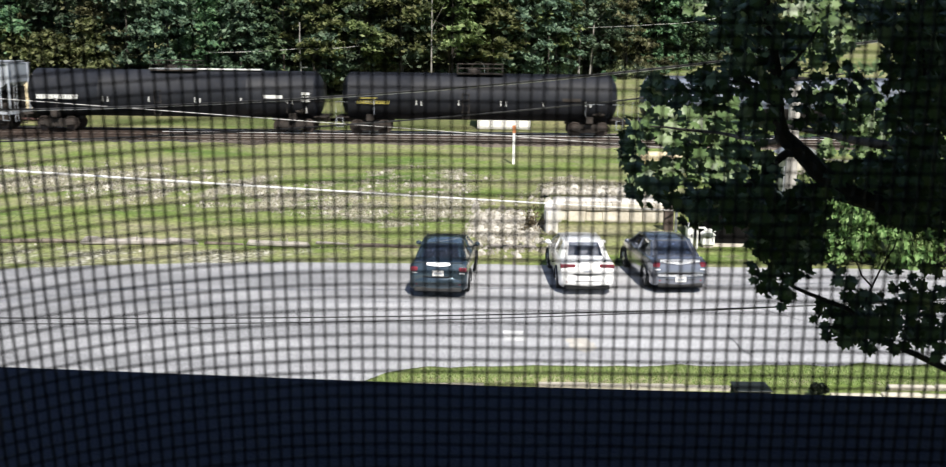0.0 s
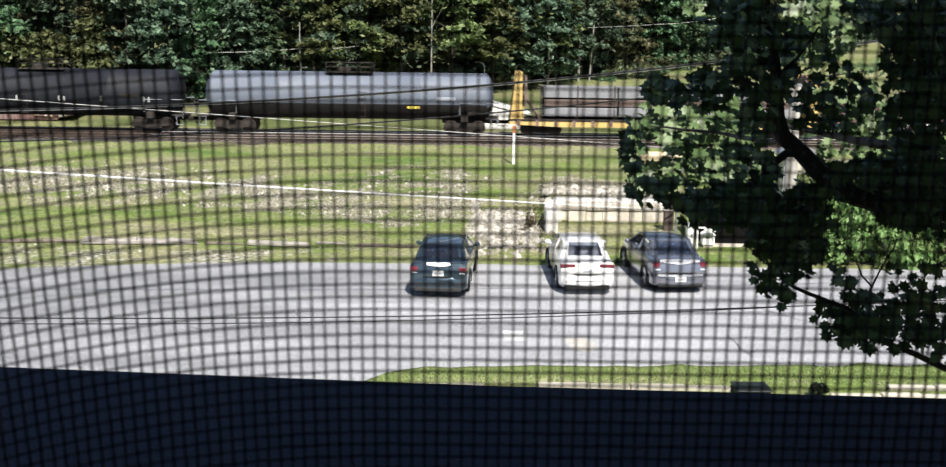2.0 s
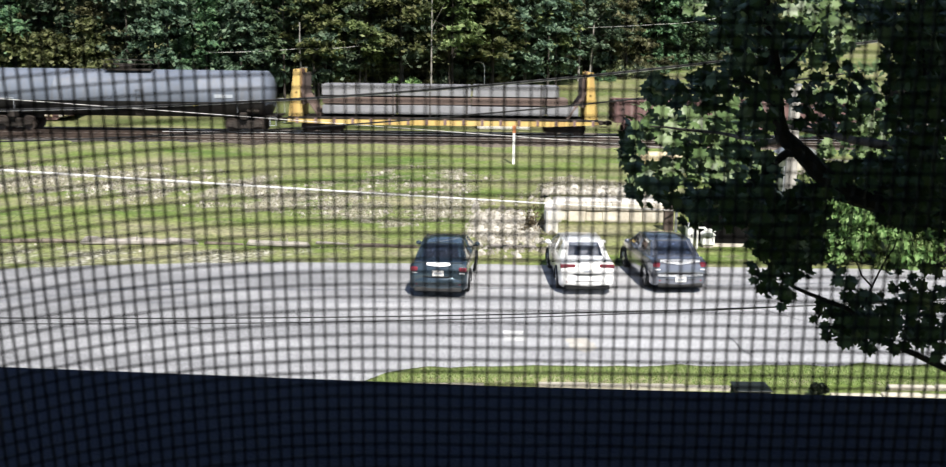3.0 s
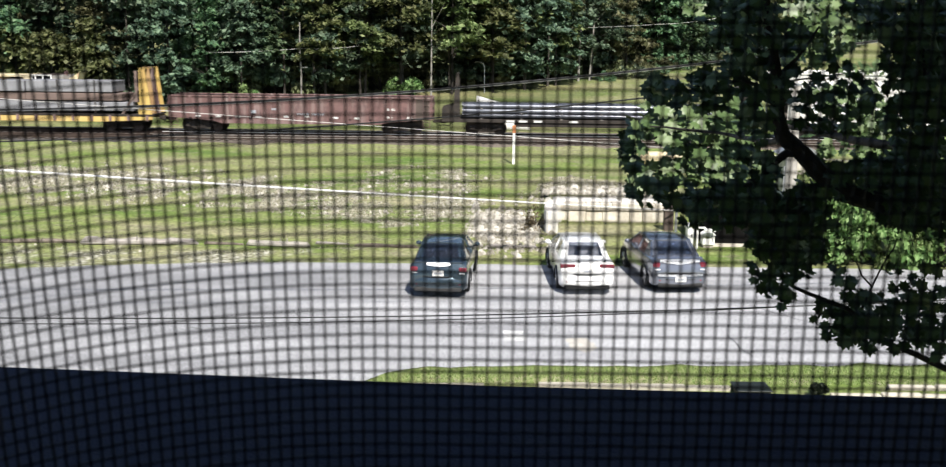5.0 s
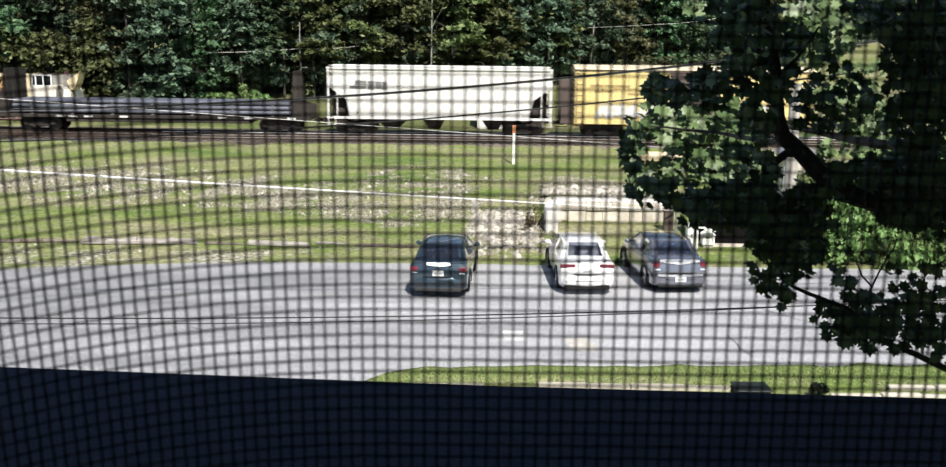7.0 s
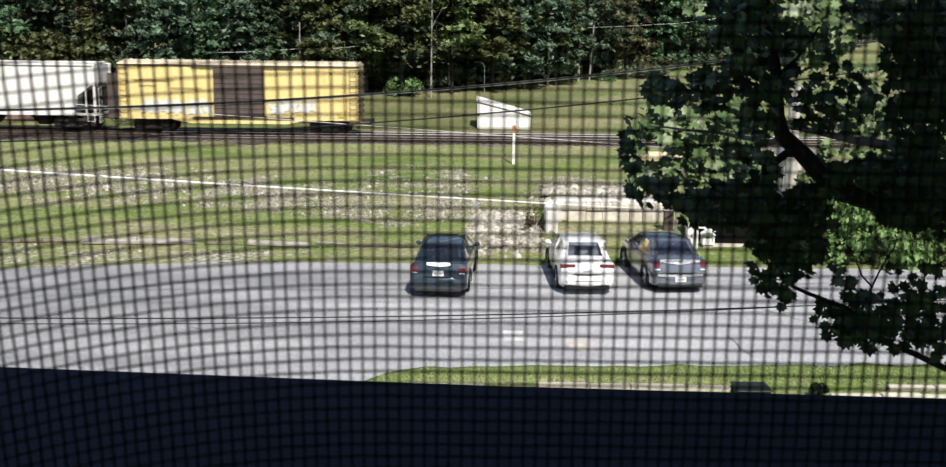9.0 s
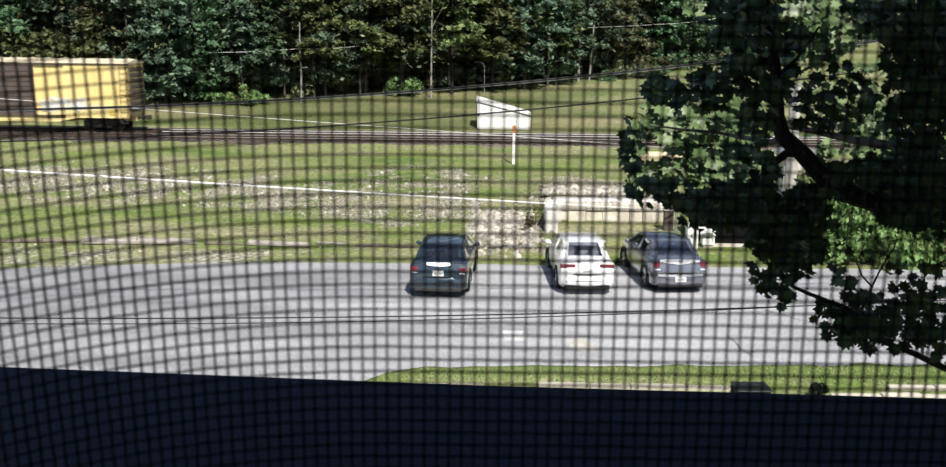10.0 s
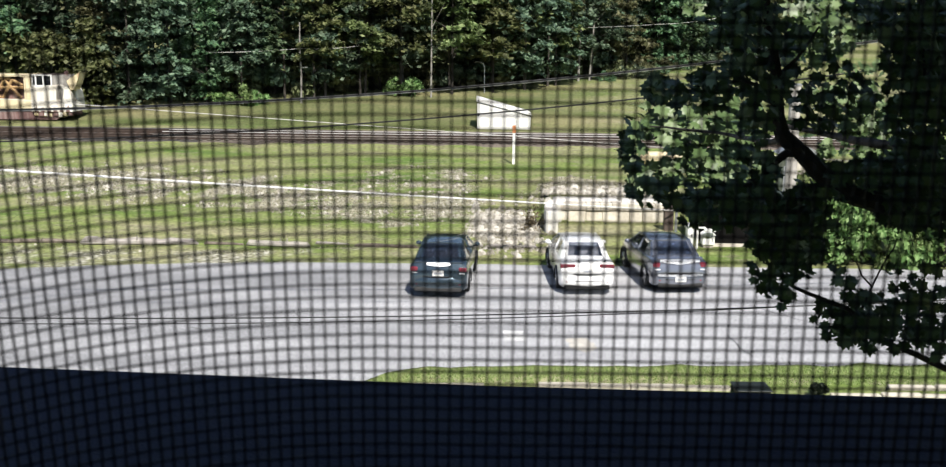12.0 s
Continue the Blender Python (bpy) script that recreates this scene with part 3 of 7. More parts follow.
def tank_car(x0, x1, paint, label, style):
    c = car_base("tank_car", x0, x1, label, "tank car")
    h = c["half"]
    R, zc = 1.53, 2.45
    bm = bmesh.new()
    rim = [max(0.02, R * (1 - (1 - k / 8) ** 2.6) ** 0.5) for k in range(9)]
    prof = [(-h + 0.5 * (r / R) ** 3.2, r) for r in rim]
    full = prof + [(-h / 2, R), (-h / 2 + 0.02, R + 0.008), (-h / 2 + 0.06, R + 0.008), (-h / 2 + 0.08, R), (0, R), (h / 2 - 0.08, R), (h / 2 - 0.06, R + 0.008), (h / 2 - 0.02, R + 0.008), (h / 2, R)] + [(-a, r) for a, r in prof[::-1]]
    lathe(bm, full, "x", 40)
    for v in bm.verts:
        v.co.z += zc
    sh = finish(bm, "tank_shell", [paint, m_tar_shade], True)
    # grey tank: the shade under the belly is painted as near-black faces
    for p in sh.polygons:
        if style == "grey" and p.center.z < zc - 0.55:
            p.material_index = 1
    piece("tank_shell", sh, c)
    # top platform with rails, manway and valves
    bm = bmesh.new()
    box(bm, -1.5, 1.5, -0.95, 0.95, zc + R - 0.06, zc + R + 0.0)
    part("platform", bm, m_under, c)
    bm = bmesh.new()
    for x in (-1.48, -0.5, 0.5, 1.48):
        for y in (-0.92, 0.92):
            tube(bm, [(x, y, zc + R - 0.05), (x, y, zc + R + 0.6)], 0.02, 5)
    for z in (0.32, 0.6):
        for y in (-0.92, 0.92):
            tube(bm, [(-1.48, y, zc + R + z), (1.48, y, zc + R + z)], 0.022, 5)
        for x in (-1.48, 1.48):
            tube(bm, [(x, -0.92, zc + R + z), (x, 0.92, zc + R + z)], 0.022, 5)
    part("handrail", bm, m_under, c)
    if style == "black_white":
        bm = bmesh.new()
        box(bm, -1.7, 5.6, -0.5, 0.3, zc + R + 0.03, zc + R + 0.1)
        part("running_board", bm, m_mark, c, "pale running board along the top")
    bm = bmesh.new()
    lathe(bm, [(0, 0.42), (0.22, 0.42), (0.25, 0.36), (0.3, 0.1)], "z", 16)
    for v in bm.verts:
        v.co.z += zc + R
        v.co.x -= 0.4
    part("manway", bm, m_under, c)
    # draft sills, bolsters, running boards, end platforms
    for s in (-1, 1):
        bm = bmesh.new()
        box(bm, min(s * (h - 3.4), s * (h + 0.35)), max(s * (h - 3.4), s * (h + 0.35)), -0.2, 0.2, 0.72, 1.12, 0.02)
        box(bm, s * (h - 1.9) - 0.22, s * (h - 1.9) + 0.22, -1.45, 1.45, 0.86, 1.3, 0.03)
        box(bm, min(s * (h - 0.5), s * (h + 0.35)), max(s * (h - 0.5), s * (h + 0.35)), -1.4, 1.4, 1.06, 1.12)
        part("draft_sill", bm, m_under, c)
        for y in (-1.38, 1.38):
            bm = bmesh.new()
            tube(bm, [(s * (h + 0.3), y, 1.1), (s * (h + 0.3), y, 2.1), (s * (h - 2.2), y * 1.12, 2.1), (s * (h - 2.2), y * 1.12, 1.3)], 0.022, 5)
            ladder(bm, s * (h + 0.05), y, 0.45, 1.1)
            part("end_rail", bm, m_under if style == "black_white" else m_hopgrey, c)
        coupler(c, s * (h + 0.35), s)
        WHEELS.extend(truck(c, s * (h - 1.9)))
    bm = bmesh.new()
    lathe(bm, [(-0.4, 0.16), (-0.36, 0.2), (0.36, 0.2), (0.4, 0.16)], "x", 14)
    for v in bm.verts:
        v.co += Vector((h - 1.3, -1.0, 1.45))
    part("brake_cylinder", bm, m_under, c)
    bm = bmesh.new()
    ladder(bm, 0.9 if style == "grey" else -0.9, -R - 0.06, 1.1, zc + R * 0.2)
    part("side_ladder", bm, m_under, c)
    # markings and reflectors
    yy = lambda z: -math.sqrt(max(0.01, R * R - (z - zc) ** 2)) - 0.004
    out = lambda z, k: min(yy(z), yy(z + k))
    if style == "black_white":
        bars(c, -h + 0.9, out(2.05, 0.3), 2.05, 2.7, 0.3, 14, m_mark, seed=3)
    elif style == "black_yellow":
        bars(c, -h + 1.1, out(1.98, 0.22), 1.98, 2.1, 0.22, 11, m_dimyellow, seed=5)
        bars(c, -h + 1.3, out(2.3, 0.1), 2.3, 1.1, 0.1, 7, m_dimyellow, seed=6)
    else:
        bars(c, h - 5.6, out(1.7, 0.16), 1.7, 0.8, 0.16, 3, m_markyellow, seed=7)
    if style != "grey":
        bm = bmesh.new()
        box(bm, -0.035, 0.035, out(1.95, 0.32) - 0.012, out(1.95, 0.32), 1.95, 2.27)
        me = finish(bm, "reflector", m_mark)
        for i in range(6):
            x = -h + 2.2 + i * (2 * h - 4.4) / 5
            piece("reflector", me, c, pose(x, 0, 0))
            if i % 2:
                piece("reflector", me, c, pose(x + 0.33, 0, -0.03))
    bm = bmesh.new()
    v = [bm.verts.new((h - 1.25 + dx, yy(1.5) - 0.15, 1.5 + dz)) for dx, dz in ((-0.16, 0), (0, 0.16), (0.16, 0), (0, -0.16))]
    bm.faces.new(v)
    bmesh.ops.solidify(bm, geom=bm.faces[:], thickness=0.02)
    part("placard", bm, m_placard, c)
    bm = bmesh.new()
    box(bm, h - 3.7, h - 2.5, out(2.25, 0.22) - 0.01, out(2.25, 0.22) - 0.002, 2.25, 2.47)
    part("data_plate", bm, {"grey": m_hopgrey, "black_yellow": m_under}.get(style, m_mark), c)
    if style == "black_white":
        bm = bmesh.new()
        tube(bm, [(h - 1.0, -1.3, 1.3), (h - 1.0, -1.3, 2.2)], 0.05, 8)
        tube(bm, [(h - 1.0, -1.3, 2.05), (h - 1.0, -1.3, 2.4)], 0.34, 12)
        tube(bm, [(h - 1.0, -1.3, 2.5), (h - 1.0, -1.3, 2.66)], 0.36, 12)
        tube(bm, [(h - 1.0, -1.3, 2.4), (h - 1.0, -1.3, 2.5)], 0.2, 12)
        part("valve_drum", bm, m_mark, c, "white valve drum by the end", smooth=True)
    TRAIN.append(c)
    return c


def bulkhead_flat(x0, x1):
    c = car_base("bulkhead_flatcar", x0, x1, "yellow bulkhead flatcar loaded with grey-wrapped lumber packs", "flatcar")
    h = c["half"]
    bm = bmesh.new()
    box(bm, -h, h, -1.45, 1.45, 1.0, 1.12)
    part("deck", bm, m_under, c)
    for y in (-1.42, 1.42):
        bm = bmesh.new()
        outline = [(-h, 0.96), (h, 0.96), (h, 0.78), (h - 3.2, 0.63), (-h + 3.2, 0.63), (-h, 0.78)]
        prism(bm, outline, y - 0.05, y + 0.05)
        part("side_sill", bm, m_yellow, c, "chipped yellow side sill")
    bm = bmesh.new()
    box(bm, -0.09, 0.09, -1.53, -1.47, 0.68, 1.05, 0.01)
    me = finish(bm, "stake_pocket", m_gond)
    k = -h + 0.6
    while k < h - 0.3:
        piece("stake_pocket", me, c, pose(k, 0, 0))
        k += 1.2
    for s in (-1, 1):
        bm = bmesh.new()
        outline = [(s * (h - 0.02), 1.0), (s * (h - 0.8), 1.0), (s * (h - 0.8), 4.15), (s * (h - 0.42), 4.15)]
        for y in (-1.36, 1.36):
            prism(bm, outline, y - 0.06, y + 0.06)
        box(bm, min(s * (h - 0.84), s * (h - 0.9)), max(s * (h - 0.84), s * (h - 0.9)), -1.42, 1.42, 1.12, 1.9)
        for z in (1.2, 2.6, 4.0):
            box(bm, min(s * (h - 0.5), s * (h - 0.62)), max(s * (h - 0.5), s * (h - 0.62)), -1.42, 1.42, z, z + 0.12)
        part("bulkhead", bm, m_yellow, c, "tapered yellow end bulkhead")
        for y in (-0.45, 0.45):
            bm = bmesh.new()
            prism(bm, outline, y - 0.06, y + 0.06)
            part("inner_post", bm, m_rustarm if y < 0 else m_gond, c, "rusty brown inner post")
        for k in range(9):
            bm = bmesh.new()
            box(bm, min(s * (h - 0.64), s * (h - 0.7)), max(s * (h - 0.64), s * (h - 0.7)), -1.4, 1.4, 1.14 + k * 0.33, 1.45 + k * 0.33, 0.01)
            part("facing_plank", bm, m_lumberend, c)
        bm = bmesh.new()
        for y in (-1.2, -0.4, 0.4, 1.2):
            tube(bm, [(s * (h - 2.0), y, 1.12), (s * (h - 0.8), y, 2.9)], 0.09, 6)
        box(bm, min(s * (h - 0.95), s * (h - 1.1)), max(s * (h - 0.95), s * (h - 1.1)), -1.35, 1.35, 1.9, 3.9)
        part("bulkhead_brace", bm, m_lumberend, c, "brown timber facing and braces")
        coupler(c, s * h, s)
        WHEELS.extend(truck(c, s * (h - 2.1)))
    # lumber packs: three tiers over the length
    rnd = random.Random(4)
    x = -h + 2.2
    lay = ((1.3, 1.9), (1.96, 2.42), (2.5, 3.22))
    while x < h - 1.6:
        w = min(4.85, h - 1.15 - x)
        for i, (z0, z1) in enumerate(lay):
            bm = bmesh.new()
            j = rnd.uniform(-0.05, 0.05)
            far_end = min(x + w - 0.05 + j, h - (2.6, 2.0, 1.3)[2 - i])
            if far_end < x + 0.3:
                bm.free()
                continue
            box(bm, x + 0.03 + j, far_end, -1.25, 1.25, z0, z1 + rnd.uniform(-0.03, 0.02), 0.03)
            part("lumber_pack", bm, m_lumberend if i == 1 else m_wrap, c, "bare brown lumber pack" if i == 1 else "grey-wrapped lumber pack")
        x += w
    bm = bmesh.new()
    box(bm, -0.04, 0.04, -1.29, -1.262, 1.16, 3.3)
    me = finish(bm, "strap", m_under)
    k = -h + 2
    while k < h - 1.8:
        piece("strap", me, c, pose(k, 0, 0))
        k += 2.4
    TRAIN.append(c)


def gondola(x0, x1):
    c = car_base("gondola_car", x0, x1, "open oxide-red gondola car with ribbed rusty sides", "gondola")
    h = c["half"]
    bm = bmesh.new()
    box(bm, -h, h, -1.4, 1.4, 0.95, 1.05)
    part("floor_plate", bm, m_under, c)
    for y in (-1.45, 1.45):
        bm = bmesh.new()
        o = -1 if y < 0 else 1
        outline = [(-h, 2.32), (h, 2.32), (h, 1.0), (h - 2.8, 0.8), (h - 3.4, 0.62), (-h + 3.4, 0.62), (-h + 2.8, 0.8), (-h, 1.0)]
        prism(bm, outline, y - 0.025, y + 0.025)
        part("side", bm, m_gond, c)
        bm = bmesh.new()
        box(bm, -h, h, y - 0.09, y + 0.07, 2.32, 2.42, 0.015)
        part("top_chord", bm, m_gond, c)
        n = 14
        me = None
        for i in range(n):
            x = -h + 0.1 + i * (2 * h - 0.2) / (n - 1)
            if me is None:
                bm = bmesh.new()
                box(bm, -0.08, 0.08, -0.1, 0.0, 0.98, 2.32, 0.02)
                me = finish(bm, "rib", m_gond)
            piece("rib", me, c, pose(x, y - 0.025 if y < 0 else y + 0.025, 0, 0, 0, 0 if y < 0 else 180))
    for s in (-1, 1):
        bm = bmesh.new()
        box(bm, s * h - 0.04, s * h + 0.04, -1.45, 1.45, 0.98, 2.4)
        for z in (1.4, 1.85):
            box(bm, min(s * h, s * (h + 0.1)), max(s * h, s * (h + 0.1)), -1.45, 1.45, z, z + 0.1)
        part("end", bm, m_gond, c)
        bm = bmesh.new()
        ladder(bm, s * (h - 0.35), -1.57, 0.45, 2.3)
        part("side_ladder", bm, m_gond, c)
        coupler(c, s * h, s)
        WHEELS.extend(truck(c, s * (h - 2.0)))
    bm = bmesh.new()
    box(bm, h - 1.05, h - 0.02, -1.53, -1.48, 1.0, 2.46, 0.01)
    part("end_panel", bm, m_boxdoor, c, "dark brown end panel")
    bm = bmesh.new()
    box(bm, -h + 5.35, -h + 5.65, -1.6, -1.585, 1.3, 1.5)
    part("label_plate", bm, m_hopgrey, c)
    bm = bmesh.new()
    box(bm, -0.16, 0.16, -1.5, -1.48, 1.02, 1.14)
    me = finish(bm, "reflective_strip", m_mark)
    for k in (1.9, 3.2, 4.5, 5.8, 7.6, 9.0, 10.8, 12.2, 14.3, 15.6):
        piece("reflective_strip", me, c, pose(-h + k, 0, 0.05 * math.sin(k * 5)))
    bars(c, -h + 6.6, -1.485, 1.5, 0.4, 0.12, 3, m_hopgrey, seed=2)
    bars(c, -h + 8.3, -1.485, 1.2, 1.8, 0.12, 9, m_hopgrey, seed=9)
    bars(c, h - 2.9, -1.485, 1.55, 0.5, 0.14, 2, m_mark, seed=12)
    TRAIN.append(c)


def pipe_flat(x0, x1):
    c = car_base("pipe_flatcar", x0, x1, "black bulkhead flatcar loaded with dark steel pipes", "flatcar")
    h = c["half"]
    bm = bmesh.new()
    box(bm, -h, h, -1.45, 1.45, 0.86, 1.08, 0.02)
    box(bm, -h + 4, h - 4, -1.35, 1.35, 0.6, 0.86, 0.02)
    part("deck", bm, m_under, c)
    for s in (-1, 1):
        bm = bmesh.new()
        e = h if s > 0 else h + 0.8
        for y in (-1.38, -0.5, 0.5, 1.38):
            prism(bm, [(s * (e - 0.02), 1.08), (s * (e - 1.2), 1.08), (s * (e - 1.1), 4.0), (s * (e - 0.95), 4.0), (s * (e - 0.75), 1.95), (s * (e - 0.02), 1.75)], y - 0.06, y + 0.06)
        box(bm, min(s * (e - 1.02), s * (e - 1.1)), max(s * (e - 1.02), s * (e - 1.1)), -1.42, 1.42, 1.1, 4.0)
        if s < 0:
            box(bm, -e, -h, -1.42, 1.42, 0.9, 1.08)
        part("bulkhead", bm, m_under, c, "tall dark end bulkhead")
        coupler(c, s * h, s)
        WHEELS.extend(truck(c, s * (h - 2.1)))
    r = 0.135
    rows = 3
    bm = bmesh.new()
    lathe(bm, [(-h + 0.62, r), (h - 1.35, r), (h - 1.35, r - 0.02), (-h + 0.62, r - 0.02)], "x", 14)
    me = finish(bm, "pipe", m_pipe, True)
    rnd = random.Random(3)
    for k in range(rows):
        for i in range(9):
            piece("pipe", me, c, pose(rnd.uniform(-0.12, 0.12), -1.22 + i * 0.305, 1.16 + r + k * 0.31))
    bm = bmesh.new()
    box(bm, -0.06, 0.06, -1.4, 1.4, 0, 0.035)
    me = finish(bm, "timber_bearer", m_wood_old)
    x = -h + 1.8
    while x < h - 1.2:
        for z in (1.085, 1.43, 1.74):
            piece("timber_bearer", me, c, pose(x, 0, z))
        x += 2.6
    bm = bmesh.new()
    box(bm, 0, 0.55, -1.465, -1.455, 0.9, 1.03)
    me = finish(bm, "reflector", m_mark)
    for x in (-h + 3.4, -h + 4.2, -h + 5.2, -h + 7.5, h - 6.0, h - 4.3, h - 1.5):
        piece("reflector", me, c, pose(x, 0, 0))
    TRAIN.append(c)


def hopper(x0, x1, paint, label):
    c = car_base("hopper_car", x0, x1, label, "hopper car")
    h = c["half"]
    zt, W = 4.28, 1.55
    bm = bmesh.new()
    # curved side sheets: section polygon lofted over the length, with sloping ends below
    sec = [(-W * 0.93, 1.15), (-W, 1.7), (-W, 3.2), (-W * 0.99, 3.8), (-W * 0.95, zt - 0.03), (0, zt + 0.1), (W * 0.95, zt - 0.03), (W * 0.99, 3.8), (W, 3.2), (W, 1.7), (W * 0.93, 1.15)]
    rings = []
    for x, zmin in ((-h + 0.1, 3.05), (-h + 1.15, 2.3), (-h + 1.4, 1.15), (h - 1.4, 1.15), (h - 1.15, 2.3), (h - 0.1, 3.05)):
        rings.append([bm.verts.new((x, y, max(z, zmin + (0.0 if z < zmin else 0)))) for y, z in sec])
    for a, b in zip(rings, rings[1:]):
        for i in range(len(sec)):
            bm.faces.new((a[i], a[(i + 1) % len(sec)], b[(i + 1) % len(sec)], b[i]))
    bm.faces.new(rings[0])
    bm.faces.new(rings[-1])
    part("hopper_body", bm, paint, c)
    bm = bmesh.new()
    for y in (-W - 0.02, W + 0.02):
        box(bm, -h, h, y - 0.05, y + 0.05, 1.02, 1.18)
    for s in (-1, 1):
        box(bm, s * h - 0.06, s * h + 0.06, -W, W, 1.02, 1.18)
        for y in (-W + 0.05, W - 0.05):
            box(bm, s * (h - 0.06) - 0.06, s * (h - 0.06) + 0.06, y - 0.06, y + 0.06, 1.1, zt)
            tube(bm, [(s * (h - 0.62), y, 1.15), (s * (h - 0.62), y, 2.72)], 0.05, 6)
    part("frame", bm, paint, c)
    for y in (-W * 0.55, 0.0, W * 0.55):
        bm = bmesh.new()
        box(bm, -h + 0.05, h - 0.05, y - 0.22, y + 0.22, zt + 0.12, zt + 0.16)
        part("running_board", bm, paint, c)
    bm = bmesh.new()
    for y in (-W - 0.03, W + 0.03):
        box(bm, -h - 0.05, h + 0.05, y * 0.97 - 0.06, y * 0.97 + 0.06, zt - 0.07, zt + 0.05)
    part("roof_edge", bm, paint, c)
    for x, q in ((-3.1, 1.25), (-0.35, 0.8), (3.5, 0.85)):
        bm = bmesh.new()
        v = [bm.verts.new(p) for p in ((x - q, -1.3, 1.16), (x + q, -1.3, 1.16), (x + q, 1.3, 1.16), (x - q, 1.3, 1.16), (x - 0.35, -0.7, 0.35), (x + 0.35, -0.7, 0.35), (x + 0.35, 0.7, 0.35), (x - 0.35, 0.7, 0.35))]
        for f in ((0, 1, 5, 4), (1, 2, 6, 5), (2, 3, 7, 6), (3, 0, 4, 7), (4, 5, 6, 7)):
            bm.faces.new([v[k] for k in f])
        part("discharge_chute", bm, m_under, c)
    for s in (-1, 1):
        bm = bmesh.new()
        ladder(bm, s * (h - 0.3), -W - 0.06, 0.6, 1.1)
        ladder(bm, s * (h + 0.08), -0.9, 0.5, zt, along="y")
        part("side_ladder", bm, paint, c)
        bm = bmesh.new()
        box(bm, min(s * (h - 2.5), s * (h + 0.2)), max(s * (h - 2.5), s * (h + 0.2)), -0.2, 0.2, 0.75, 1.05)
        box(bm, s * (h - 1.75) - 0.2, s * (h - 1.75) + 0.2, -1.3, 1.3, 0.85, 1.1)
        tube(bm, [(s * (h - 0.4), -0.8, 1.45), (s * (h - 1.2), -0.8, 1.45)], 0.28, 10)
        box(bm, min(s * (h - 0.2), s * (h - 1.35)), max(s * (h - 0.2), s * (h - 1.35)), -0.6, 1.2, 1.1, 2.75, 0.05)
        tube(bm, [(s * (h - 0.15), -0.9, 1.9), (s * (h - 0.9), -0.9, 2.45)], 0.07, 6)
        part("end_gear", bm, m_under, c)
        coupler(c, s * (h + 0.1), s)
        WHEELS.extend(truck(c, s * (h - 1.75)))
    # lettering and emblem as plain bars
    bm = bmesh.new()
    for k in range(3):
        box(bm, -h + 1.75, -h + 2.55, -W - 0.04, -W - 0.032, 3.2 + k * 0.11, 3.255 + k * 0.11)
    part("emblem_stripe", bm, m_hopmark, c)
    bm = bmesh.new()
    for x, w, z, q in ((2.6, 0.42, 2.95, 0.5), (3.08, 0.4, 2.97, 0.46), (3.52, 0.3, 2.91, 0.5), (1.45, 1.05, 2.97, 0.16)):
        box(bm, -h + x, -h + x + w, -W - 0.04, -W - 0.032, z, z + q)
    part("lettering_bar", bm, m_hopmark, c)
    bm = bmesh.new()
    box(bm, -0.03, 0.03, -W - 0.03, -W + 0.01, 1.5, 3.3)
    me = finish(bm, "side_post", paint)
    for i in range(9):
        piece("side_post", me, c, pose(-h + 1.9 + i * (2 * h - 3.8) / 8, 0, 0))
    TRAIN.append(c)


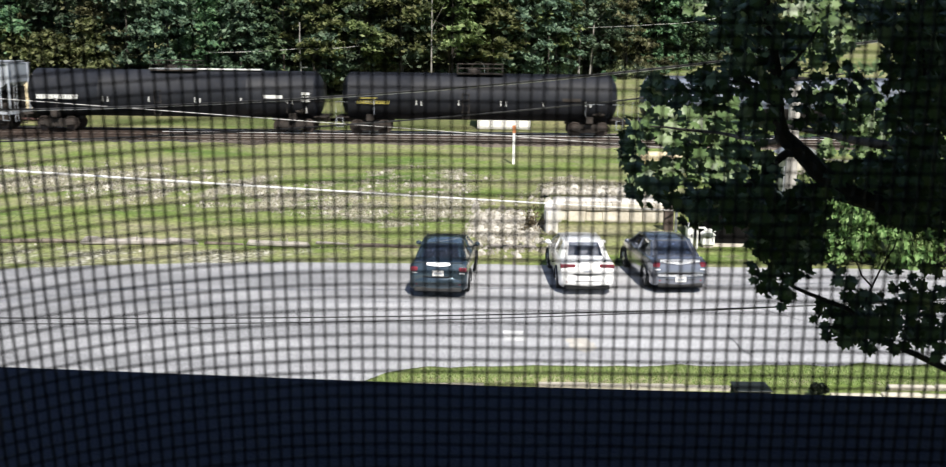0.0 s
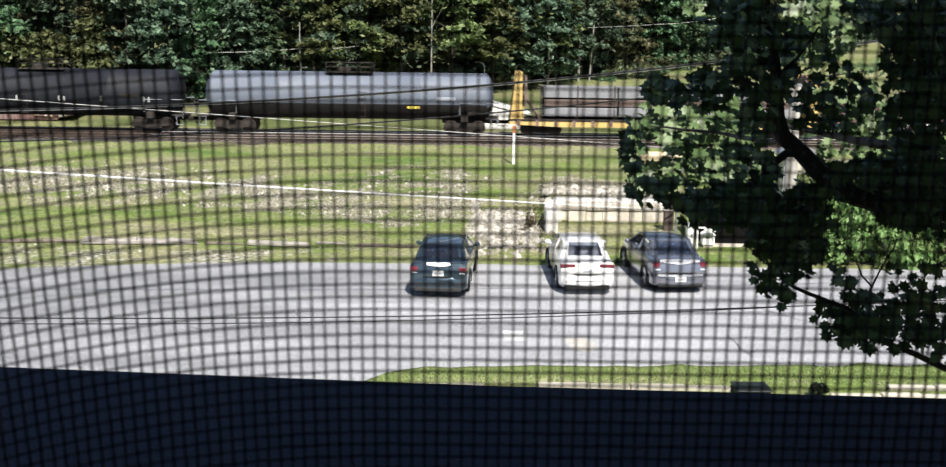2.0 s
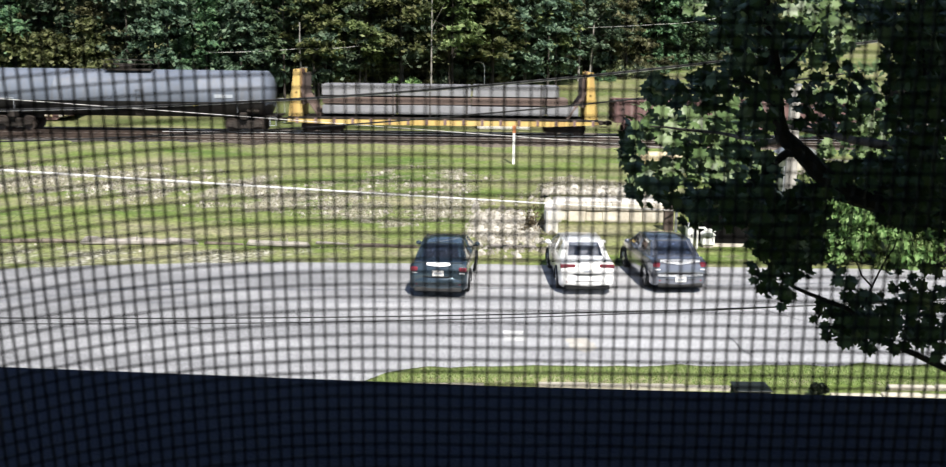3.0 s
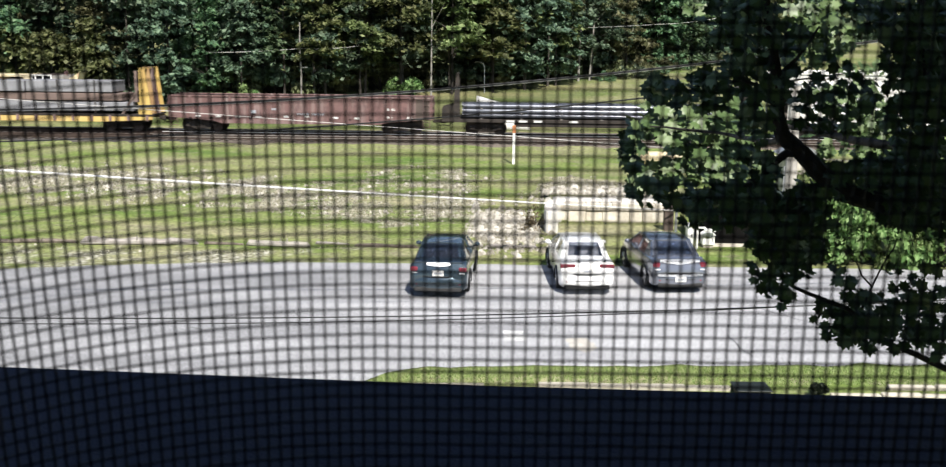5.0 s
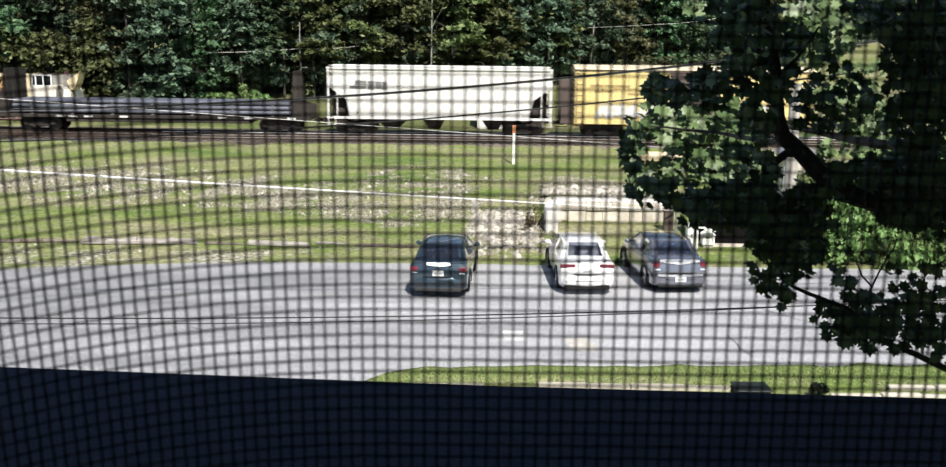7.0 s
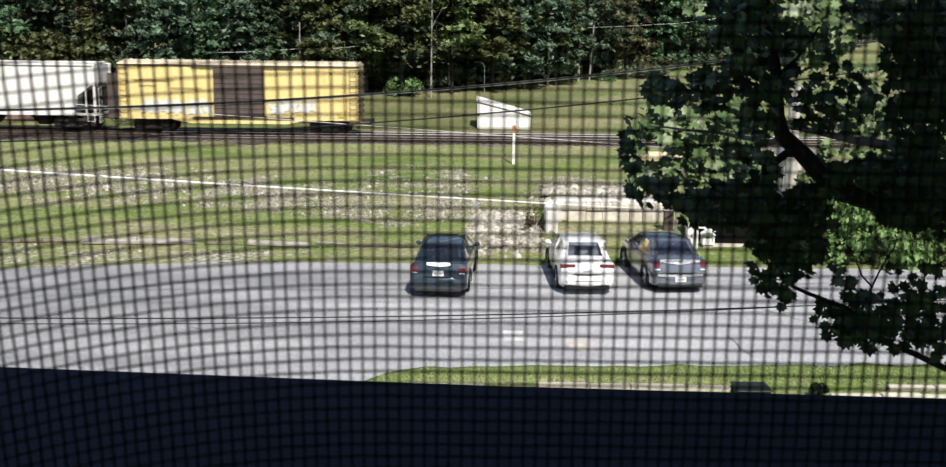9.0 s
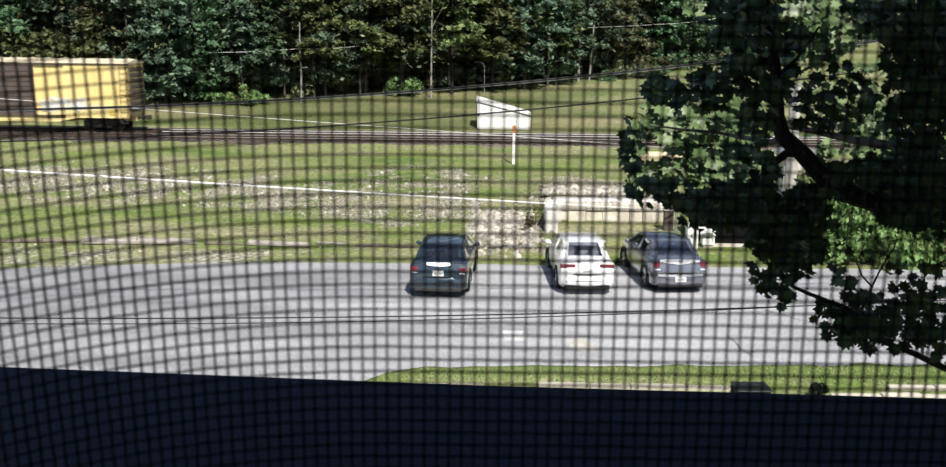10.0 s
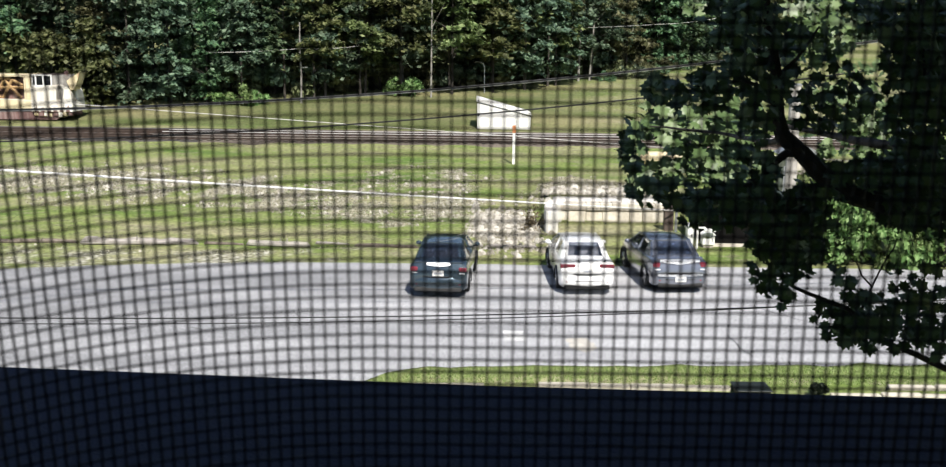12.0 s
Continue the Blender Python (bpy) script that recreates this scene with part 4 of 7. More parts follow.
def boxcar(x0, x1):
    c = car_base("boxcar", x0, x1, "faded yellow boxcar with brown door and white scrawl along the sill", "boxcar")
    h = c["half"]
    W, z0, z1 = 1.5, 1.0, 4.36
    bm = bmesh.new()
    box(bm, -h, h, -W, W, z0, z1, 0.02)
    part("body", bm, m_boxyellow, c)
    # corrugated side posts
    bm = bmesh.new()
    box(bm, -0.05, 0.05, -0.05, 0.0, z0 + 0.06, z1 - 0.14, 0.015)
    me = finish(bm, "side_rib", m_boxyellow)
    n = 19
    for i in range(n):
        x = -h + 0.15 + i * (2 * h - 0.3) / (n - 1)
        if abs(x + 0.2) < 1.75:
            continue
        piece("side_rib", me, c, pose(x, -W, 0))
    bm = bmesh.new()
    outline = [(-W - 0.06, z1), (-W - 0.02, z1 + 0.05), (0, z1 + 0.28), (W + 0.02, z1 + 0.05), (W + 0.06, z1)]
    a = [bm.verts.new((-h - 0.03, y, z)) for y, z in outline]
    b = [bm.verts.new((h + 0.03, y, z)) for y, z in outline]
    bm.faces.new(a)
    bm.faces.new(b)
    for i in range(5):
        bm.faces.new((a[i], b[i], b[(i + 1) % 5], a[(i + 1) % 5]))
    for i in range(15):
        x = -h + 0.4 + i * (2 * h - 0.8) / 14
        for s in (-1, 1):
            tube(bm, [(x, s * W, z1 + 0.075), (x, 0, z1 + 0.3)], 0.04, 5)
    part("roof", bm, m_boxroof, c, "pale weathered metal roof")
    bm = bmesh.new()
    box(bm, -h, h, -W - 0.07, -W, z1 - 0.1, z1 - 0.04)
    part("eave_rail", bm, m_boxdoor, c)
    bm = bmesh.new()
    box(bm, -1.6, 1.68, -W - 0.1, -W - 0.03, z0 + 0.02, z1 - 0.16, 0.01)
    door = part("sliding_door", bm, m_boxdoor, c, "dull brown ribbed sliding door")
    bm = bmesh.new()
    for i in range(9):
        z = z0 + 0.25 + i * 0.32
        box(bm, -1.55, 1.63, -W - 0.135, -W - 0.1, z, z + 0.1, 0.012)
    part("door_rib", bm, m_boxdoor, door)
    bm = bmesh.new()
    for z in (z0 - 0.02, z1 - 0.16):
        box(bm, -3.0, 3.6, -W - 0.14, -W - 0.02, z, z + 0.05)
    part("door_rail", bm, m_boxdoor, c)
    bm = bmesh.new()
    outline = [(-h, z0), (h, z0), (h, z0 - 0.14), (h - 3.4, z0 - 0.14), (h - 4.6, z0 - 0.4), (-h + 4.6, z0 - 0.4), (-h + 3.4, z0 - 0.14), (-h, z0 - 0.14)]
    for y in (-W + 0.02, W - 0.02):
        prism(bm, outline, y - 0.03, y + 0.03)
    box(bm, -h, h, -0.2, 0.2, 0.6, z0)
    part("side_sill", bm, m_boxyellow, c)
    for s in (-1, 1):
        bm = bmesh.new()
        for i in range(8):
            z = z0 + 0.25 + i * 0.37
            prism2 = [(0, z), (0.1, z + 0.06), (0.1, z + 0.2), (0, z + 0.26)]
            q = [(s * (h + d), zz) for d, zz in prism2]
            prism(bm, q, -W + 0.15, W - 0.15)
        part("corrugated_end", bm, m_boxdoor, c, "brown corrugated end panel")
        if s < 0:
            bm = bmesh.new()
            box(bm, min(s * (h + 0.1), s * (h + 0.88)), max(s * (h + 0.1), s * (h + 0.88)), -1.2, 1.2, 0.85, 1.0)
            for y in (-1.1, 1.1):
                box(bm, min(s * (h + 0.1), s * (h + 0.85)), max(s * (h + 0.1), s * (h + 0.85)), y - 0.06, y + 0.06, 1.0, 3.75)
            part("end_platform", bm, m_boxdoor, c, "dull brown end platform")
        bm = bmesh.new()
        ladder(bm, s * (h - 0.32), -W - 0.08, 0.5, z1 - 0.2)
        ladder(bm, s * (h + 0.14), -W + 0.32, 0.5, z1 - 0.1, along="y")
        part("side_ladder", bm, m_boxdoor, c)
        coupler(c, s * h, s)
        WHEELS.extend(truck(c, s * (h - 1.95)))
    # reporting marks as bars, and the white scrawl low on the side
    bars(c, -h + 1.0, -W - 0.055, 3.28, 2.6, 0.12, 13, m_boxmark, seed=31)
    bars(c, -h + 1.3, -W - 0.055, 2.95, 1.2, 0.1, 7, m_boxmark, seed=32)
    bars(c, -h + 3.4, -W - 0.055, 2.8, 2.0, 0.1, 10, m_boxmark, seed=33)
    rnd = random.Random(8)
    for x0, x1 in ((-h + 1.4, -1.9), (2.0, h - 2.9)):
        bm = bmesh.new()
        x = x0
        while x < x1:
            w = rnd.uniform(0.25, 0.5)
            pts = []
            for k in range(7):
                pts.append((x + w * (0.5 + 0.5 * math.cos(k * 1.15 + x)), -W - 0.06, 1.15 + rnd.uniform(0.0, 1.05)))
            tube(bm, pts, 0.1, 4)
            for q in bm.verts:
                q.co.y = -W - 0.056 + 0.08 * (q.co.y + W + 0.06)
            x += w * 0.75
            part("scrawl", bm, m_mark, c, "white painted scrawl")
            bm = bmesh.new()
        bm.free()
    bm = bmesh.new()
    box(bm, h - 1.3, h - 0.95, -W - 0.06, -W - 0.052, 1.1, 1.35)
    part("label_plate", bm, m_markyellow, c)
    TRAIN.append(c)


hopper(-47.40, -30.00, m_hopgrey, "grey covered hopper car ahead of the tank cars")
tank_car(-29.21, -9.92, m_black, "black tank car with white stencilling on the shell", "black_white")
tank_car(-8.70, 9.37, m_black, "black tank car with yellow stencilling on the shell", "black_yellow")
tank_car(10.94, 29.8, m_greytank, "grey tank car with shade painted on its belly", "grey")
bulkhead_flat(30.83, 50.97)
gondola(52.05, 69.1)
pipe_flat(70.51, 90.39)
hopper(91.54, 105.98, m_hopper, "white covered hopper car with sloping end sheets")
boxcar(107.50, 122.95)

# ---- parked cars ----
def paint(name, c, metal=0.4, rough=0.3):
    return mat(name, c, tuple(k * 1.12 for k in c), 3, 60, rough, metal, 0.0, coat=1.0)


m_glass = glass_dark("car glass", (0.24, 0.27, 0.35))
m_tyre = mat("tyre rubber", (0.02, 0.02, 0.02), (0.035, 0.035, 0.035), 8, 60, 0.85)
m_rim = mat("alloy rim", (0.5, 0.5, 0.52), (0.6, 0.6, 0.62), 5, 40, 0.3, 0.9, 0.0)
m_trim = mat("black plastic trim", (0.015, 0.015, 0.016), (0.025, 0.025, 0.026), 8, 60, 0.6)
m_lampred = mat("red lamp lens", (0.15, 0.018, 0.03), (0.22, 0.028, 0.042), 10, 60, 0.15, coat=0.5, bump=0.0)
m_lampdusk = mat("dusky lamp lens", (0.11, 0.018, 0.026), (0.17, 0.03, 0.04), 10, 60, 0.15, coat=0.5, bump=0.0)
m_lampclear = mat("clear lamp lens", (0.6, 0.58, 0.58), (0.7, 0.68, 0.68), 10, 60, 0.12, coat=0.5, bump=0.0)
m_chrome = mat("chrome", (0.75, 0.75, 0.76), (0.8, 0.8, 0.81), 5, 40, 0.12, 1.0, 0.0)
m_glintstrip = mat("satin strip for sun glints", (0.7, 0.71, 0.72), (0.78, 0.79, 0.8), 5, 40, 0.38, 0.85, 0.0)
m_seat = mat("grey seat cloth", (0.55, 0.54, 0.52), (0.65, 0.63, 0.6), 10, 80, 0.9)
m_shelf = mat("dark parcel shelf", (0.01, 0.01, 0.011), (0.018, 0.018, 0.019), 10, 80, 0.95, spec=0.1)


def loft(bm, rings, closed=True, caps=True):
    rv = [[bm.verts.new(p) for p in r] for r in rings]
    m = len(rv[0])
    for a, b in zip(rv, rv[1:]):
        for i in range(m if closed else m - 1):
            bm.faces.new((a[i], a[(i + 1) % m], b[(i + 1) % m], b[i]))
    if caps:
        bm.faces.new(rv[0][::-1])
        bm.faces.new(rv[-1])


def sedan(m, body, label, L=4.75, W=1.83, Hh=1.5, deck=1.07, lamp="split", glint_strip=True, plate_z=0.665, seats=None):
    """A four-door saloon: y runs from the rear bumper (0) to the nose (L), z from the ground."""
    c = thing("parked_car", m, label, "car", group="cars parked on the lot")
    w = W / 2
    # lower body: stations of (y, half width, sill z, belt z, deck z at the middle)
    st = [(0.0, 0.86, 0.36, 0.62, 0.66), (0.05, 0.94, 0.27, 0.8, 0.86), (0.14, 0.975, 0.22, deck - 0.07, deck - 0.01), (0.32, 0.985, 0.2, deck - 0.06, deck + 0.015), (0.62, 1.0, 0.19, deck - 0.06, deck + 0.03),
          (0.95, 1.0, 0.19, deck - 0.06, deck + 0.03), (1.5, 1.0, 0.19, deck - 0.07, deck), (2.4, 1.0, 0.19, deck - 0.09, deck - 0.03), (3.2, 1.0, 0.19, deck - 0.1, deck - 0.03), (3.45, 0.995, 0.19, deck - 0.11, deck - 0.03),
          (3.9, 0.98, 0.2, deck - 0.17, deck - 0.08), (4.3, 0.94, 0.22, deck - 0.26, deck - 0.17), (4.6, 0.85, 0.25, deck - 0.36, deck - 0.29), (L, 0.68, 0.32, 0.55, 0.58)]
    rings = []
    for y, k, zs, zb, zd in st:
        q = w * k
        half = [(q * 0.9, zs), (q * 0.985, zs + 0.13), (q, 0.52 if zb > 0.6 else zb - 0.05), (q * 0.985, zb - 0.06), (q * 0.93, zb), (q * 0.7, zd - 0.012), (q * 0.35, zd), (0, zd + 0.004)]
        rings.append([(x, y, z) for x, z in half] + [(-x, y, z) for x, z in half[-2::-1]])
    bm = bmesh.new()
    loft(bm, rings)
    part("body", bm, body, c, smooth=True)
    # greenhouse: roof skin, pillars and glass
    gy = [(0.62, 0.85, deck + 0.02), (1.22, 0.7, Hh - 0.06), (1.75, 0.68, Hh - 0.005), (2.3, 0.685, Hh - 0.005), (2.7, 0.7, Hh - 0.06), (3.5, 0.84, deck - 0.04)]
    bm = bmesh.new()
    roof = []
    for y, k, z in gy[1:5]:
        q = w * k
        roof.append([(q, y, z - 0.05), (q * 0.9, y, z), (q * 0.5, y, z + 0.018), (0, y, z + 0.024), (-q * 0.5, y, z + 0.018), (-q * 0.9, y, z), (-q, y, z - 0.05), (-q * 0.9, y, z - 0.06), (q * 0.9, y, z - 0.06)])
    loft(bm, roof)
    part("roof", bm, body, c, smooth=True)

    def bar(bm, a, b, r):
        tube(bm, [a, b], r, 6)
    for s in (-1, 1):
        bm = bmesh.new()
        bar(bm, (s * w * 0.8, 0.62, deck - 0.04), (s * w * 0.66, 1.24, Hh - 0.1), 0.065)
        bar(bm, (s * w * 0.93, 2.05, deck - 0.06), (s * w * 0.71, 2.0, Hh - 0.06), 0.04)
        bar(bm, (s * w * 0.88, 3.5, deck - 0.08), (s * w * 0.7, 2.68, Hh - 0.09), 0.045)
        for a, b in (((s * w * 0.71, 1.2, Hh - 0.07), (s * w * 0.7, 2.72, Hh - 0.08)),):
            bar(bm, a, b, 0.035)
        v = [bm.verts.new(p) for p in ((s * w * 0.63, 0.655, deck + 0.03), (s * w * 0.9, 0.75, deck - 0.05), (s * w * 0.73, 1.25, Hh - 0.09), (s * w * 0.54, 1.2, Hh - 0.065))]
        bm.faces.new(v)
        v = [bm.verts.new(p) for p in ((s * w * 0.9, 0.75, deck - 0.05), (s * w * 0.94, 1.28, deck - 0.05), (s * w * 0.745, 1.33, Hh - 0.11), (s * w * 0.73, 1.25, Hh - 0.09))]
        bm.faces.new(v)
        part("pillar", bm, body, c, smooth=True)

    def pane(name, pts, ny=1):
        bm = bmesh.new()
        bm.faces.new([bm.verts.new(p) for p in pts])
        bmesh.ops.solidify(bm, geom=bm.faces[:], thickness=0.005)
        ob = part(name, bm, m_glass, c)
        ob.visible_shadow = False
        return ob
    pane("rear_window", [(-w * 0.65, 0.66, deck + 0.03), (w * 0.65, 0.66, deck + 0.03), (w * 0.56, 1.2, Hh - 0.075), (-w * 0.56, 1.2, Hh - 0.075)])
    pane("windscreen", [(-w * 0.83, 3.48, deck - 0.05), (w * 0.83, 3.48, deck - 0.05), (w * 0.66, 2.7, Hh - 0.07), (-w * 0.66, 2.7, Hh - 0.07)])
    for s in (-1, 1):
        pane("side_window", [(s * w * 0.935, 1.28, deck - 0.055), (s * w * 0.935, 2.03, deck - 0.06), (s * w * 0.715, 1.98, Hh - 0.075), (s * w * 0.735, 1.35, Hh - 0.11)])
        pane("side_window", [(s * w * 0.935, 2.08, deck - 0.06), (s * w * 0.9, 3.35, deck - 0.07), (s * w * 0.71, 2.68, Hh - 0.1), (s * w * 0.715, 2.04, Hh - 0.075)])
        # wheels
        for y in (0.98, L - 0.95):
            bm = bmesh.new()
            lathe(bm, [(-0.1, 0.24), (-0.11, 0.3), (-0.08, 0.33), (0.08, 0.33), (0.11, 0.3), (0.1, 0.24)], "x", 24)
            t = part("tyre", bm, m_tyre, c, smooth=True)
            t.matrix_basis = pose(s * (w - 0.11), y, 0.335)
            bm = bmesh.new()
            lathe(bm, [(-0.08, 0.24), (0.09 * 1, 0.235), (0.1, 0.21), (0.06, 0.19)], "x", 20)
            for k in range(5):
                a = k * 2 * math.pi / 5
                tube(bm, [(0.085, 0, 0), (0.085, math.cos(a) * 0.22, math.sin(a) * 0.22)], 0.035, 5)
            r = part("rim", bm, m_rim, t)
            r.matrix_basis = pose(0, 0, 0, 0, 0, 0 if s > 0 else 180)
            bm = bmesh.new()
            pts = [(s * (w + 0.004), y + math.cos(a) * 0.37, 0.335 + math.sin(a) * 0.37) for a in [math.pi * (k / 10 * 1.2 - 0.1) for k in range(11)]]
            tube(bm, pts, 0.03, 5)
            part("wheel_arch", bm, m_trim, c)
        # mirror
        bm = bmesh.new()
        r = bmesh.ops.create_icosphere(bm, subdivisions=2, radius=1)
        for v in r["verts"]:
            v.co = Vector((s * (w + 0.07) + v.co.x * 0.1, 3.05 + v.co.y * 0.06, deck + 0.0 + v.co.z * 0.075))
        tube(bm, [(s * w * 0.93, 3.1, deck - 0.06), (s * (w + 0.08), 3.06, deck - 0.02)], 0.025, 5)
        part("mirror", bm, body, c, smooth=True)
        # tail lamps
        bm = bmesh.new()
        if lamp == "split":
            box(bm, min(s * w * 0.68, s * w * 0.955), max(s * w * 0.68, s * w * 0.955), 0.03, 0.3, deck - 0.3, deck - 0.14, 0.04)
        elif lamp == "wide":
            box(bm, min(s * w * 0.42, s * w * 0.975), max(s * w * 0.42, s * w * 0.975), 0.05, 0.3, deck - 0.25, deck - 0.12, 0.03)
        else:
            box(bm, min(s * w * 0.68, s * w * 0.955), max(s * w * 0.68, s * w * 0.955), 0.04, 0.32, deck - 0.3, deck - 0.1, 0.06)
        part("tail_lamp", bm, m_lampdusk if lamp == "wide" else m_lampred, c)
        if lamp != "wide":
            bm = bmesh.new()
            box(bm, min(s * w * 0.7, s * w * 0.9), max(s * w * 0.7, s * w * 0.9), 0.02, 0.2, deck - 0.345, deck - 0.3, 0.015)
            part("reverse_lamp", bm, m_lampclear, c)
    for z, q, m_ in ((0.645, 0.66, m_trim), (0.445, 0.8, m_trim)):
        bm = bmesh.new()
        loft(bm, [[(x * w, y - 0.012, z), (x * w, y - 0.012, z + 0.014), (x * w, y + 0.06, z + 0.014), (x * w, y + 0.06, z)] for x, y in ((-q, 0.045 - 0.02 * (z < 0.5)), (-q / 2, -0.04 - 0.02 * (z < 0.5)), (0, -0.055 - 0.02 * (z < 0.5)), (q / 2, -0.04 - 0.02 * (z < 0.5)), (q, 0.045 - 0.02 * (z < 0.5)))])
        part("panel_gap", bm, m_, c)
    # bumper, plate, and bright strips added in place of glints
    bm = bmesh.new()
    rr = []
    for x, y in ((-0.93, 0.5), (-0.9, 0.16), (-0.78, 0.02), (-0.4, -0.05), (0, -0.065), (0.4, -0.05), (0.78, 0.02), (0.9, 0.16), (0.93, 0.5)):
        rr.append([(x * w * 1.06, y, 0.27), (x * w * 1.07, y - 0.012, 0.42), (x * w * 1.07, y - 0.012, 0.53), (x * w * 1.04, y + 0.045, 0.63), (x * w * 0.98, y + 0.12, 0.6), (x * w * 0.98, y + 0.12, 0.3)])
    loft(bm, rr)
    part("bumper", bm, body, c, smooth=True)
    bm = bmesh.new()
    box(bm, -w * 0.8, w * 0.8, -0.07, 0.1, 0.2, 0.33, 0.03)
    part("bumper_skirt", bm, m_tyre, c)
    bm = bmesh.new()
    yb = 0.0 if plate_z > 0.6 else -0.085
    box(bm, -0.17, 0.17, yb, yb + 0.03, plate_z, plate_z + 0.165, 0.004)
    part("number_plate", bm, m_placard, c)
    bm = bmesh.new()
    box(bm, -0.12, 0.12, yb - 0.004, yb - 0.001, plate_z + 0.05, plate_z + 0.11)
    part("plate_bar", bm, m_hopgrey, c)
    if lamp == "big":
        # added bright strip that imitates the highlight on the bumper
        bm = bmesh.new()
        loft(bm, [[(x * w, y - 0.03, 0.555), (x * w, y - 0.012, 0.615), (x * w, y + 0.06, 0.615), (x * w, y + 0.05, 0.555)] for x, y in ((-0.8, -0.005), (-0.4, -0.055), (0, -0.07), (0.4, -0.055), (0.8, -0.005))])
        part("bumper_highlight", bm, m_glintstrip, c, "bright strip standing in for the highlight along the bumper", smooth=True)
    if glint_strip:
        # added sloping strip that imitates the sun glint on the boot edge
        bm = bmesh.new()
        tw = 0.62 if lamp == "big" else 0.36
        loft(bm, [[(x, 0.045 + 0.06 * abs(x), deck - (0.17 if lamp == "big" else 0.13) + 0.12 * abs(x)), (x, 0.1 + 0.06 * abs(x), deck + 0.008), (x, 0.16, deck), (x, 0.12, deck - 0.1)] for x in (-tw, -tw / 2, 0, tw / 2, tw)])
        part("boot_glint", bm, m_glintstrip, c, "bright satin strip standing in for the sun glint on the boot edge", smooth=True)
        bm = bmesh.new()
        loft(bm, [[(x, 0.1 + 0.03 * abs(x), deck - 0.03), (x, 0.09 + 0.03 * abs(x), deck + 0.012), (x, 0.24 + 0.03 * abs(x), deck + 0.035), (x, 0.3, deck + 0.0)] for x in (-0.72, -0.4, 0, 0.4, 0.72)])
        part("boot_lip", bm, body, c, smooth=True)
    bm = bmesh.new()
    for s in (-1, 1):
        for x in (s * 0.4,):
            box(bm, x - 0.22, x + 0.22, 1.25, 1.4, 0.75, 1.14, 0.05)
    box(bm, -0.2, 0.2, 1.25, 1.4, 0.75, 1.1, 0.05)
    box(bm, -w * 0.74, w * 0.74, 0.72, 3.2, deck + 0.034, deck + 0.044)
    seat = part("rear_seat", bm, m_shelf, c)
    for x in (-0.4, 0.4):
        bm = bmesh.new()
        box(bm, x - 0.26, x + 0.26, 2.0, 2.2, 0.8, 1.22, 0.06)
        box(bm, x - 0.15, x + 0.15, 2.02, 2.16, 1.22, 1.36, 0.04)
        part("front_seat", bm, m_shelf, c)
    bm = bmesh.new()
    box(bm, -w * 0.8, w * 0.8, 2.75, 3.3, deck - 0.2, deck + 0.1, 0.05)
    part("dashboard", bm, m_shelf, c)
    for x in (-w * 0.62, w * 0.62):
        bm = bmesh.new()
        box(bm, x - 0.12, x + 0.12, -0.075 + 0.06, 0.05, 0.4, 0.44, 0.008)
        part("reflector", bm, m_lampred, c)
    for x, z in ((-0.4, 1.32), (0.02, 1.28), (0.4, 1.32)):
        bm = bmesh.new()
        box(bm, x - 0.13, x + 0.13, 1.06, 1.16, 1.13, z, 0.04)
        part("headrest", bm, seats or m_shelf, seat)
    return c


car_teal = sedan(pose(-1.03, 29.15, 0.015, 0, 0, -4), paint("teal grey car paint", (0.06, 0.088, 0.11), 0.7, 0.24), "dark teal saloon car parked on the asphalt lot", W=1.78, lamp="split")
car_white = sedan(pose(3.5, 29.68, 0.015, 0, 0, 1.5), paint("white car paint", (0.8, 0.8, 0.79), 0.0, 0.35), "white saloon car parked on the asphalt lot", W=1.7, lamp="wide", glint_strip=False, seats=m_seat)
car_silver = sedan(pose(6.4, 30.05, 0.015, 0, 0, 5), paint("slate grey car paint", (0.2, 0.212, 0.25), 0.62, 0.2), "slate grey saloon car parked on the asphalt lot", W=1.76, lamp="big", plate_z=0.38)


# ---- lot edge, wall and roadside things ----
def build_kerbs():
    rnd = random.Random(5)
    for x0, x1, y, lab in ((-1.85, 0.3, 21.22, ""), (1.5, 5.82, 21.36, ""), (9.4, 16.0, 21.55, ""), (7.9, 16.0, 20.95, "")):
        k = thing("kerb", pose(0, y, 0), "pale concrete kerb beside the lawn strip", "kerb", group="kerb stones", kind="structure")
        x = x0
        while x < x1 - 0.2:
            w = min(rnd.uniform(0.9, 1.25), x1 - x)
            bm = bmesh.new()
            box(bm, x, x + w - 0.02, -0.09, 0.09, -0.1, 0.07 + rnd.uniform(-0.02, 0.02), 0.02)
            part("kerb_stone", bm, m_kerb, k)
            x += w


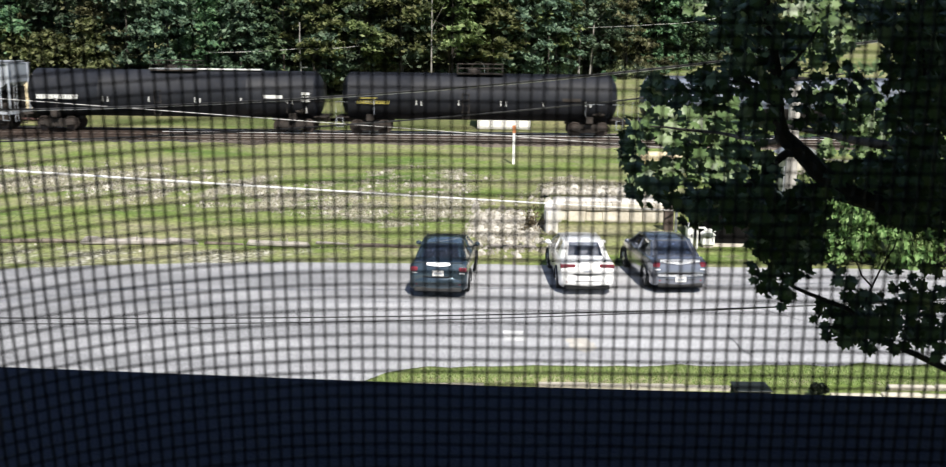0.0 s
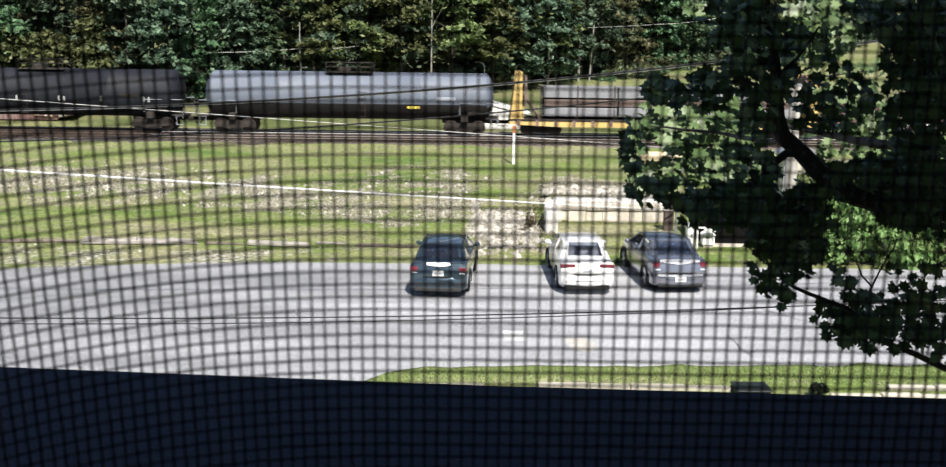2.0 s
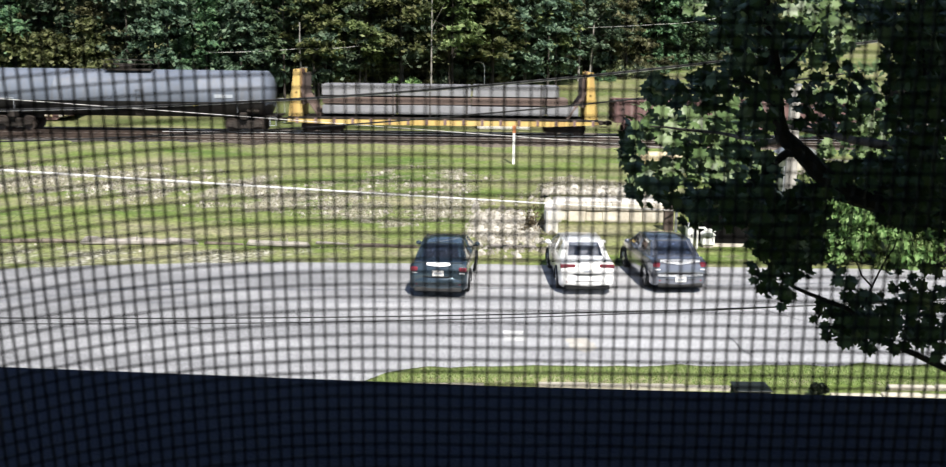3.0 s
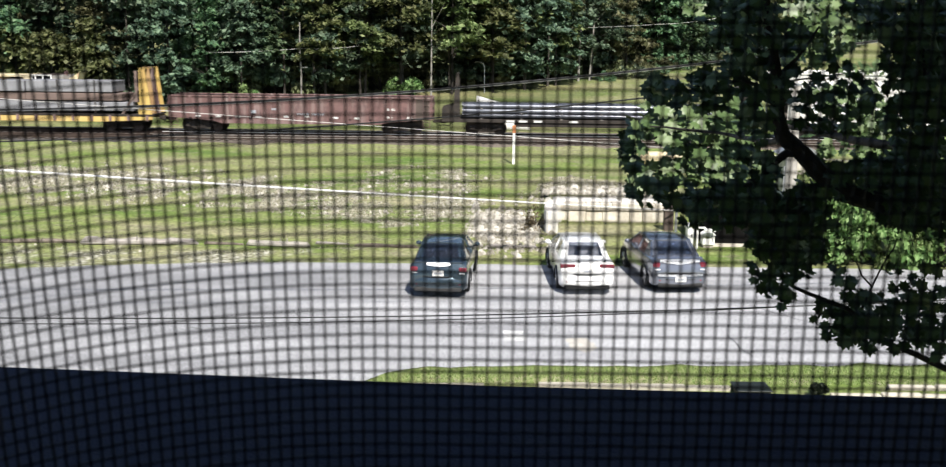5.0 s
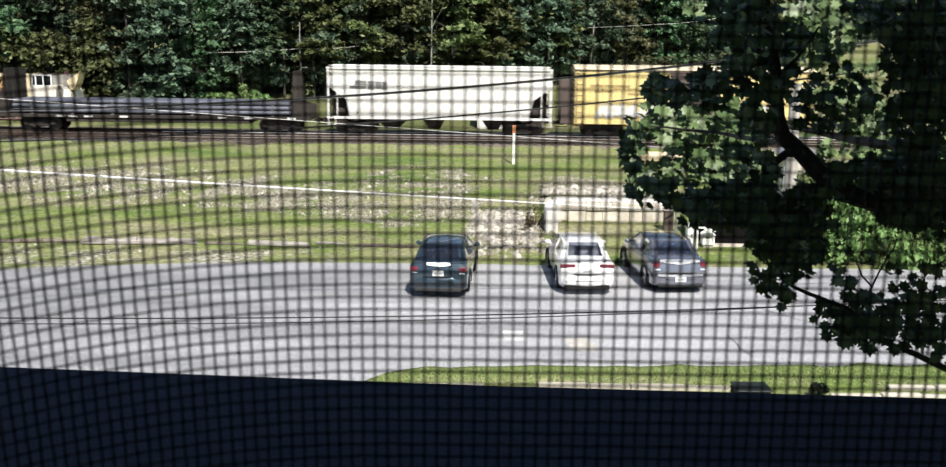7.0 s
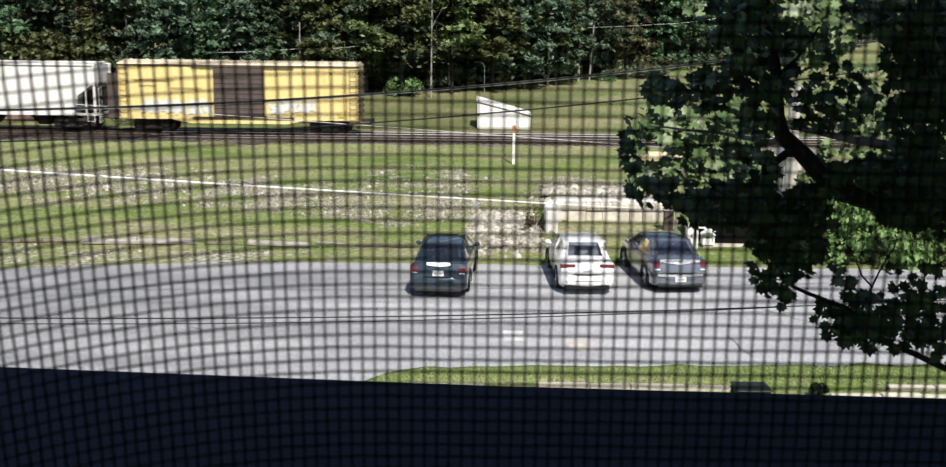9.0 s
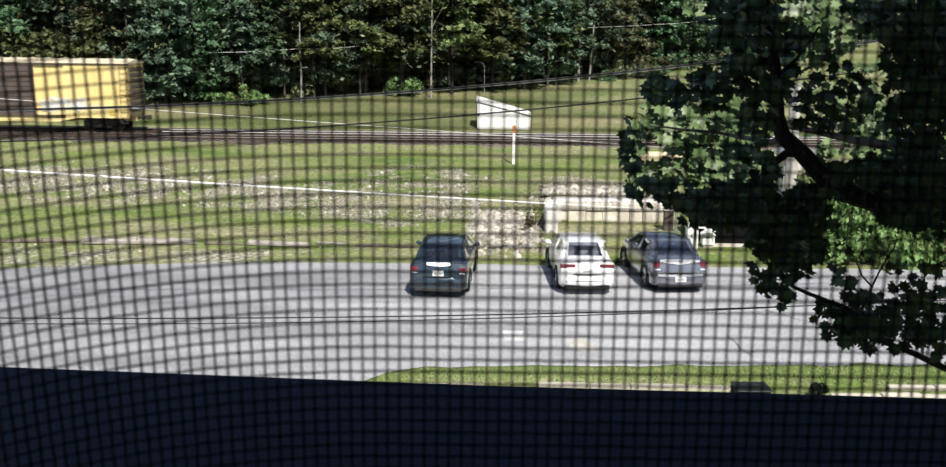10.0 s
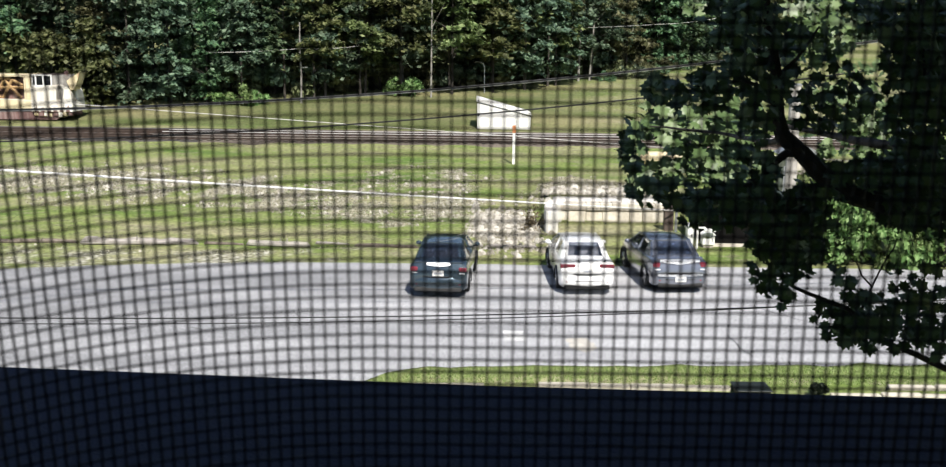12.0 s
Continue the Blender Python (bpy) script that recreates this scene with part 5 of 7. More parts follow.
def build_logs():
    rnd = random.Random(6)
    for x0, x1, y0, y1, r, m_, lab in ((-18.6, -14.7, 36.3, 36.5, 0.09, m_log_dark, "dark brown weathered log lying along the lot edge"),
                                       (-14.5, -10.2, 36.25, 36.45, 0.15, m_wood_old, "grey weathered log lying along the lot edge"),
                                       (-10.0, -8.5, 36.5, 36.45, 0.06, m_log_dark, "dark brown weathered log lying along the lot edge"),
                                       (-8.4, -6.0, 36.4, 36.2, 0.12, m_log_grey, "pale bleached log lying along the lot edge"),
                                       (-5.9, -4.6, 36.75, 36.7, 0.05, m_wood_old, "grey weathered log lying along the lot edge"),
                                       (-4.4, -2.0, 36.45, 36.3, 0.07, m_log_dark, "dark brown weathered log lying along the lot edge"),
                                       (0.6, 2.4, 36.5, 36.5, 0.07, m_wood_old, "grey weathered log lying along the lot edge")):
        verts, faces = [], []
        n, k = 22, 9
        for i in range(n + 1):
            f = i / n
            x, y = x0 + (x1 - x0) * f, y0 + (y1 - y0) * f
            rr = r * (1.1 - 0.35 * f) * (0.4 if i in (0, n) else 1) * (1 + 0.35 * noise.noise(Vector((x * 1.6, y0, r))))
            z = height(x, y) + rr * 0.8
            for q in range(k):
                a = q * 2 * math.pi / k
                b = 1 + 0.3 * noise.noise(Vector((x * 2.5, q * 1.3, y0)))
                verts.append((x, y + math.cos(a) * rr * b, z + math.sin(a) * rr * b))
        for i in range(n):
            faces += [(i * k + q, i * k + (q + 1) % k, (i + 1) * k + (q + 1) % k, (i + 1) * k + q) for q in range(k)]
        faces += [tuple(range(k)), tuple(n * k + q for q in range(k))]
        ob = new("log", raw("log", verts, faces, m_))
        tagged(ob, lab, "log", group="logs along the lot edge")
        for u in range(2):
            bm = bmesh.new()
            x = x0 + (x1 - x0) * rnd.uniform(0.2, 0.8)
            tube(bm, [(x, y0, height(x, y0) + r), (x + rnd.uniform(-0.1, 0.1), y0 - 0.05, height(x, y0) + r * 2 + 0.06)], r * 0.25, 6, r * 0.18)
            part("branch_stub", bm, m_, ob)


def build_wall():
    rnd = random.Random(14)
    w = thing("retaining_wall", pose(0, 0, 0), "low tan concrete retaining wall in the bank", "wall", kind="structure")
    bm = bmesh.new()
    box(bm, 3.45, 8.25, 41.33, 41.7, 0, 1.0, 0.03)
    part("wall_core", bm, m_concrete, w)
    x = 3.5
    while x < 8.2:
        wd = min(rnd.uniform(0.42, 0.78), 8.25 - x)
        bm = bmesh.new()
        box(bm, x, x + wd - 0.018, 41.24 + rnd.uniform(-0.03, 0.03), 41.34, 0, 0.72 + rnd.uniform(-0.03, 0.03), 0.025)
        part("panel", bm, m_concrete, w)
        x += wd
    x = 3.4
    while x < 8.3:
        wd = rnd.uniform(0.3, 0.62)
        bm = bmesh.new()
        dz = rnd.uniform(-0.05, 0.05)
        box(bm, x, x + wd - 0.012, 41.2 + rnd.uniform(-0.03, 0.03), 41.85, 0.74, 1.05 + dz * 0.4, 0.02)
        part("coping_stone", bm, m_concrete, w)
        x += wd
    pts = [(2.88, 38.9), (2.86, 39.55), (2.88, 40.2), (2.97, 40.8), (3.12, 41.25), (3.5, 41.6)]
    for (x0, y0), (x1, y1) in zip(pts, pts[1:]):
        bm = bmesh.new()
        zt = 1.12 + 0.03 * (y0 - 39.5)
        box(bm, -0.24, 0.24, 0, math.hypot(x1 - x0, y1 - y0) + 0.05, -0.1, zt, 0.07)
        ob = part("wing_block", bm, m_wingstone, w, "rounded pale end block of the wall")
        ob.matrix_basis = pose(x0 + 0.24, y0, 0, 0, 0, -math.degrees(math.atan2(x1 - x0, y1 - y0)))
    x = 3.4
    while x < 8.2:
        wd = rnd.uniform(0.7, 1.3)
        bm = bmesh.new()
        box(bm, x, x + wd - 0.02, 41.9 + rnd.uniform(0, 0.06), 42.75 + rnd.uniform(-0.1, 0.1), 0.9, 1.1 + rnd.uniform(-0.03, 0.04), 0.05)
        part("apron_slab", bm, m_wingstone, w, "pale slab behind the coping")
        x += wd
    # a brown half-dead bush against the end of the wall
    verts, faces = leaf_cards(rnd, [(Vector((2.4 + rnd.gauss(0, 0.2), 39.6 + rnd.gauss(0, 0.5), 0.3 + abs(rnd.gauss(0, 0.35)))), 0.2) for _ in range(26)], 18, 0.09, 0.6)
    b = thing("dry_bush", pose(0, 0, 0), "brown half-dead bush beside the end of the wall", "bush")
    piece("foliage", raw("dry_bush", verts, faces, m_drybush), b)
    bm = bmesh.new()
    for k in range(7):
        tube(bm, [(2.45, 39.6, 0.1), (2.45 + rnd.gauss(0, 0.2), 39.6 + rnd.gauss(0, 0.3), 0.9)], 0.018, 5, 0.006)
    part("stem", bm, m_bark_far, b)


def build_marker_post():
    x, y = 2.2, 55.35
    z = height(x, y)
    p = thing("marker_post", pose(x, y, z), "slim white marker post with an orange top", "post")
    bm = bmesh.new()
    box(bm, -0.075, 0.075, -0.05, 0.05, -0.2, 1.72, 0.02)
    part("shaft", bm, m_whitepaint, p)
    bm = bmesh.new()
    box(bm, -0.1, 0.1, -0.06, 0.06, 1.72, 2.15, 0.02)
    part("reflector", bm, m_orange, p, "orange reflector sleeve")


def build_wedge():
    """White wedge-shaped shelter with a sloping slab, beyond the track."""
    w = thing("white_shelter", pose(0, 73.4, height(2, 73.4) - 0.05), "white-painted wedge-shaped block with a sloping slab on top", "shelter")
    bm = bmesh.new()
    prism(bm, [(0.2, 0), (4.08, 0), (4.08, 1.0), (0.2, 1.95)], -0.6, 1.4)
    part("block", bm, m_whitepaint, w)
    bm = bmesh.new()
    prism(bm, [(0.12, 2.03), (4.12, 1.05), (4.12, 1.22), (3.7, 1.36), (0.16, 2.33)], -0.7, 1.5)
    part("slab", bm, m_whitepaint, w)


def build_digger():
    """Track machine parked beyond the rails: engine house, cab with windows, lattice bay behind it."""
    rr = random.Random(3)
    d = thing("yellow_track_machine", pose(-31.0, 75.0, height(-31, 75)), "faded cream and yellow track machine parked beyond the rails", "machine")
    bm = bmesh.new()
    prism(bm, [(-1.5, 0.62), (1.5, 0.62), (1.52, 1.15), (1.4, 2.0), (1.2, 2.42), (0.7, 2.6), (-1.5, 2.42)], -1.2, 1.2)
    house = part("engine_house", bm, m_creamwhite, d, "bleached cream engine house with rusty lower edge")
    bm = bmesh.new()
    prism(bm, [(0.1, 2.45), (1.25, 2.4), (1.1, 2.85), (0.85, 3.3), (0.1, 3.25)], -1.12, 1.12)
    part("hood", bm, m_dullgrey, d, "grey weathered hood behind the cab")
    bm = bmesh.new()
    prism(bm, [(0.35, 1.5), (0.8, 1.5), (0.95, 2.2), (0.6, 2.55), (0.4, 2.3)], -1.215, -1.2)
    part("grey_panel", bm, m_dullgrey, house)
    bm = bmesh.new()
    for k in range(6):
        x = -1.3 + k * 0.46
        prism(bm, [(x, 0.62), (x + 0.3, 0.62), (x + 0.22, 0.62 + rr.uniform(0.2, 0.5)), (x + 0.06, 0.62 + rr.uniform(0.1, 0.4))], -1.212, -1.2)
    part("rust_patch", bm, m_gond, house)
    bm = bmesh.new()
    box(bm, -1.42, 0.1, -1.1, 1.1, 2.42, 3.32, 0.04)
    cab = part("cab", bm, m_boxdoor, d)
    bm = bmesh.new()
    box(bm, -0.045, 0.045, -1.17, -1.1, 2.45, 3.25)
    me = finish(bm, "window_post", m_whitepaint)
    for x in (-1.36, -1.1, -0.55, 0.04):
        piece("window_post", me, cab, pose(x, 0, 0))
    bm = bmesh.new()
    for z in (2.42, 3.2):
        box(bm, -1.41, 0.09, -1.165, -1.1, z, z + 0.1)
    part("window_frame", bm, m_whitepaint, cab)
    for x0, x1 in ((-1.31, -1.15), (-1.05, -0.6), (-0.5, 0.0)):
        bm = bmesh.new()
        box(bm, x0, x1, -1.12, -1.104, 2.52, 3.2)
        part("window", bm, m_glass, cab)
    bm = bmesh.new()
    prism(bm, [(1.0, 2.75), (1.3, 3.02), (2.1, 3.5), (1.95, 3.0), (1.6, 2.2), (1.35, 2.25)], -1.0, 0.2)
    part("blade_arm", bm, m_cream, d, "yellow horn-shaped front arm")
    bm = bmesh.new()
    tube(bm, [(0.8, -0.3, 3.1), (0.8, -0.3, 3.42), (0.95, -0.3, 3.48)], 0.13, 8)
    part("exhaust_pipe", bm, m_gond, d)
    bm = bmesh.new()
    prism(bm, [(-8.6, 0.75), (-1.5, 0.75), (-1.5, 1.5), (-8.6, 1.42)], -1.18, 1.18)
    part("rear_deck", bm, m_cream, d)
    bm = bmesh.new()
    box(bm, -2.0, -1.52, -1.15, 1.15, 1.5, 3.32, 0.03)
    part("gantry_post", bm, m_cream, d)
    bm = bmesh.new()
    box(bm, -8.6, -2.0, -1.15, 1.15, 3.08, 3.28, 0.02)
    part("gantry_beam", bm, m_cream, d)
    bm = bmesh.new()
    for a, b in (((-3.7, 1.5), (-2.9, 2.9)), ((-2.9, 2.9), (-2.15, 2.5)), ((-3.5, 2.9), (-2.3, 1.6)), ((-6.6, 1.6), (-5.4, 3.1)), ((-5.4, 3.1), (-3.8, 1.6)), ((-4.3, 1.6), (-3.4, 3.0)), ((-6.5, 2.3), (-2.1, 2.35)), ((-8.6, 2.9), (-3.0, 3.0))):
        for y in (-0.95, 0.95):
            tube(bm, [(a[0], y, a[1]), (b[0], y, b[1])], 0.11, 6)
    part("boom_lattice", bm, m_rustarm, d, "rusty tan lattice arms")
    bm = bmesh.new()
    box(bm, -8.5, -2.1, -0.6, 0.6, 1.45, 3.0)
    part("engine_block", bm, m_gond, d, "dark rusty engine behind the lattice")
    for k in range(8):
        bm = bmesh.new()
        x = -1.4 + k * 0.36
        z = rr.uniform(0.12, 0.3)
        box(bm, x, x + rr.uniform(0.22, 0.4), -1.22 + rr.uniform(0, 0.15), 0.9, z, z + rr.uniform(0.25, 0.45), 0.05)
        part("running_gear", bm, (m_cream, m_gond, m_creamwhite)[k % 3], d)
    for y in (-0.85, 0.85):
        bm = bmesh.new()
        prism(bm, [(-8.0, 0.2), (-7.6, 0.0), (0.2, 0.0), (0.6, 0.3), (0.5, 0.75), (-8.2, 0.75)], y - 0.16, y + 0.16)
        part("crawler_track", bm, m_gond, d)


def build_lawn_things():
    b = thing("utility_vault", pose(6.2, 21.15, -0.02), "low dark green utility box sunk in the lawn", "utility box")
    bm = bmesh.new()
    box(bm, -0.37, 0.37, -0.3, 0.3, 0, 0.13, 0.03)
    part("case", bm, m_trimgreen, b)
    bm = bmesh.new()
    box(bm, -0.4, 0.4, -0.33, 0.33, 0.13, 0.16, 0.015)
    part("lid", bm, m_trimgreen, b)
    p = thing("lawn_shrub", pose(7.66, 21.1, -0.02), "small round dark shrub in the lawn", "shrub")
    rnd = random.Random(9)
    bm = bmesh.new()
    cs = []
    for i in range(9):
        tip = Vector((rnd.uniform(-0.14, 0.14), rnd.uniform(-0.14, 0.14), rnd.uniform(0.06, 0.26)))
        tube(bm, [(0, 0, -0.02), tip], 0.012, 5, 0.005, cap=False)
        cs.append((tip, 0.1))
    part("stem", bm, m_bark, p)
    v, f = leaf_cards(rnd, cs, 150, 0.05, 0.7)
    piece("leaves", raw("leaves", v, f, m_shrub), p)


def build_shed():
    d = thing("dark_shed", pose(10.15, 37.6, 0.05), "small dark shed with a grey door panel on a concrete slab", "shed")
    bm = bmesh.new()
    box(bm, -1.35, 1.0, 0, 1.6, 0.08, 1.65, 0.02)
    # tree shade over the shed is put into the boards' black colour
    part("body", bm, m_shedblack, d)
    bm = bmesh.new()
    prism(bm, [(-1.45, 1.65), (1.1, 1.65), (1.1, 1.75), (-1.45, 1.82)], -0.15, 1.75)
    part("roof", bm, m_shedblack, d)
    bm = bmesh.new()
    box(bm, 0.3, 0.85, -0.03, 0.0, 0.25, 1.2, 0.005)
    part("door", bm, m_under, d, "dull grey door panel")
    bm = bmesh.new()
    box(bm, -1.1, 1.2, -0.5, 1.8, -0.1, 0.08, 0.02)
    part("slab", bm, m_kerb, d)


def build_cabinet():
    for x, w, h, lab in ((8.18, 0.26, 0.8, "slim white meter cabinet on a concrete plinth"), (8.86, 0.46, 0.5, "low white meter cabinet with a rounded lid")):
        c = thing("meter_cabinet", pose(x, 36.9, 0.06), lab, "cabinet", group="meter cabinets beside the lot")
        bm = bmesh.new()
        box(bm, -w / 2, w / 2, 0, 0.4, 0.12, h, 0.03)
        part("housing", bm, m_whitepaint, c)
        bm = bmesh.new()
        prism(bm, [(-w / 2 - 0.03, h), (w / 2 + 0.03, h), (w / 2 - 0.02, h + 0.07), (w * 0.25, h + 0.11), (-w * 0.25, h + 0.11), (-w / 2 + 0.02, h + 0.07)], -0.03, 0.43)
        part("lid", bm, m_whitepaint, c)
        bm = bmesh.new()
        box(bm, -w / 2 + 0.05, w / 2 - 0.05, 0.05, 0.35, -0.1, 0.12)
        part("plinth", bm, m_concrete, c)
        bm = bmesh.new()
        box(bm, w / 2 - 0.12, w / 2 - 0.09, -0.012, 0.0, h * 0.5, h * 0.5 + 0.14)
        part("handle", bm, m_trim, c)
    p = thing("sign_post", pose(8.37, 36.7, 0.06), "thin white post with small arms", "post")
    bm = bmesh.new()
    box(bm, -0.04, 0.04, -0.03, 0.03, -0.1, 1.12, 0.01)
    part("shaft", bm, m_whitepaint, p)
    bm = bmesh.new()
    box(bm, 0.04, 0.3, -0.02, 0.02, 0.8, 0.86, 0.008)
    box(bm, -0.03, 0.03, -0.05, 0.0, 0.75, 1.0, 0.01)
    part("board", bm, m_whitepaint, p)
    bm = bmesh.new()
    box(bm, 0.24, 0.68, -0.05, 0.05, 0.68, 0.8, 0.02)
    part("arm_head", bm, m_whitepaint, p)
    q = thing("service_pole", pose(8.15, 39.6, 0.15), "slim grey service pole beside the wall", "pole")
    bm = bmesh.new()
    tube(bm, [(0, 0, -0.1), (0, 0, 1.6)], 0.06, 8)
    part("shaft", bm, m_galv, q)
    bm = bmesh.new()
    box(bm, -0.45, -0.08, 0.1, 0.4, 0.0, 1.2, 0.02)
    part("box", bm, m_boxdoor, q, "dark brown electrical box")


def build_rust_drum():
    x, y = 9.75, 52.0
    d = thing("rusty_tank", pose(x, y, height(x, y)), "cream and rust coloured tank lying on a cradle", "tank")
    bm = bmesh.new()
    lathe(bm, [(-1.1, 0.1), (-1.05, 0.26), (-0.95, 0.33), (0.95, 0.33), (1.05, 0.26), (1.1, 0.1)], "x", 18)
    for v in bm.verts:
        v.co.z += 1.0
    part("shell", bm, m_cream, d, smooth=True)
    for k in (-0.7, 0.7):
        bm = bmesh.new()
        box(bm, k - 0.1, k + 0.1, -0.3, 0.3, -0.1, 0.72, 0.02)
        part("cradle", bm, m_gond, d)


def build_far_hut():
    """Pale hut and white van glimpsed through the maple."""
    x, y = 15.4, 46.8
    h = thing("pale_hut", pose(x, y, height(x, y)), "small tan hut glimpsed through the leaves", "hut")
    bm = bmesh.new()
    box(bm, -0.7, 0.9, 0, 1.6, -0.1, 2.0, 0.02)
    part("wall", bm, m_concrete, h)
    bm = bmesh.new()
    prism(bm, [(-0.9, 2.0), (1.1, 2.0), (0.1, 2.5)], -0.2, 1.8)
    part("roof", bm, m_galv, h)
    w = thing("white_crate", pose(12.3, 40.5, height(12.3, 40.5)), "white painted crate behind the maple", "crate")
    bm = bmesh.new()
    box(bm, -0.5, 0.5, -0.4, 0.4, -0.02, 1.1, 0.03)
    part("body", bm, m_whitepaint, w)
    bm = bmesh.new()
    box(bm, -0.54, 0.54, -0.44, 0.44, 1.1, 1.16, 0.01)
    part("lid", bm, m_whitepaint, w)


def build_hedge():
    rnd = random.Random(44)
    for x, y, s in ((12.4, 37.4, 1.0), (13.3, 36.6, 1.25), (14.5, 36.0, 1.45), (16.0, 35.6, 1.4), (17.6, 35.2, 1.5), (13.6, 38.4, 1.7), (15.4, 37.8, 1.9), (17.2, 37.0, 1.9), (14.6, 34.9, 0.8), (16.6, 34.4, 0.9), (13.9, 36.0, 1.45), (13.4, 35.3, 0.9), (14.2, 35.2, 1.1)):
        b = wood_bush(rnd.randrange(999), m_bush, 150, 0.16)
        b.matrix_basis = pose(x, y, height(x, y), 0, 0, rnd.uniform(0, 360))
        b.scale = (s, s, s * 1.25)
        b["label"] = "bright green leafy bush beyond the lot"
        b["group"] = "bushes beyond the lot"


def build_lot_marks():
    for name, pts, m_, lab in (("paint_patch", [(0.84, 25.75), (1.36, 25.7), (1.42, 24.85), (0.84, 24.8)], m_wornpaint, "worn white paint patch on the asphalt"),
                               ("sand_patch", [(2.45, 25.0), (2.9, 25.2), (3.1, 24.8), (3.15, 24.2), (2.85, 23.85), (2.5, 24.2)], m_sand, "pale sandy patch on the asphalt")):
        bm = bmesh.new()
        fine = []
        n = len(pts)
        for i in range(n):
            for k in range(5):
                a, b = Vector((*pts[i], 0)), Vector((*pts[(i + 1) % n], 0))
                p = a.lerp(b, k / 5)
                fine.append(p + (0.05 if name == "paint_patch" else 0.14) * noise.noise_vector(p * 5))
        bm.faces.new([bm.verts.new((p.x, p.y, 0.017)) for p in fine])
        single(name, bm, m_, pose(0, 0, 0), lab, "patch", kind="structure")
    for pts in ([(6.75, 25.5), (6.82, 24.9), (6.8, 24.4), (6.95, 23.7)], [(8.2, 28.7), (8.9, 27.6), (9.3, 27.0), (10.4, 25.6), (11.2, 24.2)], [(-7.5, 25.7), (-6.9, 25.3), (-6.2, 25.45)]):
        bm = bmesh.new()
        prev = None
        for i, (x, y) in enumerate(pts):
            a, b = bm.verts.new((x - 0.017, y, 0.017)), bm.verts.new((x + 0.017, y + 0.02, 0.017))
            if prev:
                bm.faces.new((prev[0], prev[1], b, a))
            prev = (a, b)
        single("tar_seam", bm, m_tar_shade, pose(0, 0, 0), "dark tar seam in the asphalt", "tar seam", group="tar seams", kind="structure")


def scatter_blades(name, n, place, hmin, hmax, material, label, seed, lie=0.35):
    """Fine grass or straw: three blades a tuft."""
    rnd = random.Random(seed)
    verts, faces = [], []
    made = 0
    while made < n:
        p = place(rnd)
        if p is None:
            continue
        x, y = p
        z = height(x, y) - (0.03 if y < 34.3 else 0.01)
        made += 1
        for k in range(3):
            a = rnd.uniform(0, 6.28)
            h = rnd.uniform(hmin, hmax)
            w = h * 0.16 + 0.012
            lean = Vector((rnd.gauss(0, lie), rnd.gauss(0, lie), 1)) * h
            i = len(verts)
            o = Vector((x + rnd.uniform(-0.08, 0.08), y + rnd.uniform(-0.08, 0.08), z))
            verts += [o + Vector((math.cos(a) * w, math.sin(a) * w, 0)), o - Vector((math.cos(a) * w, math.sin(a) * w, 0)), o + lean]
            faces.append((i, i + 1, i + 2))
    ob = new(name, raw(name, verts, faces, material))
    tagged(ob, label, "grass", kind="stuff")


def bank_spot(rnd):
    x, y = rnd.uniform(-31, 15), rnd.uniform(34.6, 60.2)
    if rnd.random() < bare(x, y) * 1.3 or (2.8 < x < 9 and 39 < y < 42):
        return None
    if rnd.random() > 0.55 + 0.9 * noise.noise(Vector((x * 0.6, y * 0.9, 4))):
        return None
    return x, y


def bare_spot(rnd):
    x, y = rnd.uniform(-31, 10), rnd.uniform(35.2, 55)
    if rnd.random() > bare(x, y) * 1.2 or (2.8 < x < 9 and 39 < y < 41.9):
        return None
    if x < -3 and y < 37.2 and rnd.random() < 0.85:
        return None
    return x, y


def lawn_spot(rnd):
    x = rnd.uniform(-3.2, 18)
    return x, 22.75 + 0.05 * x - (0.5 * (-1.0 - x) ** 2 if x < -1.0 else 0) + 0.3 - abs(rnd.gauss(0, 0.75))


def far_spot(rnd):
    return rnd.uniform(-42, 32), rnd.uniform(71.6, 90)


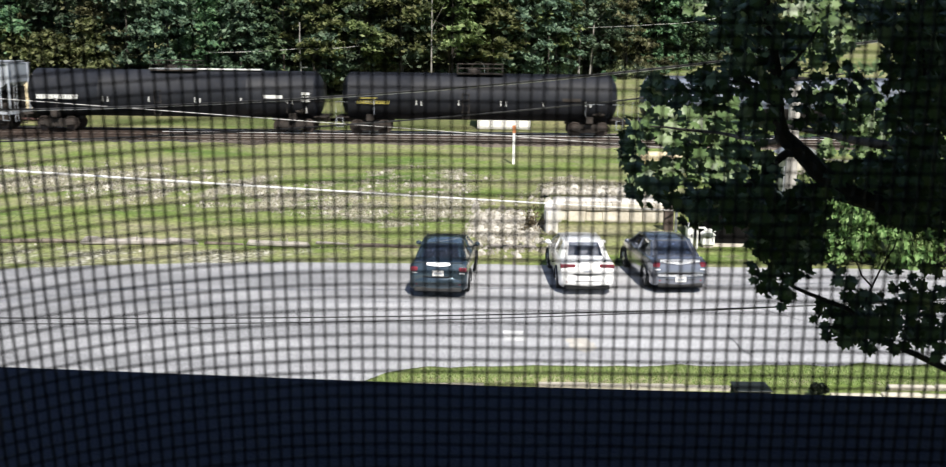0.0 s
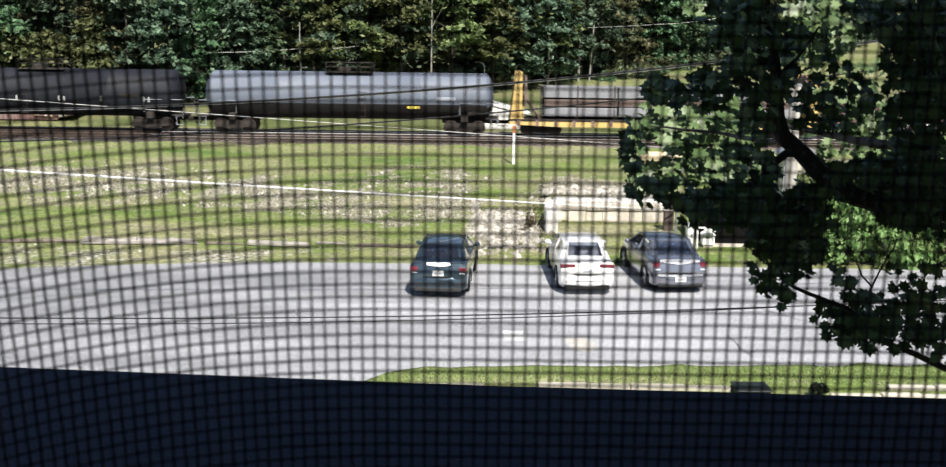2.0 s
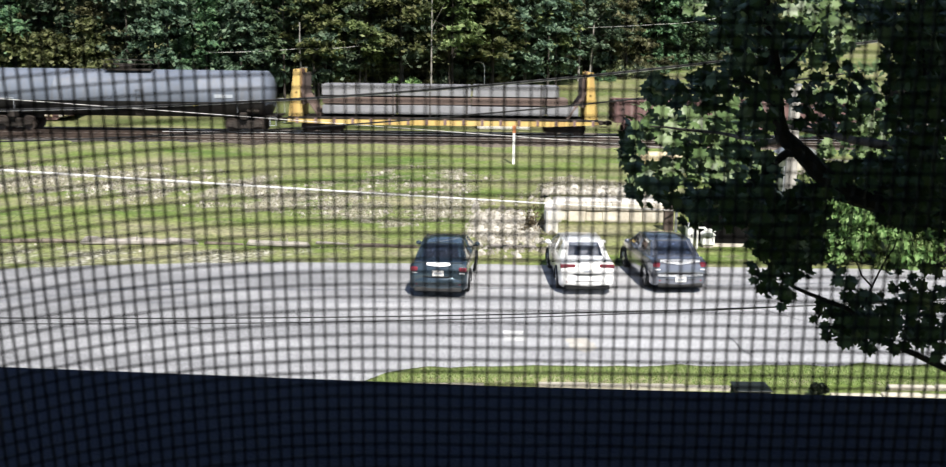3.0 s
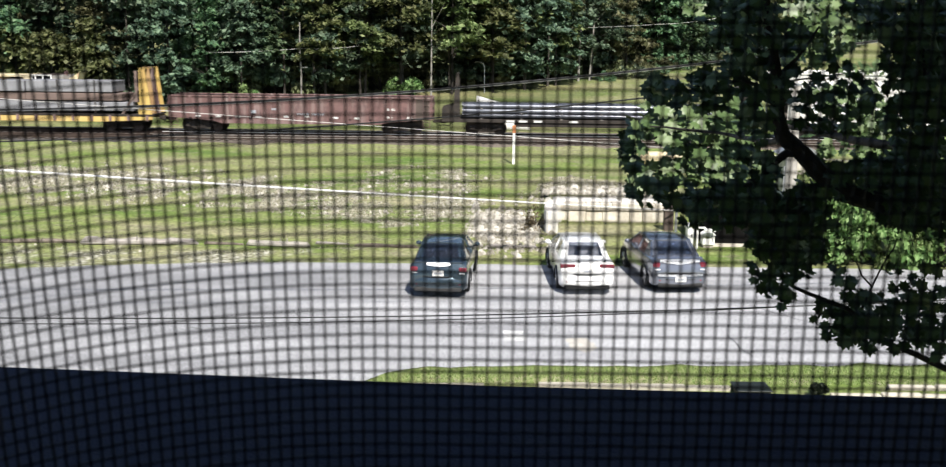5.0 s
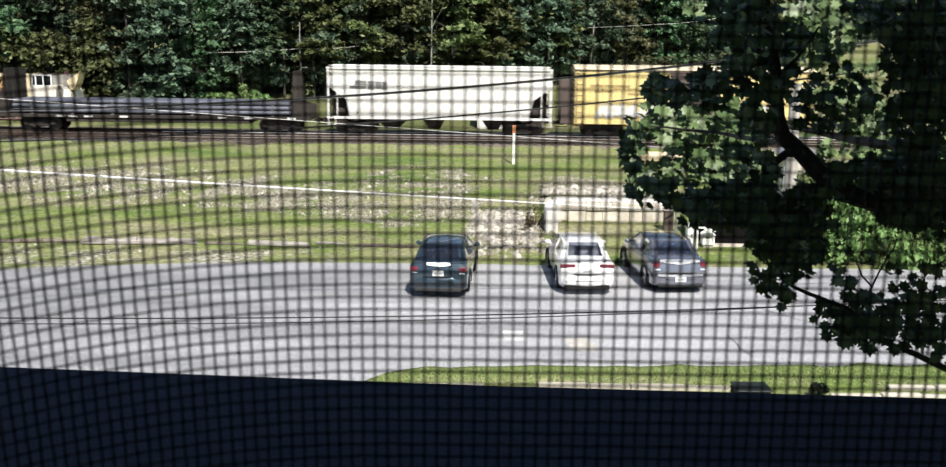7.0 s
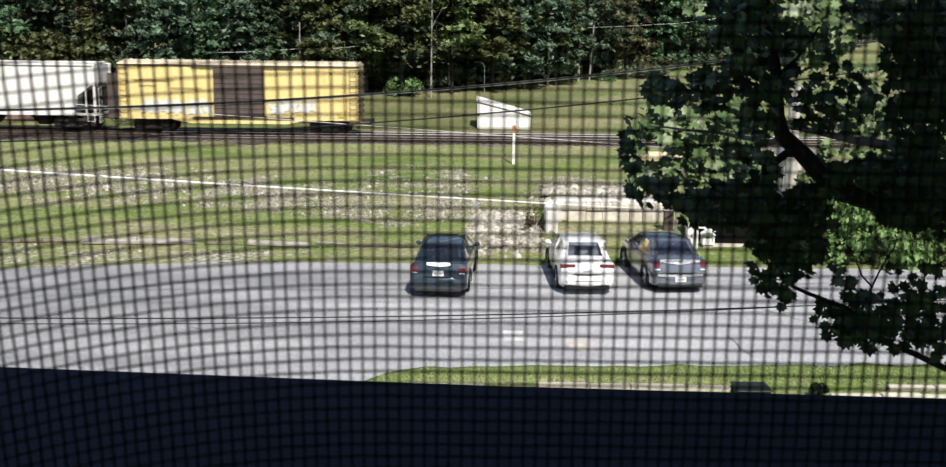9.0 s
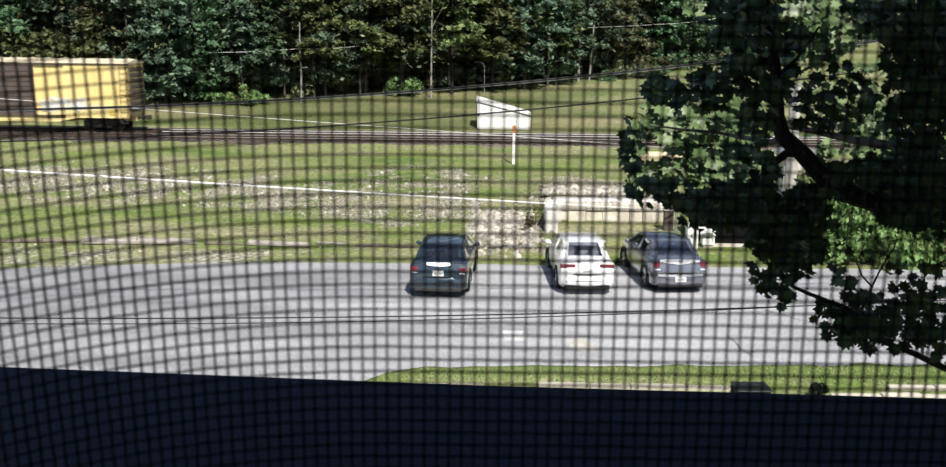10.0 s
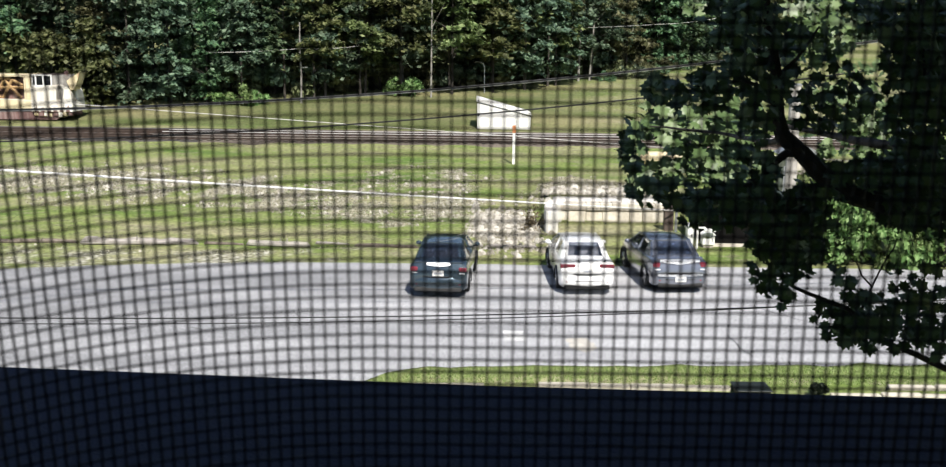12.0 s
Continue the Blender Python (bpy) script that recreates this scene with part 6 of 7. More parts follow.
def build_stones():
    rnd = random.Random(77)
    verts, faces = [], []
    base = [(1, 0, -0.3), (0.2, 0.9, -0.25), (-0.9, 0.4, -0.3), (-0.5, -0.8, -0.3), (0.6, -0.7, -0.3), (0.5, 0.2, 0.6), (-0.3, 0.3, 0.7), (0.0, -0.5, 0.55)]
    tri = [(0, 1, 5), (1, 6, 5), (1, 2, 6), (2, 3, 6), (3, 7, 6), (3, 4, 7), (4, 0, 5), (4, 5, 7), (5, 6, 7)]
    made = 0
    while made < 3200:
        p = bare_spot(rnd)
        if p is None:
            continue
        x, y = p
        made += 1
        if made % 16 == 0:
            x = rnd.uniform(-0.5, 6.5)
            y = 22.9 + 0.05 * x + rnd.gauss(0, 0.12)
        if made % 4 == 0:
            x, y = 1.25 + rnd.gauss(0, 0.75), 39.6 + rnd.gauss(0, 1.7)
        elif made % 7 == 0:
            x, y = rnd.uniform(3.2, 7.6), 44.0 + abs(rnd.gauss(0, 1.2))
        s = rnd.uniform(0.03, 0.1) * (0.6 if y < 30 else 1.9 if 0 < x < 8 and 35 < y < 46 else 1) * (1.6 if rnd.random() < 0.1 else 1)
        a = rnd.uniform(0, 6.28)
        z = height(x, y) + 0.1 * s
        i = len(verts)
        for q in base:
            u, v, w = q[0] * s * rnd.uniform(0.8, 1.2), q[1] * s * rnd.uniform(0.8, 1.2), q[2] * s
            verts.append((x + u * math.cos(a) - v * math.sin(a), y + u * math.sin(a) + v * math.cos(a), z + w))
        faces += [tuple(i + k for k in f) for f in tri]
    ob = new("loose_stones", raw("loose_stones", verts, faces, m_stone))
    tagged(ob, "pale loose stones strewn over the bank", "stones", kind="stuff")


build_kerbs()
build_logs()
build_marker_post()
build_wedge()
build_digger()
build_shed()
build_cabinet()
build_rust_drum()
build_far_hut()
build_lot_marks()


# ---- cables ----
def cable(y, a, b, c, half, r, material, label):
    """An overhead cable along x at distance y, hanging as z = a x^2 + b x + c."""
    bm = bmesh.new()
    n = 48
    tube(bm, [(x, y, a * x * x + b * x + c) for x in (half * (2 * i / n - 1) for i in range(n + 1))], r, 6)
    single("overhead_cable", bm, material, pose(0, 0, 0), label, "cable", group="overhead cables", smooth=True)


cable(25, 0.002867, 0.0956, 6.489, 16, 0.026, m_cable, "black overhead cable across the view")
cable(25.06, 0.002867, 0.0956, 6.455, 16, 0.012, m_cablelight, "thin pale messenger wire under the black cable")
cable(24, 0.002644, 0.0991, 5.855, 15, 0.02, m_cable, "thin black overhead cable across the view")
cable(30, 0.0, -0.0611, 4.88, 19, 0.011, m_cablelight, "pale bare cable slanting over the rails")
bm = bmesh.new()
tube(bm, [Vector((-13.61, 24, 4.5)).lerp(Vector((8.14, 39.6, 1.05)), i / 30) - Vector((0, 0, 0.03 * 4 * i / 30 * (1 - i / 30))) for i in range(31)], 0.028, 6)
single("overhead_cable", bm, m_cablewhite, pose(0, 0, 0), "pale service cable running down to the pole", "cable", group="overhead cables", smooth=True)
cable(12, 0.00226, 0.0321, 4.203, 8, 0.009, m_cable, "black service cable over the lot")
cable(12, 0.003016, 0.0407, 4.155, 8, 0.007, m_cable, "thin black service cable over the lot")
bm = bmesh.new()
far_run = [Vector(p) for p in ((-21.8, 81.6, 6.62), (-14.35, 83.4, 7.0), (-9.95, 84.8, 7.22), (-4.0, 92.0, 7.75), (6.0, 97.0, 9.1), (15.9, 89.5, 9.42), (20.6, 88.5, 9.93), (27.0, 104.0, 11.6))]
tube(bm, [far_run[k].lerp(far_run[k + 1], i / 8) - Vector((0, 0, 0.1 * 4 * i / 8 * (1 - i / 8))) for k in range(len(far_run) - 1) for i in range(8)] + [far_run[-1]], 0.022, 6)
single("far_cable", bm, m_cablelight, pose(0, 0, 0), "pale far cable slung from tree to tree along the wood", "cable", smooth=True)


# ---- trees ----
def leaf_cards(rnd, centres, per, size, spread):
    verts, faces = [], []
    for c, r in centres:
        for _ in range(per):
            d = Vector((rnd.gauss(0, 1), rnd.gauss(0, 1), rnd.gauss(0, 1))).normalized() * r * rnd.uniform(0.5, 1.05)
            d.z *= 0.7
            p = c + d
            n = (d.normalized() + Vector((rnd.uniform(-1, 1), rnd.uniform(-1, 1), rnd.uniform(-0.3, 1.2))) * spread).normalized()
            a = n.orthogonal().normalized()
            b = n.cross(a)
            th = rnd.uniform(0, 6.28)
            a, b = a * math.cos(th) + b * math.sin(th), b * math.cos(th) - a * math.sin(th)
            s = size * rnd.uniform(0.6, 1.3)
            i = len(verts)
            verts += [p - a * s * 0.5, p + b * s * 0.32, p + a * s * 0.55, p - b * s * 0.34 + n * s * 0.12]
            faces.append((i, i + 1, i + 2, i + 3))
    return verts, faces


def bough_cards(rnd, boughs, per, size):
    """Flat drooping boughs of small leaves, dense on top, with shade under each."""
    verts, faces = [], []
    for c, r, out in boughs:
        side = Vector((-out.y, out.x, 0))
        for _ in range(per):
            a, b = rnd.gauss(0, 0.5), rnd.gauss(0, 0.42)
            p = c + out * a * r + side * b * r + Vector((0, 0, rnd.gauss(0, 0.13) * r - 0.3 * (a * a + b * b) * r))
            n = (Vector((rnd.gauss(0, 0.55), rnd.gauss(0, 0.55), 1)) + out * 0.45).normalized()
            u = n.orthogonal().normalized()
            w = n.cross(u)
            th = rnd.uniform(0, 6.28)
            u, w = u * math.cos(th) + w * math.sin(th), w * math.cos(th) - u * math.sin(th)
            s = size * rnd.uniform(0.55, 1.35)
            i = len(verts)
            verts += [p - u * s * 0.5, p + w * s * 0.34, p + u * s * 0.55, p - w * s * 0.36 - n * s * 0.15]
            faces.append((i, i + 1, i + 2, i + 3))
    return verts, faces


def forest_tree(seed, h, leaf, bark, low=0.12, spread=3.0):
    """Tapered trunk with limbs; a crown of many leafy boughs in tiers, with gaps between them."""
    rnd = random.Random(seed)
    t = thing("forest_tree", pose(0, 200, 10), "broad-leaved tree at the edge of the dense wood", "tree", group="trees of the wood")
    bm = bmesh.new()
    lean = rnd.uniform(-0.5, 0.5)
    tube(bm, [(0, 0, -0.5), (lean * 0.3, 0, h * 0.35), (lean, 0.1, h * 0.95)], 0.13, 7, 0.04)
    boughs = []
    for i in range(54):
        z = h * (low + (0.98 - low) * (i + rnd.random()) / 54)
        k = max(0.25, 1 - abs(z / h - 0.45) * 1.3)
        a = rnd.uniform(0, 6.28)
        d = (rnd.random() ** 0.55) * spread * k
        out = Vector((math.cos(a), math.sin(a), 0))
        tip = out * d + Vector((lean * z / h, 0, z))
        if i % 3 == 0:
            tube(bm, [(lean * z / h, 0, max(0.5, z - d * 0.6)), tip], 0.045, 5, 0.015, cap=False)
        boughs.append((tip, rnd.uniform(0.55, 1.15), out))
    part("trunk", bm, bark, t)
    v, f = bough_cards(rnd, boughs, 66, 0.42)
    piece("crown", raw("crown", v, f, leaf), t)
    return t


def wood_bush(seed, leaf, per=60, size=0.24):
    rnd = random.Random(seed)
    t = thing("bush", pose(0, 200, 10), "low leafy bush at the foot of the wood", "bush", group="bushes at the wood edge")
    bm = bmesh.new()
    centres = []
    for i in range(14):
        a = rnd.uniform(0, 6.28)
        d = rnd.uniform(0.1, 1.2)
        tip = Vector((math.cos(a) * d * 1.3, math.sin(a) * d, rnd.uniform(0.2, 1.5) * (1.3 - d * 0.6)))
        tube(bm, [(0, 0, -0.1), tip], 0.03, 5, 0.012, cap=False)
        centres.append((tip, rnd.uniform(0.3, 0.6)))
    part("stems", bm, m_bark_far, t)
    v, f = leaf_cards(rnd, centres, per, size, 0.7)
    piece("leaves", raw("leaves", v, f, leaf), t)
    return t


def front_line(x):
    """Distance of the wood's edge."""
    if x < -20:
        return 82.5
    if x < 2:
        return 82.5 + 0.36 * (x + 20)
    return 90.4 + (x - 2) * 0.75


def scatter_copies(kinds, spots, rnd, lo, hi):
    used = set()
    for x, y in spots:
        k = rnd.randrange(len(kinds))
        m = pose(x, y, height(x, y) - 0.05, 0, 0, rnd.uniform(0, 360))
        s = rnd.uniform(lo, hi)
        if k not in used:
            used.add(k)
            ob = kinds[k]
            ob.matrix_basis = m
        else:
            ob = copy_thing(kinds[k], m)
        ob.scale = (s, s, s * rnd.uniform(0.9, 1.1))
    for k, ob in enumerate(kinds):
        if k not in used:
            for c in ob.children_recursive:
                bpy.data.objects.remove(c)
            bpy.data.objects.remove(ob)


def build_forest():
    rnd = random.Random(11)
    tall = [forest_tree(100 + i, 11.0 + (i % 3) * 2.0, m_wood_leaf[(0, 1, 2, 0, 0, 2)[i]], m_bark_far, (0.26, 0.14, 0.3, 0.2, 0.1, 0.26)[i], 2.7 + 0.25 * (i % 3)) for i in range(6)]
    full = [forest_tree(120 + i, 9.5 + i, m_wood_leaf[(0, 2, 1)[i]], m_bark_far, 0.06) for i in range(3)]
    spots, skirts = [], []
    for row in range(4):
        x = -62 + rnd.uniform(0, 2)
        while x < 66:
            y = front_line(x) + 1.0 + row * 4.0 + rnd.uniform(-1.2, 1.2)
            (skirts if row == 0 and (x < -21 or x > 14) else spots).append((x, y))
            x += rnd.uniform(2.6, 4.0)
    scatter_copies(tall, spots, rnd, 0.85, 1.25)
    scatter_copies(full, skirts, rnd, 0.8, 1.15)
    bright = [forest_tree(140 + i, 6.5 + i, m_olive, m_bark_far, 0.05, 2.4) for i in range(2)]
    scatter_copies(bright, [(-36.6, 80.6), (-33.6, 80.2), (-30.6, 81.2)], rnd, 0.85, 1.05)
    mellow = [forest_tree(160 + i, 12.0 + i, m_olive, m_bark_far, 0.3, 2.9) for i in range(2)]
    scatter_copies(mellow, [(-13.6, 85.4), (-9.8, 86.4), (-6.4, 87.2), (-2.0, 88.6), (1.6, 90.4), (6.8, 94.5)], rnd, 0.9, 1.1)
    bushes = [wood_bush(300 + i, m_wood_leaf[(0, 2, 0, 1)[i]]) for i in range(4)]
    spots = []
    x = -60
    while x < 60:
        if x < -22 or x > 9:
            spots.append((x, front_line(x) + (1.0 if x < -12 else -0.6) + rnd.uniform(-0.7, 1.0)))
        x += rnd.uniform(0.9, 2.4) if x < -22 or x > 9 else rnd.uniform(2.5, 5.0)
    scatter_copies(bushes, spots, rnd, 0.6, 1.2)
    # dense undergrowth deep in the shade of the wood
    shade = [wood_bush(320 + i, m_wood_leaf[(0, 1)[i]], 90, 0.3) for i in range(2)]
    spots = [(-30 + k * 1.05 + rnd.uniform(-0.5, 0.5), front_line(-30 + k * 1.05) + (4.2, 7.0, 9.5)[k % 3] + rnd.uniform(-0.8, 0.8)) for k in range(66)]
    scatter_copies(shade, spots, rnd, 1.3, 2.2)
    # a brighter bush clump and slim pale stems that stand out from the wood
    for i, (x, y, s) in enumerate(((-20.6, 82.0, 0.75), (-19.3, 82.2, 0.95), (-18.2, 82.6, 0.8), (-5.6, 87.2, 1.1), (-6.9, 86.9, 0.8))):
        b = wood_bush(340 + i, m_bush)
        b.matrix_basis = pose(x, y, height(x, y))
        b.scale = (s, s, s)
    for i, (x, y, hgt, r, dx) in enumerate(((-3.75, 86.6, 13, 0.09, 0.1), (9.9, 97.0, 12, 0.12, 0.3), (11.0, 97.5, 12, 0.1, 0.9), (7.0, 96, 11, 0.09, -0.4))):
        t = thing("slender_tree", pose(x, y, height(x, y)), "slender pale-barked tree at the wood edge", "tree", group="pale trees at the wood edge")
        bm = bmesh.new()
        tube(bm, [(0, 0, -0.3), (dx * 0.3, 0, hgt * 0.4), (dx, 0, hgt)], r, 8, r * 0.4)
        tube(bm, [(dx * 0.4, 0, hgt * 0.45), (dx + 1.0, -0.3, hgt * 0.6)], r * 0.4, 6, r * 0.15)
        part("trunk", bm, m_bark_pale, t)
        sr = random.Random(500 + i)
        v, f = leaf_cards(sr, [(Vector((dx + sr.uniform(-1.2, 1.2), sr.uniform(-1, 1), hgt * sr.uniform(0.55, 1.0))), 0.7) for _ in range(9)], 50, 0.3, 0.7)
        piece("crown", raw("crown", v, f, m_wood_leaf[1]), t)


def build_far_pole():
    x, y = -14.37, 83.5
    p = thing("utility_pole", pose(x, y, height(x, y)), "slim grey utility pole with a small bracket", "utility pole")
    bm = bmesh.new()
    tube(bm, [(0, 0, -0.3), (0.05, 0, 2.5), (-0.04, 0, 4.5), (0.0, 0, 6.6)], 0.085, 8, 0.06)
    part("pole", bm, m_bark_pale, p)
    bm = bmesh.new()
    tube(bm, [(0, -0.1, 2.9), (0.6, -0.15, 2.95)], 0.05, 6)
    part("bracket", bm, m_galv, p)


def build_near_pole():
    """Pale weathered pole on the verge, seen through the maple."""
    p = thing("utility_pole", pose(11.5, 36.2, 0.1), "pale weathered wooden pole on the grass verge", "utility pole")
    bm = bmesh.new()
    tube(bm, [(0, 0, -0.3), (0.03, 0, 2.5), (0, 0, 6.1)], 0.23, 12, 0.2)
    part("pole", bm, m_log_pale, p, smooth=True)
    bm = bmesh.new()
    tube(bm, [(0, 0, 6.1), (0, 0, 6.16)], 0.23, 12)
    part("cap", bm, m_galv, p)
    bm = bmesh.new()
    tube(bm, [(-0.24, -0.05, 0.0), (-0.225, -0.05, 3.2)], 0.03, 6)
    part("conduit", bm, m_galv, p)


def build_lamp_stub():
    x, y = 0.85, 90.0
    p = thing("curved_lamp_post", pose(x, y, height(x, y) - 0.35), "thin grey post with a curved top", "lamp post")
    bm = bmesh.new()
    tube(bm, [(0, 0, -0.2), (0, 0, 2.5), (-0.1, 0, 2.9), (-0.5, 0, 3.1), (-0.9, 0, 3.05)], 0.045, 7)
    part("post", bm, m_galv, p)


build_forest()
build_lawn_things()
build_hedge()
build_far_pole()
build_near_pole()
build_lamp_stub()


def maple_leaf(size):
    pts = [(0, -0.42), (0.11, -0.24), (0.38, -0.3), (0.35, -0.09), (0.55, 0.09), (0.34, 0.15), (0.3, 0.34), (0.14, 0.29), (0, 0.56)]
    out = pts + [(-x, y) for x, y in pts[-2:0:-1]]
    return [(x * size, y * size) for x, y in out]


def build_maple():
    """The maple beside the house: trunk outside the view, limbs reaching across, crown of separate lobed leaves."""
    rnd = random.Random(21)
    t = thing("maple_tree", pose(0, 0, 0), "broad maple tree with dark shaded leaves beside the house", "tree")
    tx, ty = 3.5, 5.2
    bm = bmesh.new()
    tube(bm, [(tx, ty, -0.1), (tx - 0.05, ty, 3.0), (tx, ty, 7.0), (tx + 0.2, ty, 12.0)], 0.28, 12, 0.1)

    def limb(pts, r0, r1):
        pts = [Vector(p) for p in pts]
        fine = []
        for a, b in zip(pts, pts[1:]):
            for k in range(4):
                p = a.lerp(b, k / 4)
                fine.append(p + 0.014 * noise.noise_vector(p * 6))
        fine.append(pts[-1])
        tube(bm, fine, r0, 8, r1)
    limb([(tx, ty, 6.5), (2.6, 4.75, 6.74), (2.22, 4.6, 6.76), (1.96, 4.6, 6.77), (1.72, 4.6, 6.85), (1.56, 4.6, 6.99), (1.48, 4.6, 7.05)], 0.062, 0.038)
    limb([(1.49, 4.6, 7.04), (1.42, 4.6, 7.1), (1.39, 4.6, 7.19), (1.38, 4.6, 7.28), (1.36, 4.6, 7.42), (1.33, 4.6, 7.57), (1.27, 4.6, 7.82), (1.1, 4.7, 8.5)], 0.04, 0.014)
    limb([(1.5, 4.6, 7.03), (1.44, 4.6, 7.02), (1.38, 4.6, 6.98), (1.33, 4.6, 6.92), (1.23, 4.6, 6.84), (1.02, 4.6, 6.8)], 0.024, 0.006)
    limb([(tx, ty, 5.2), (2.49, 4.6, 5.91), (2.25, 4.6, 6.01), (1.98, 4.6, 6.13), (1.77, 4.6, 6.3), (1.6, 4.6, 6.36), (1.46, 4.6, 6.42)], 0.02, 0.007)
    limb([(1.84, 4.6, 6.3), (1.87, 4.6, 6.39), (1.93, 4.6, 6.5), (1.98, 4.6, 6.61)], 0.006, 0.003)
    limb([(1.88, 4.6, 6.4), (1.83, 4.6, 6.45), (1.8, 4.6, 6.52)], 0.005, 0.003)
    limb([(1.46, 4.6, 7.08), (1.5, 5.2, 7.02), (1.53, 6.2, 6.98), (1.3, 7.4, 6.92)], 0.018, 0.006)
    limb([(1.38, 4.6, 7.3), (1.22, 4.6, 7.36), (1.0, 4.6, 7.32)], 0.011, 0.004)
    limb([(1.37, 4.6, 7.36), (1.46, 4.6, 7.46), (1.58, 4.7, 7.6)], 0.012, 0.004)
    limb([(tx, ty, 6.4), (2.4, 4.7, 7.0), (2.06, 4.6, 7.35), (1.9, 4.6, 8.2)], 0.035, 0.01)
    limb([(2.4, 4.7, 7.0), (2.15, 5.6, 7.0), (2.1, 6.9, 6.98), (2.0, 7.8, 7.0)], 0.03, 0.008)
    limb([(tx, ty, 7.4), (2.4, 5.0, 8.3), (1.4, 5.2, 8.9)], 0.05, 0.012)
    limb([(tx, ty, 8.0), (3.0, 6.6, 8.6), (2.2, 7.7, 8.7)], 0.05, 0.012)
    part("trunk", bm, m_bark, t, smooth=True)
    verts, faces = [], []

    def spray(x, y, z, rx, rz, n, big=False):
        """Leaves hanging in a loose cluster."""
        far = y > 6
        deep = 0.5 if big else 0.35 if far else 0.28
        for _ in range(n):
            while True:
                a, b, d = rnd.uniform(-1, 1), rnd.uniform(-1, 1), rnd.uniform(-1, 1)
                if a * a + b * b + d * d < 1:
                    break
            p = Vector((x + a * rx * 1.1, y + d * deep, z + b * rz * 1.1))
            nrm = Vector((rnd.gauss(0.1, 0.45), rnd.gauss(-0.6, 0.35), rnd.gauss(0.7, 0.35))).normalized()
            down = Vector((rnd.gauss(0, 0.5), rnd.gauss(-0.2, 0.3), -1))
            v = (down - nrm * down.dot(nrm)).normalized()
            u = v.cross(nrm)
            size = rnd.uniform(0.12, 0.18) if big else rnd.uniform(0.1, 0.17) if far else rnd.uniform(0.05, 0.095)
            i = len(verts)
            out = maple_leaf(size)
            fold = rnd.uniform(0.05, 0.45)
            curl = rnd.uniform(-0.25, 0.35)
            verts.extend([p + u * q + v * w - nrm * (abs(q) * fold + w * w / size * curl) for q, w in out])
            faces.append(tuple(range(i, i + len(out))))

    # the shaded side towards the house
    spray(2.07, 4.6, 7.26, 0.08, 0.17, 56)
    spray(2.06, 4.6, 7.04, 0.08, 0.11, 36)
    spray(1.99, 4.6, 6.97, 0.07, 0.04, 18)
    spray(1.31, 4.6, 7.27, 0.07, 0.08, 22)
    spray(1.53, 4.6, 7.28, 0.06, 0.06, 12)
    spray(1.68, 4.6, 7.25, 0.03, 0.04, 5)
    spray(1.21, 4.6, 7.44, 0.06, 0.05, 14)
    spray(1.98, 4.6, 7.52, 0.11, 0.11, 60)
    spray(1.76, 4.6, 7.69, 0.08, 0.04, 14)
    spray(2.11, 4.6, 7.32, 0.06, 0.17, 60)
    spray(1.92, 4.6, 7.56, 0.08, 0.07, 28)
    spray(2.02, 4.6, 7.67, 0.09, 0.07, 40)
    spray(1.22, 4.6, 7.58, 0.13, 0.13, 70)
    spray(1.13, 4.6, 7.67, 0.06, 0.05, 14)
    spray(1.06, 4.6, 7.60, 0.04, 0.06, 7)
    spray(1.31, 4.6, 7.34, 0.08, 0.08, 22)
    spray(1.25, 4.6, 7.67, 0.11, 0.06, 30)
    spray(1.36, 4.6, 7.47, 0.07, 0.11, 30)
    spray(0.94, 4.6, 7.30, 0.17, 0.06, 44)
    spray(0.81, 4.6, 7.33, 0.05, 0.04, 8)
    spray(1.09, 4.6, 7.31, 0.11, 0.08, 36)
    spray(1.21, 4.6, 7.38, 0.08, 0.08, 28)
    spray(1.02, 4.6, 7.37, 0.05, 0.03, 6)
    spray(0.88, 4.6, 7.36, 0.03, 0.02, 4)
    spray(1.29, 4.6, 7.10, 0.06, 0.12, 26)
    spray(1.33, 4.6, 6.96, 0.05, 0.08, 18)
    spray(1.28, 4.6, 7.20, 0.04, 0.04, 7)
    spray(0.71, 4.6, 7.07, 0.03, 0.06, 4)
    spray(0.72, 4.6, 6.99, 0.04, 0.04, 8)
    spray(0.84, 4.6, 6.84, 0.13, 0.05, 34)
    spray(0.94, 4.6, 6.84, 0.08, 0.04, 14)
    spray(1.03, 4.6, 6.76, 0.07, 0.07, 26)
    spray(1.14, 4.6, 6.78, 0.14, 0.10, 72)
    spray(1.26, 4.6, 6.80, 0.13, 0.11, 76)
    spray(1.06, 4.6, 6.86, 0.07, 0.03, 6)
    spray(1.40, 4.6, 6.75, 0.14, 0.11, 90)
    spray(1.55, 4.6, 6.76, 0.09, 0.08, 60)
    spray(1.59, 4.6, 6.86, 0.07, 0.03, 26)
    spray(1.98, 4.6, 6.74, 0.07, 0.04, 28)
    spray(1.46, 4.6, 6.63, 0.14, 0.13, 100)
    spray(1.35, 4.6, 6.61, 0.06, 0.06, 11)
    spray(1.51, 4.6, 6.57, 0.11, 0.09, 50)
    spray(1.55, 4.6, 6.66, 0.07, 0.09, 34)
    spray(1.42, 4.6, 6.45, 0.07, 0.07, 26)
    spray(1.42, 4.6, 6.38, 0.05, 0.05, 14)
    spray(1.51, 4.6, 6.51, 0.07, 0.05, 16)
    spray(1.69, 4.6, 6.93, 0.11, 0.05, 34)
    spray(1.87, 4.6, 6.95, 0.12, 0.04, 28)
    spray(1.75, 4.6, 6.95, 0.11, 0.03, 18)
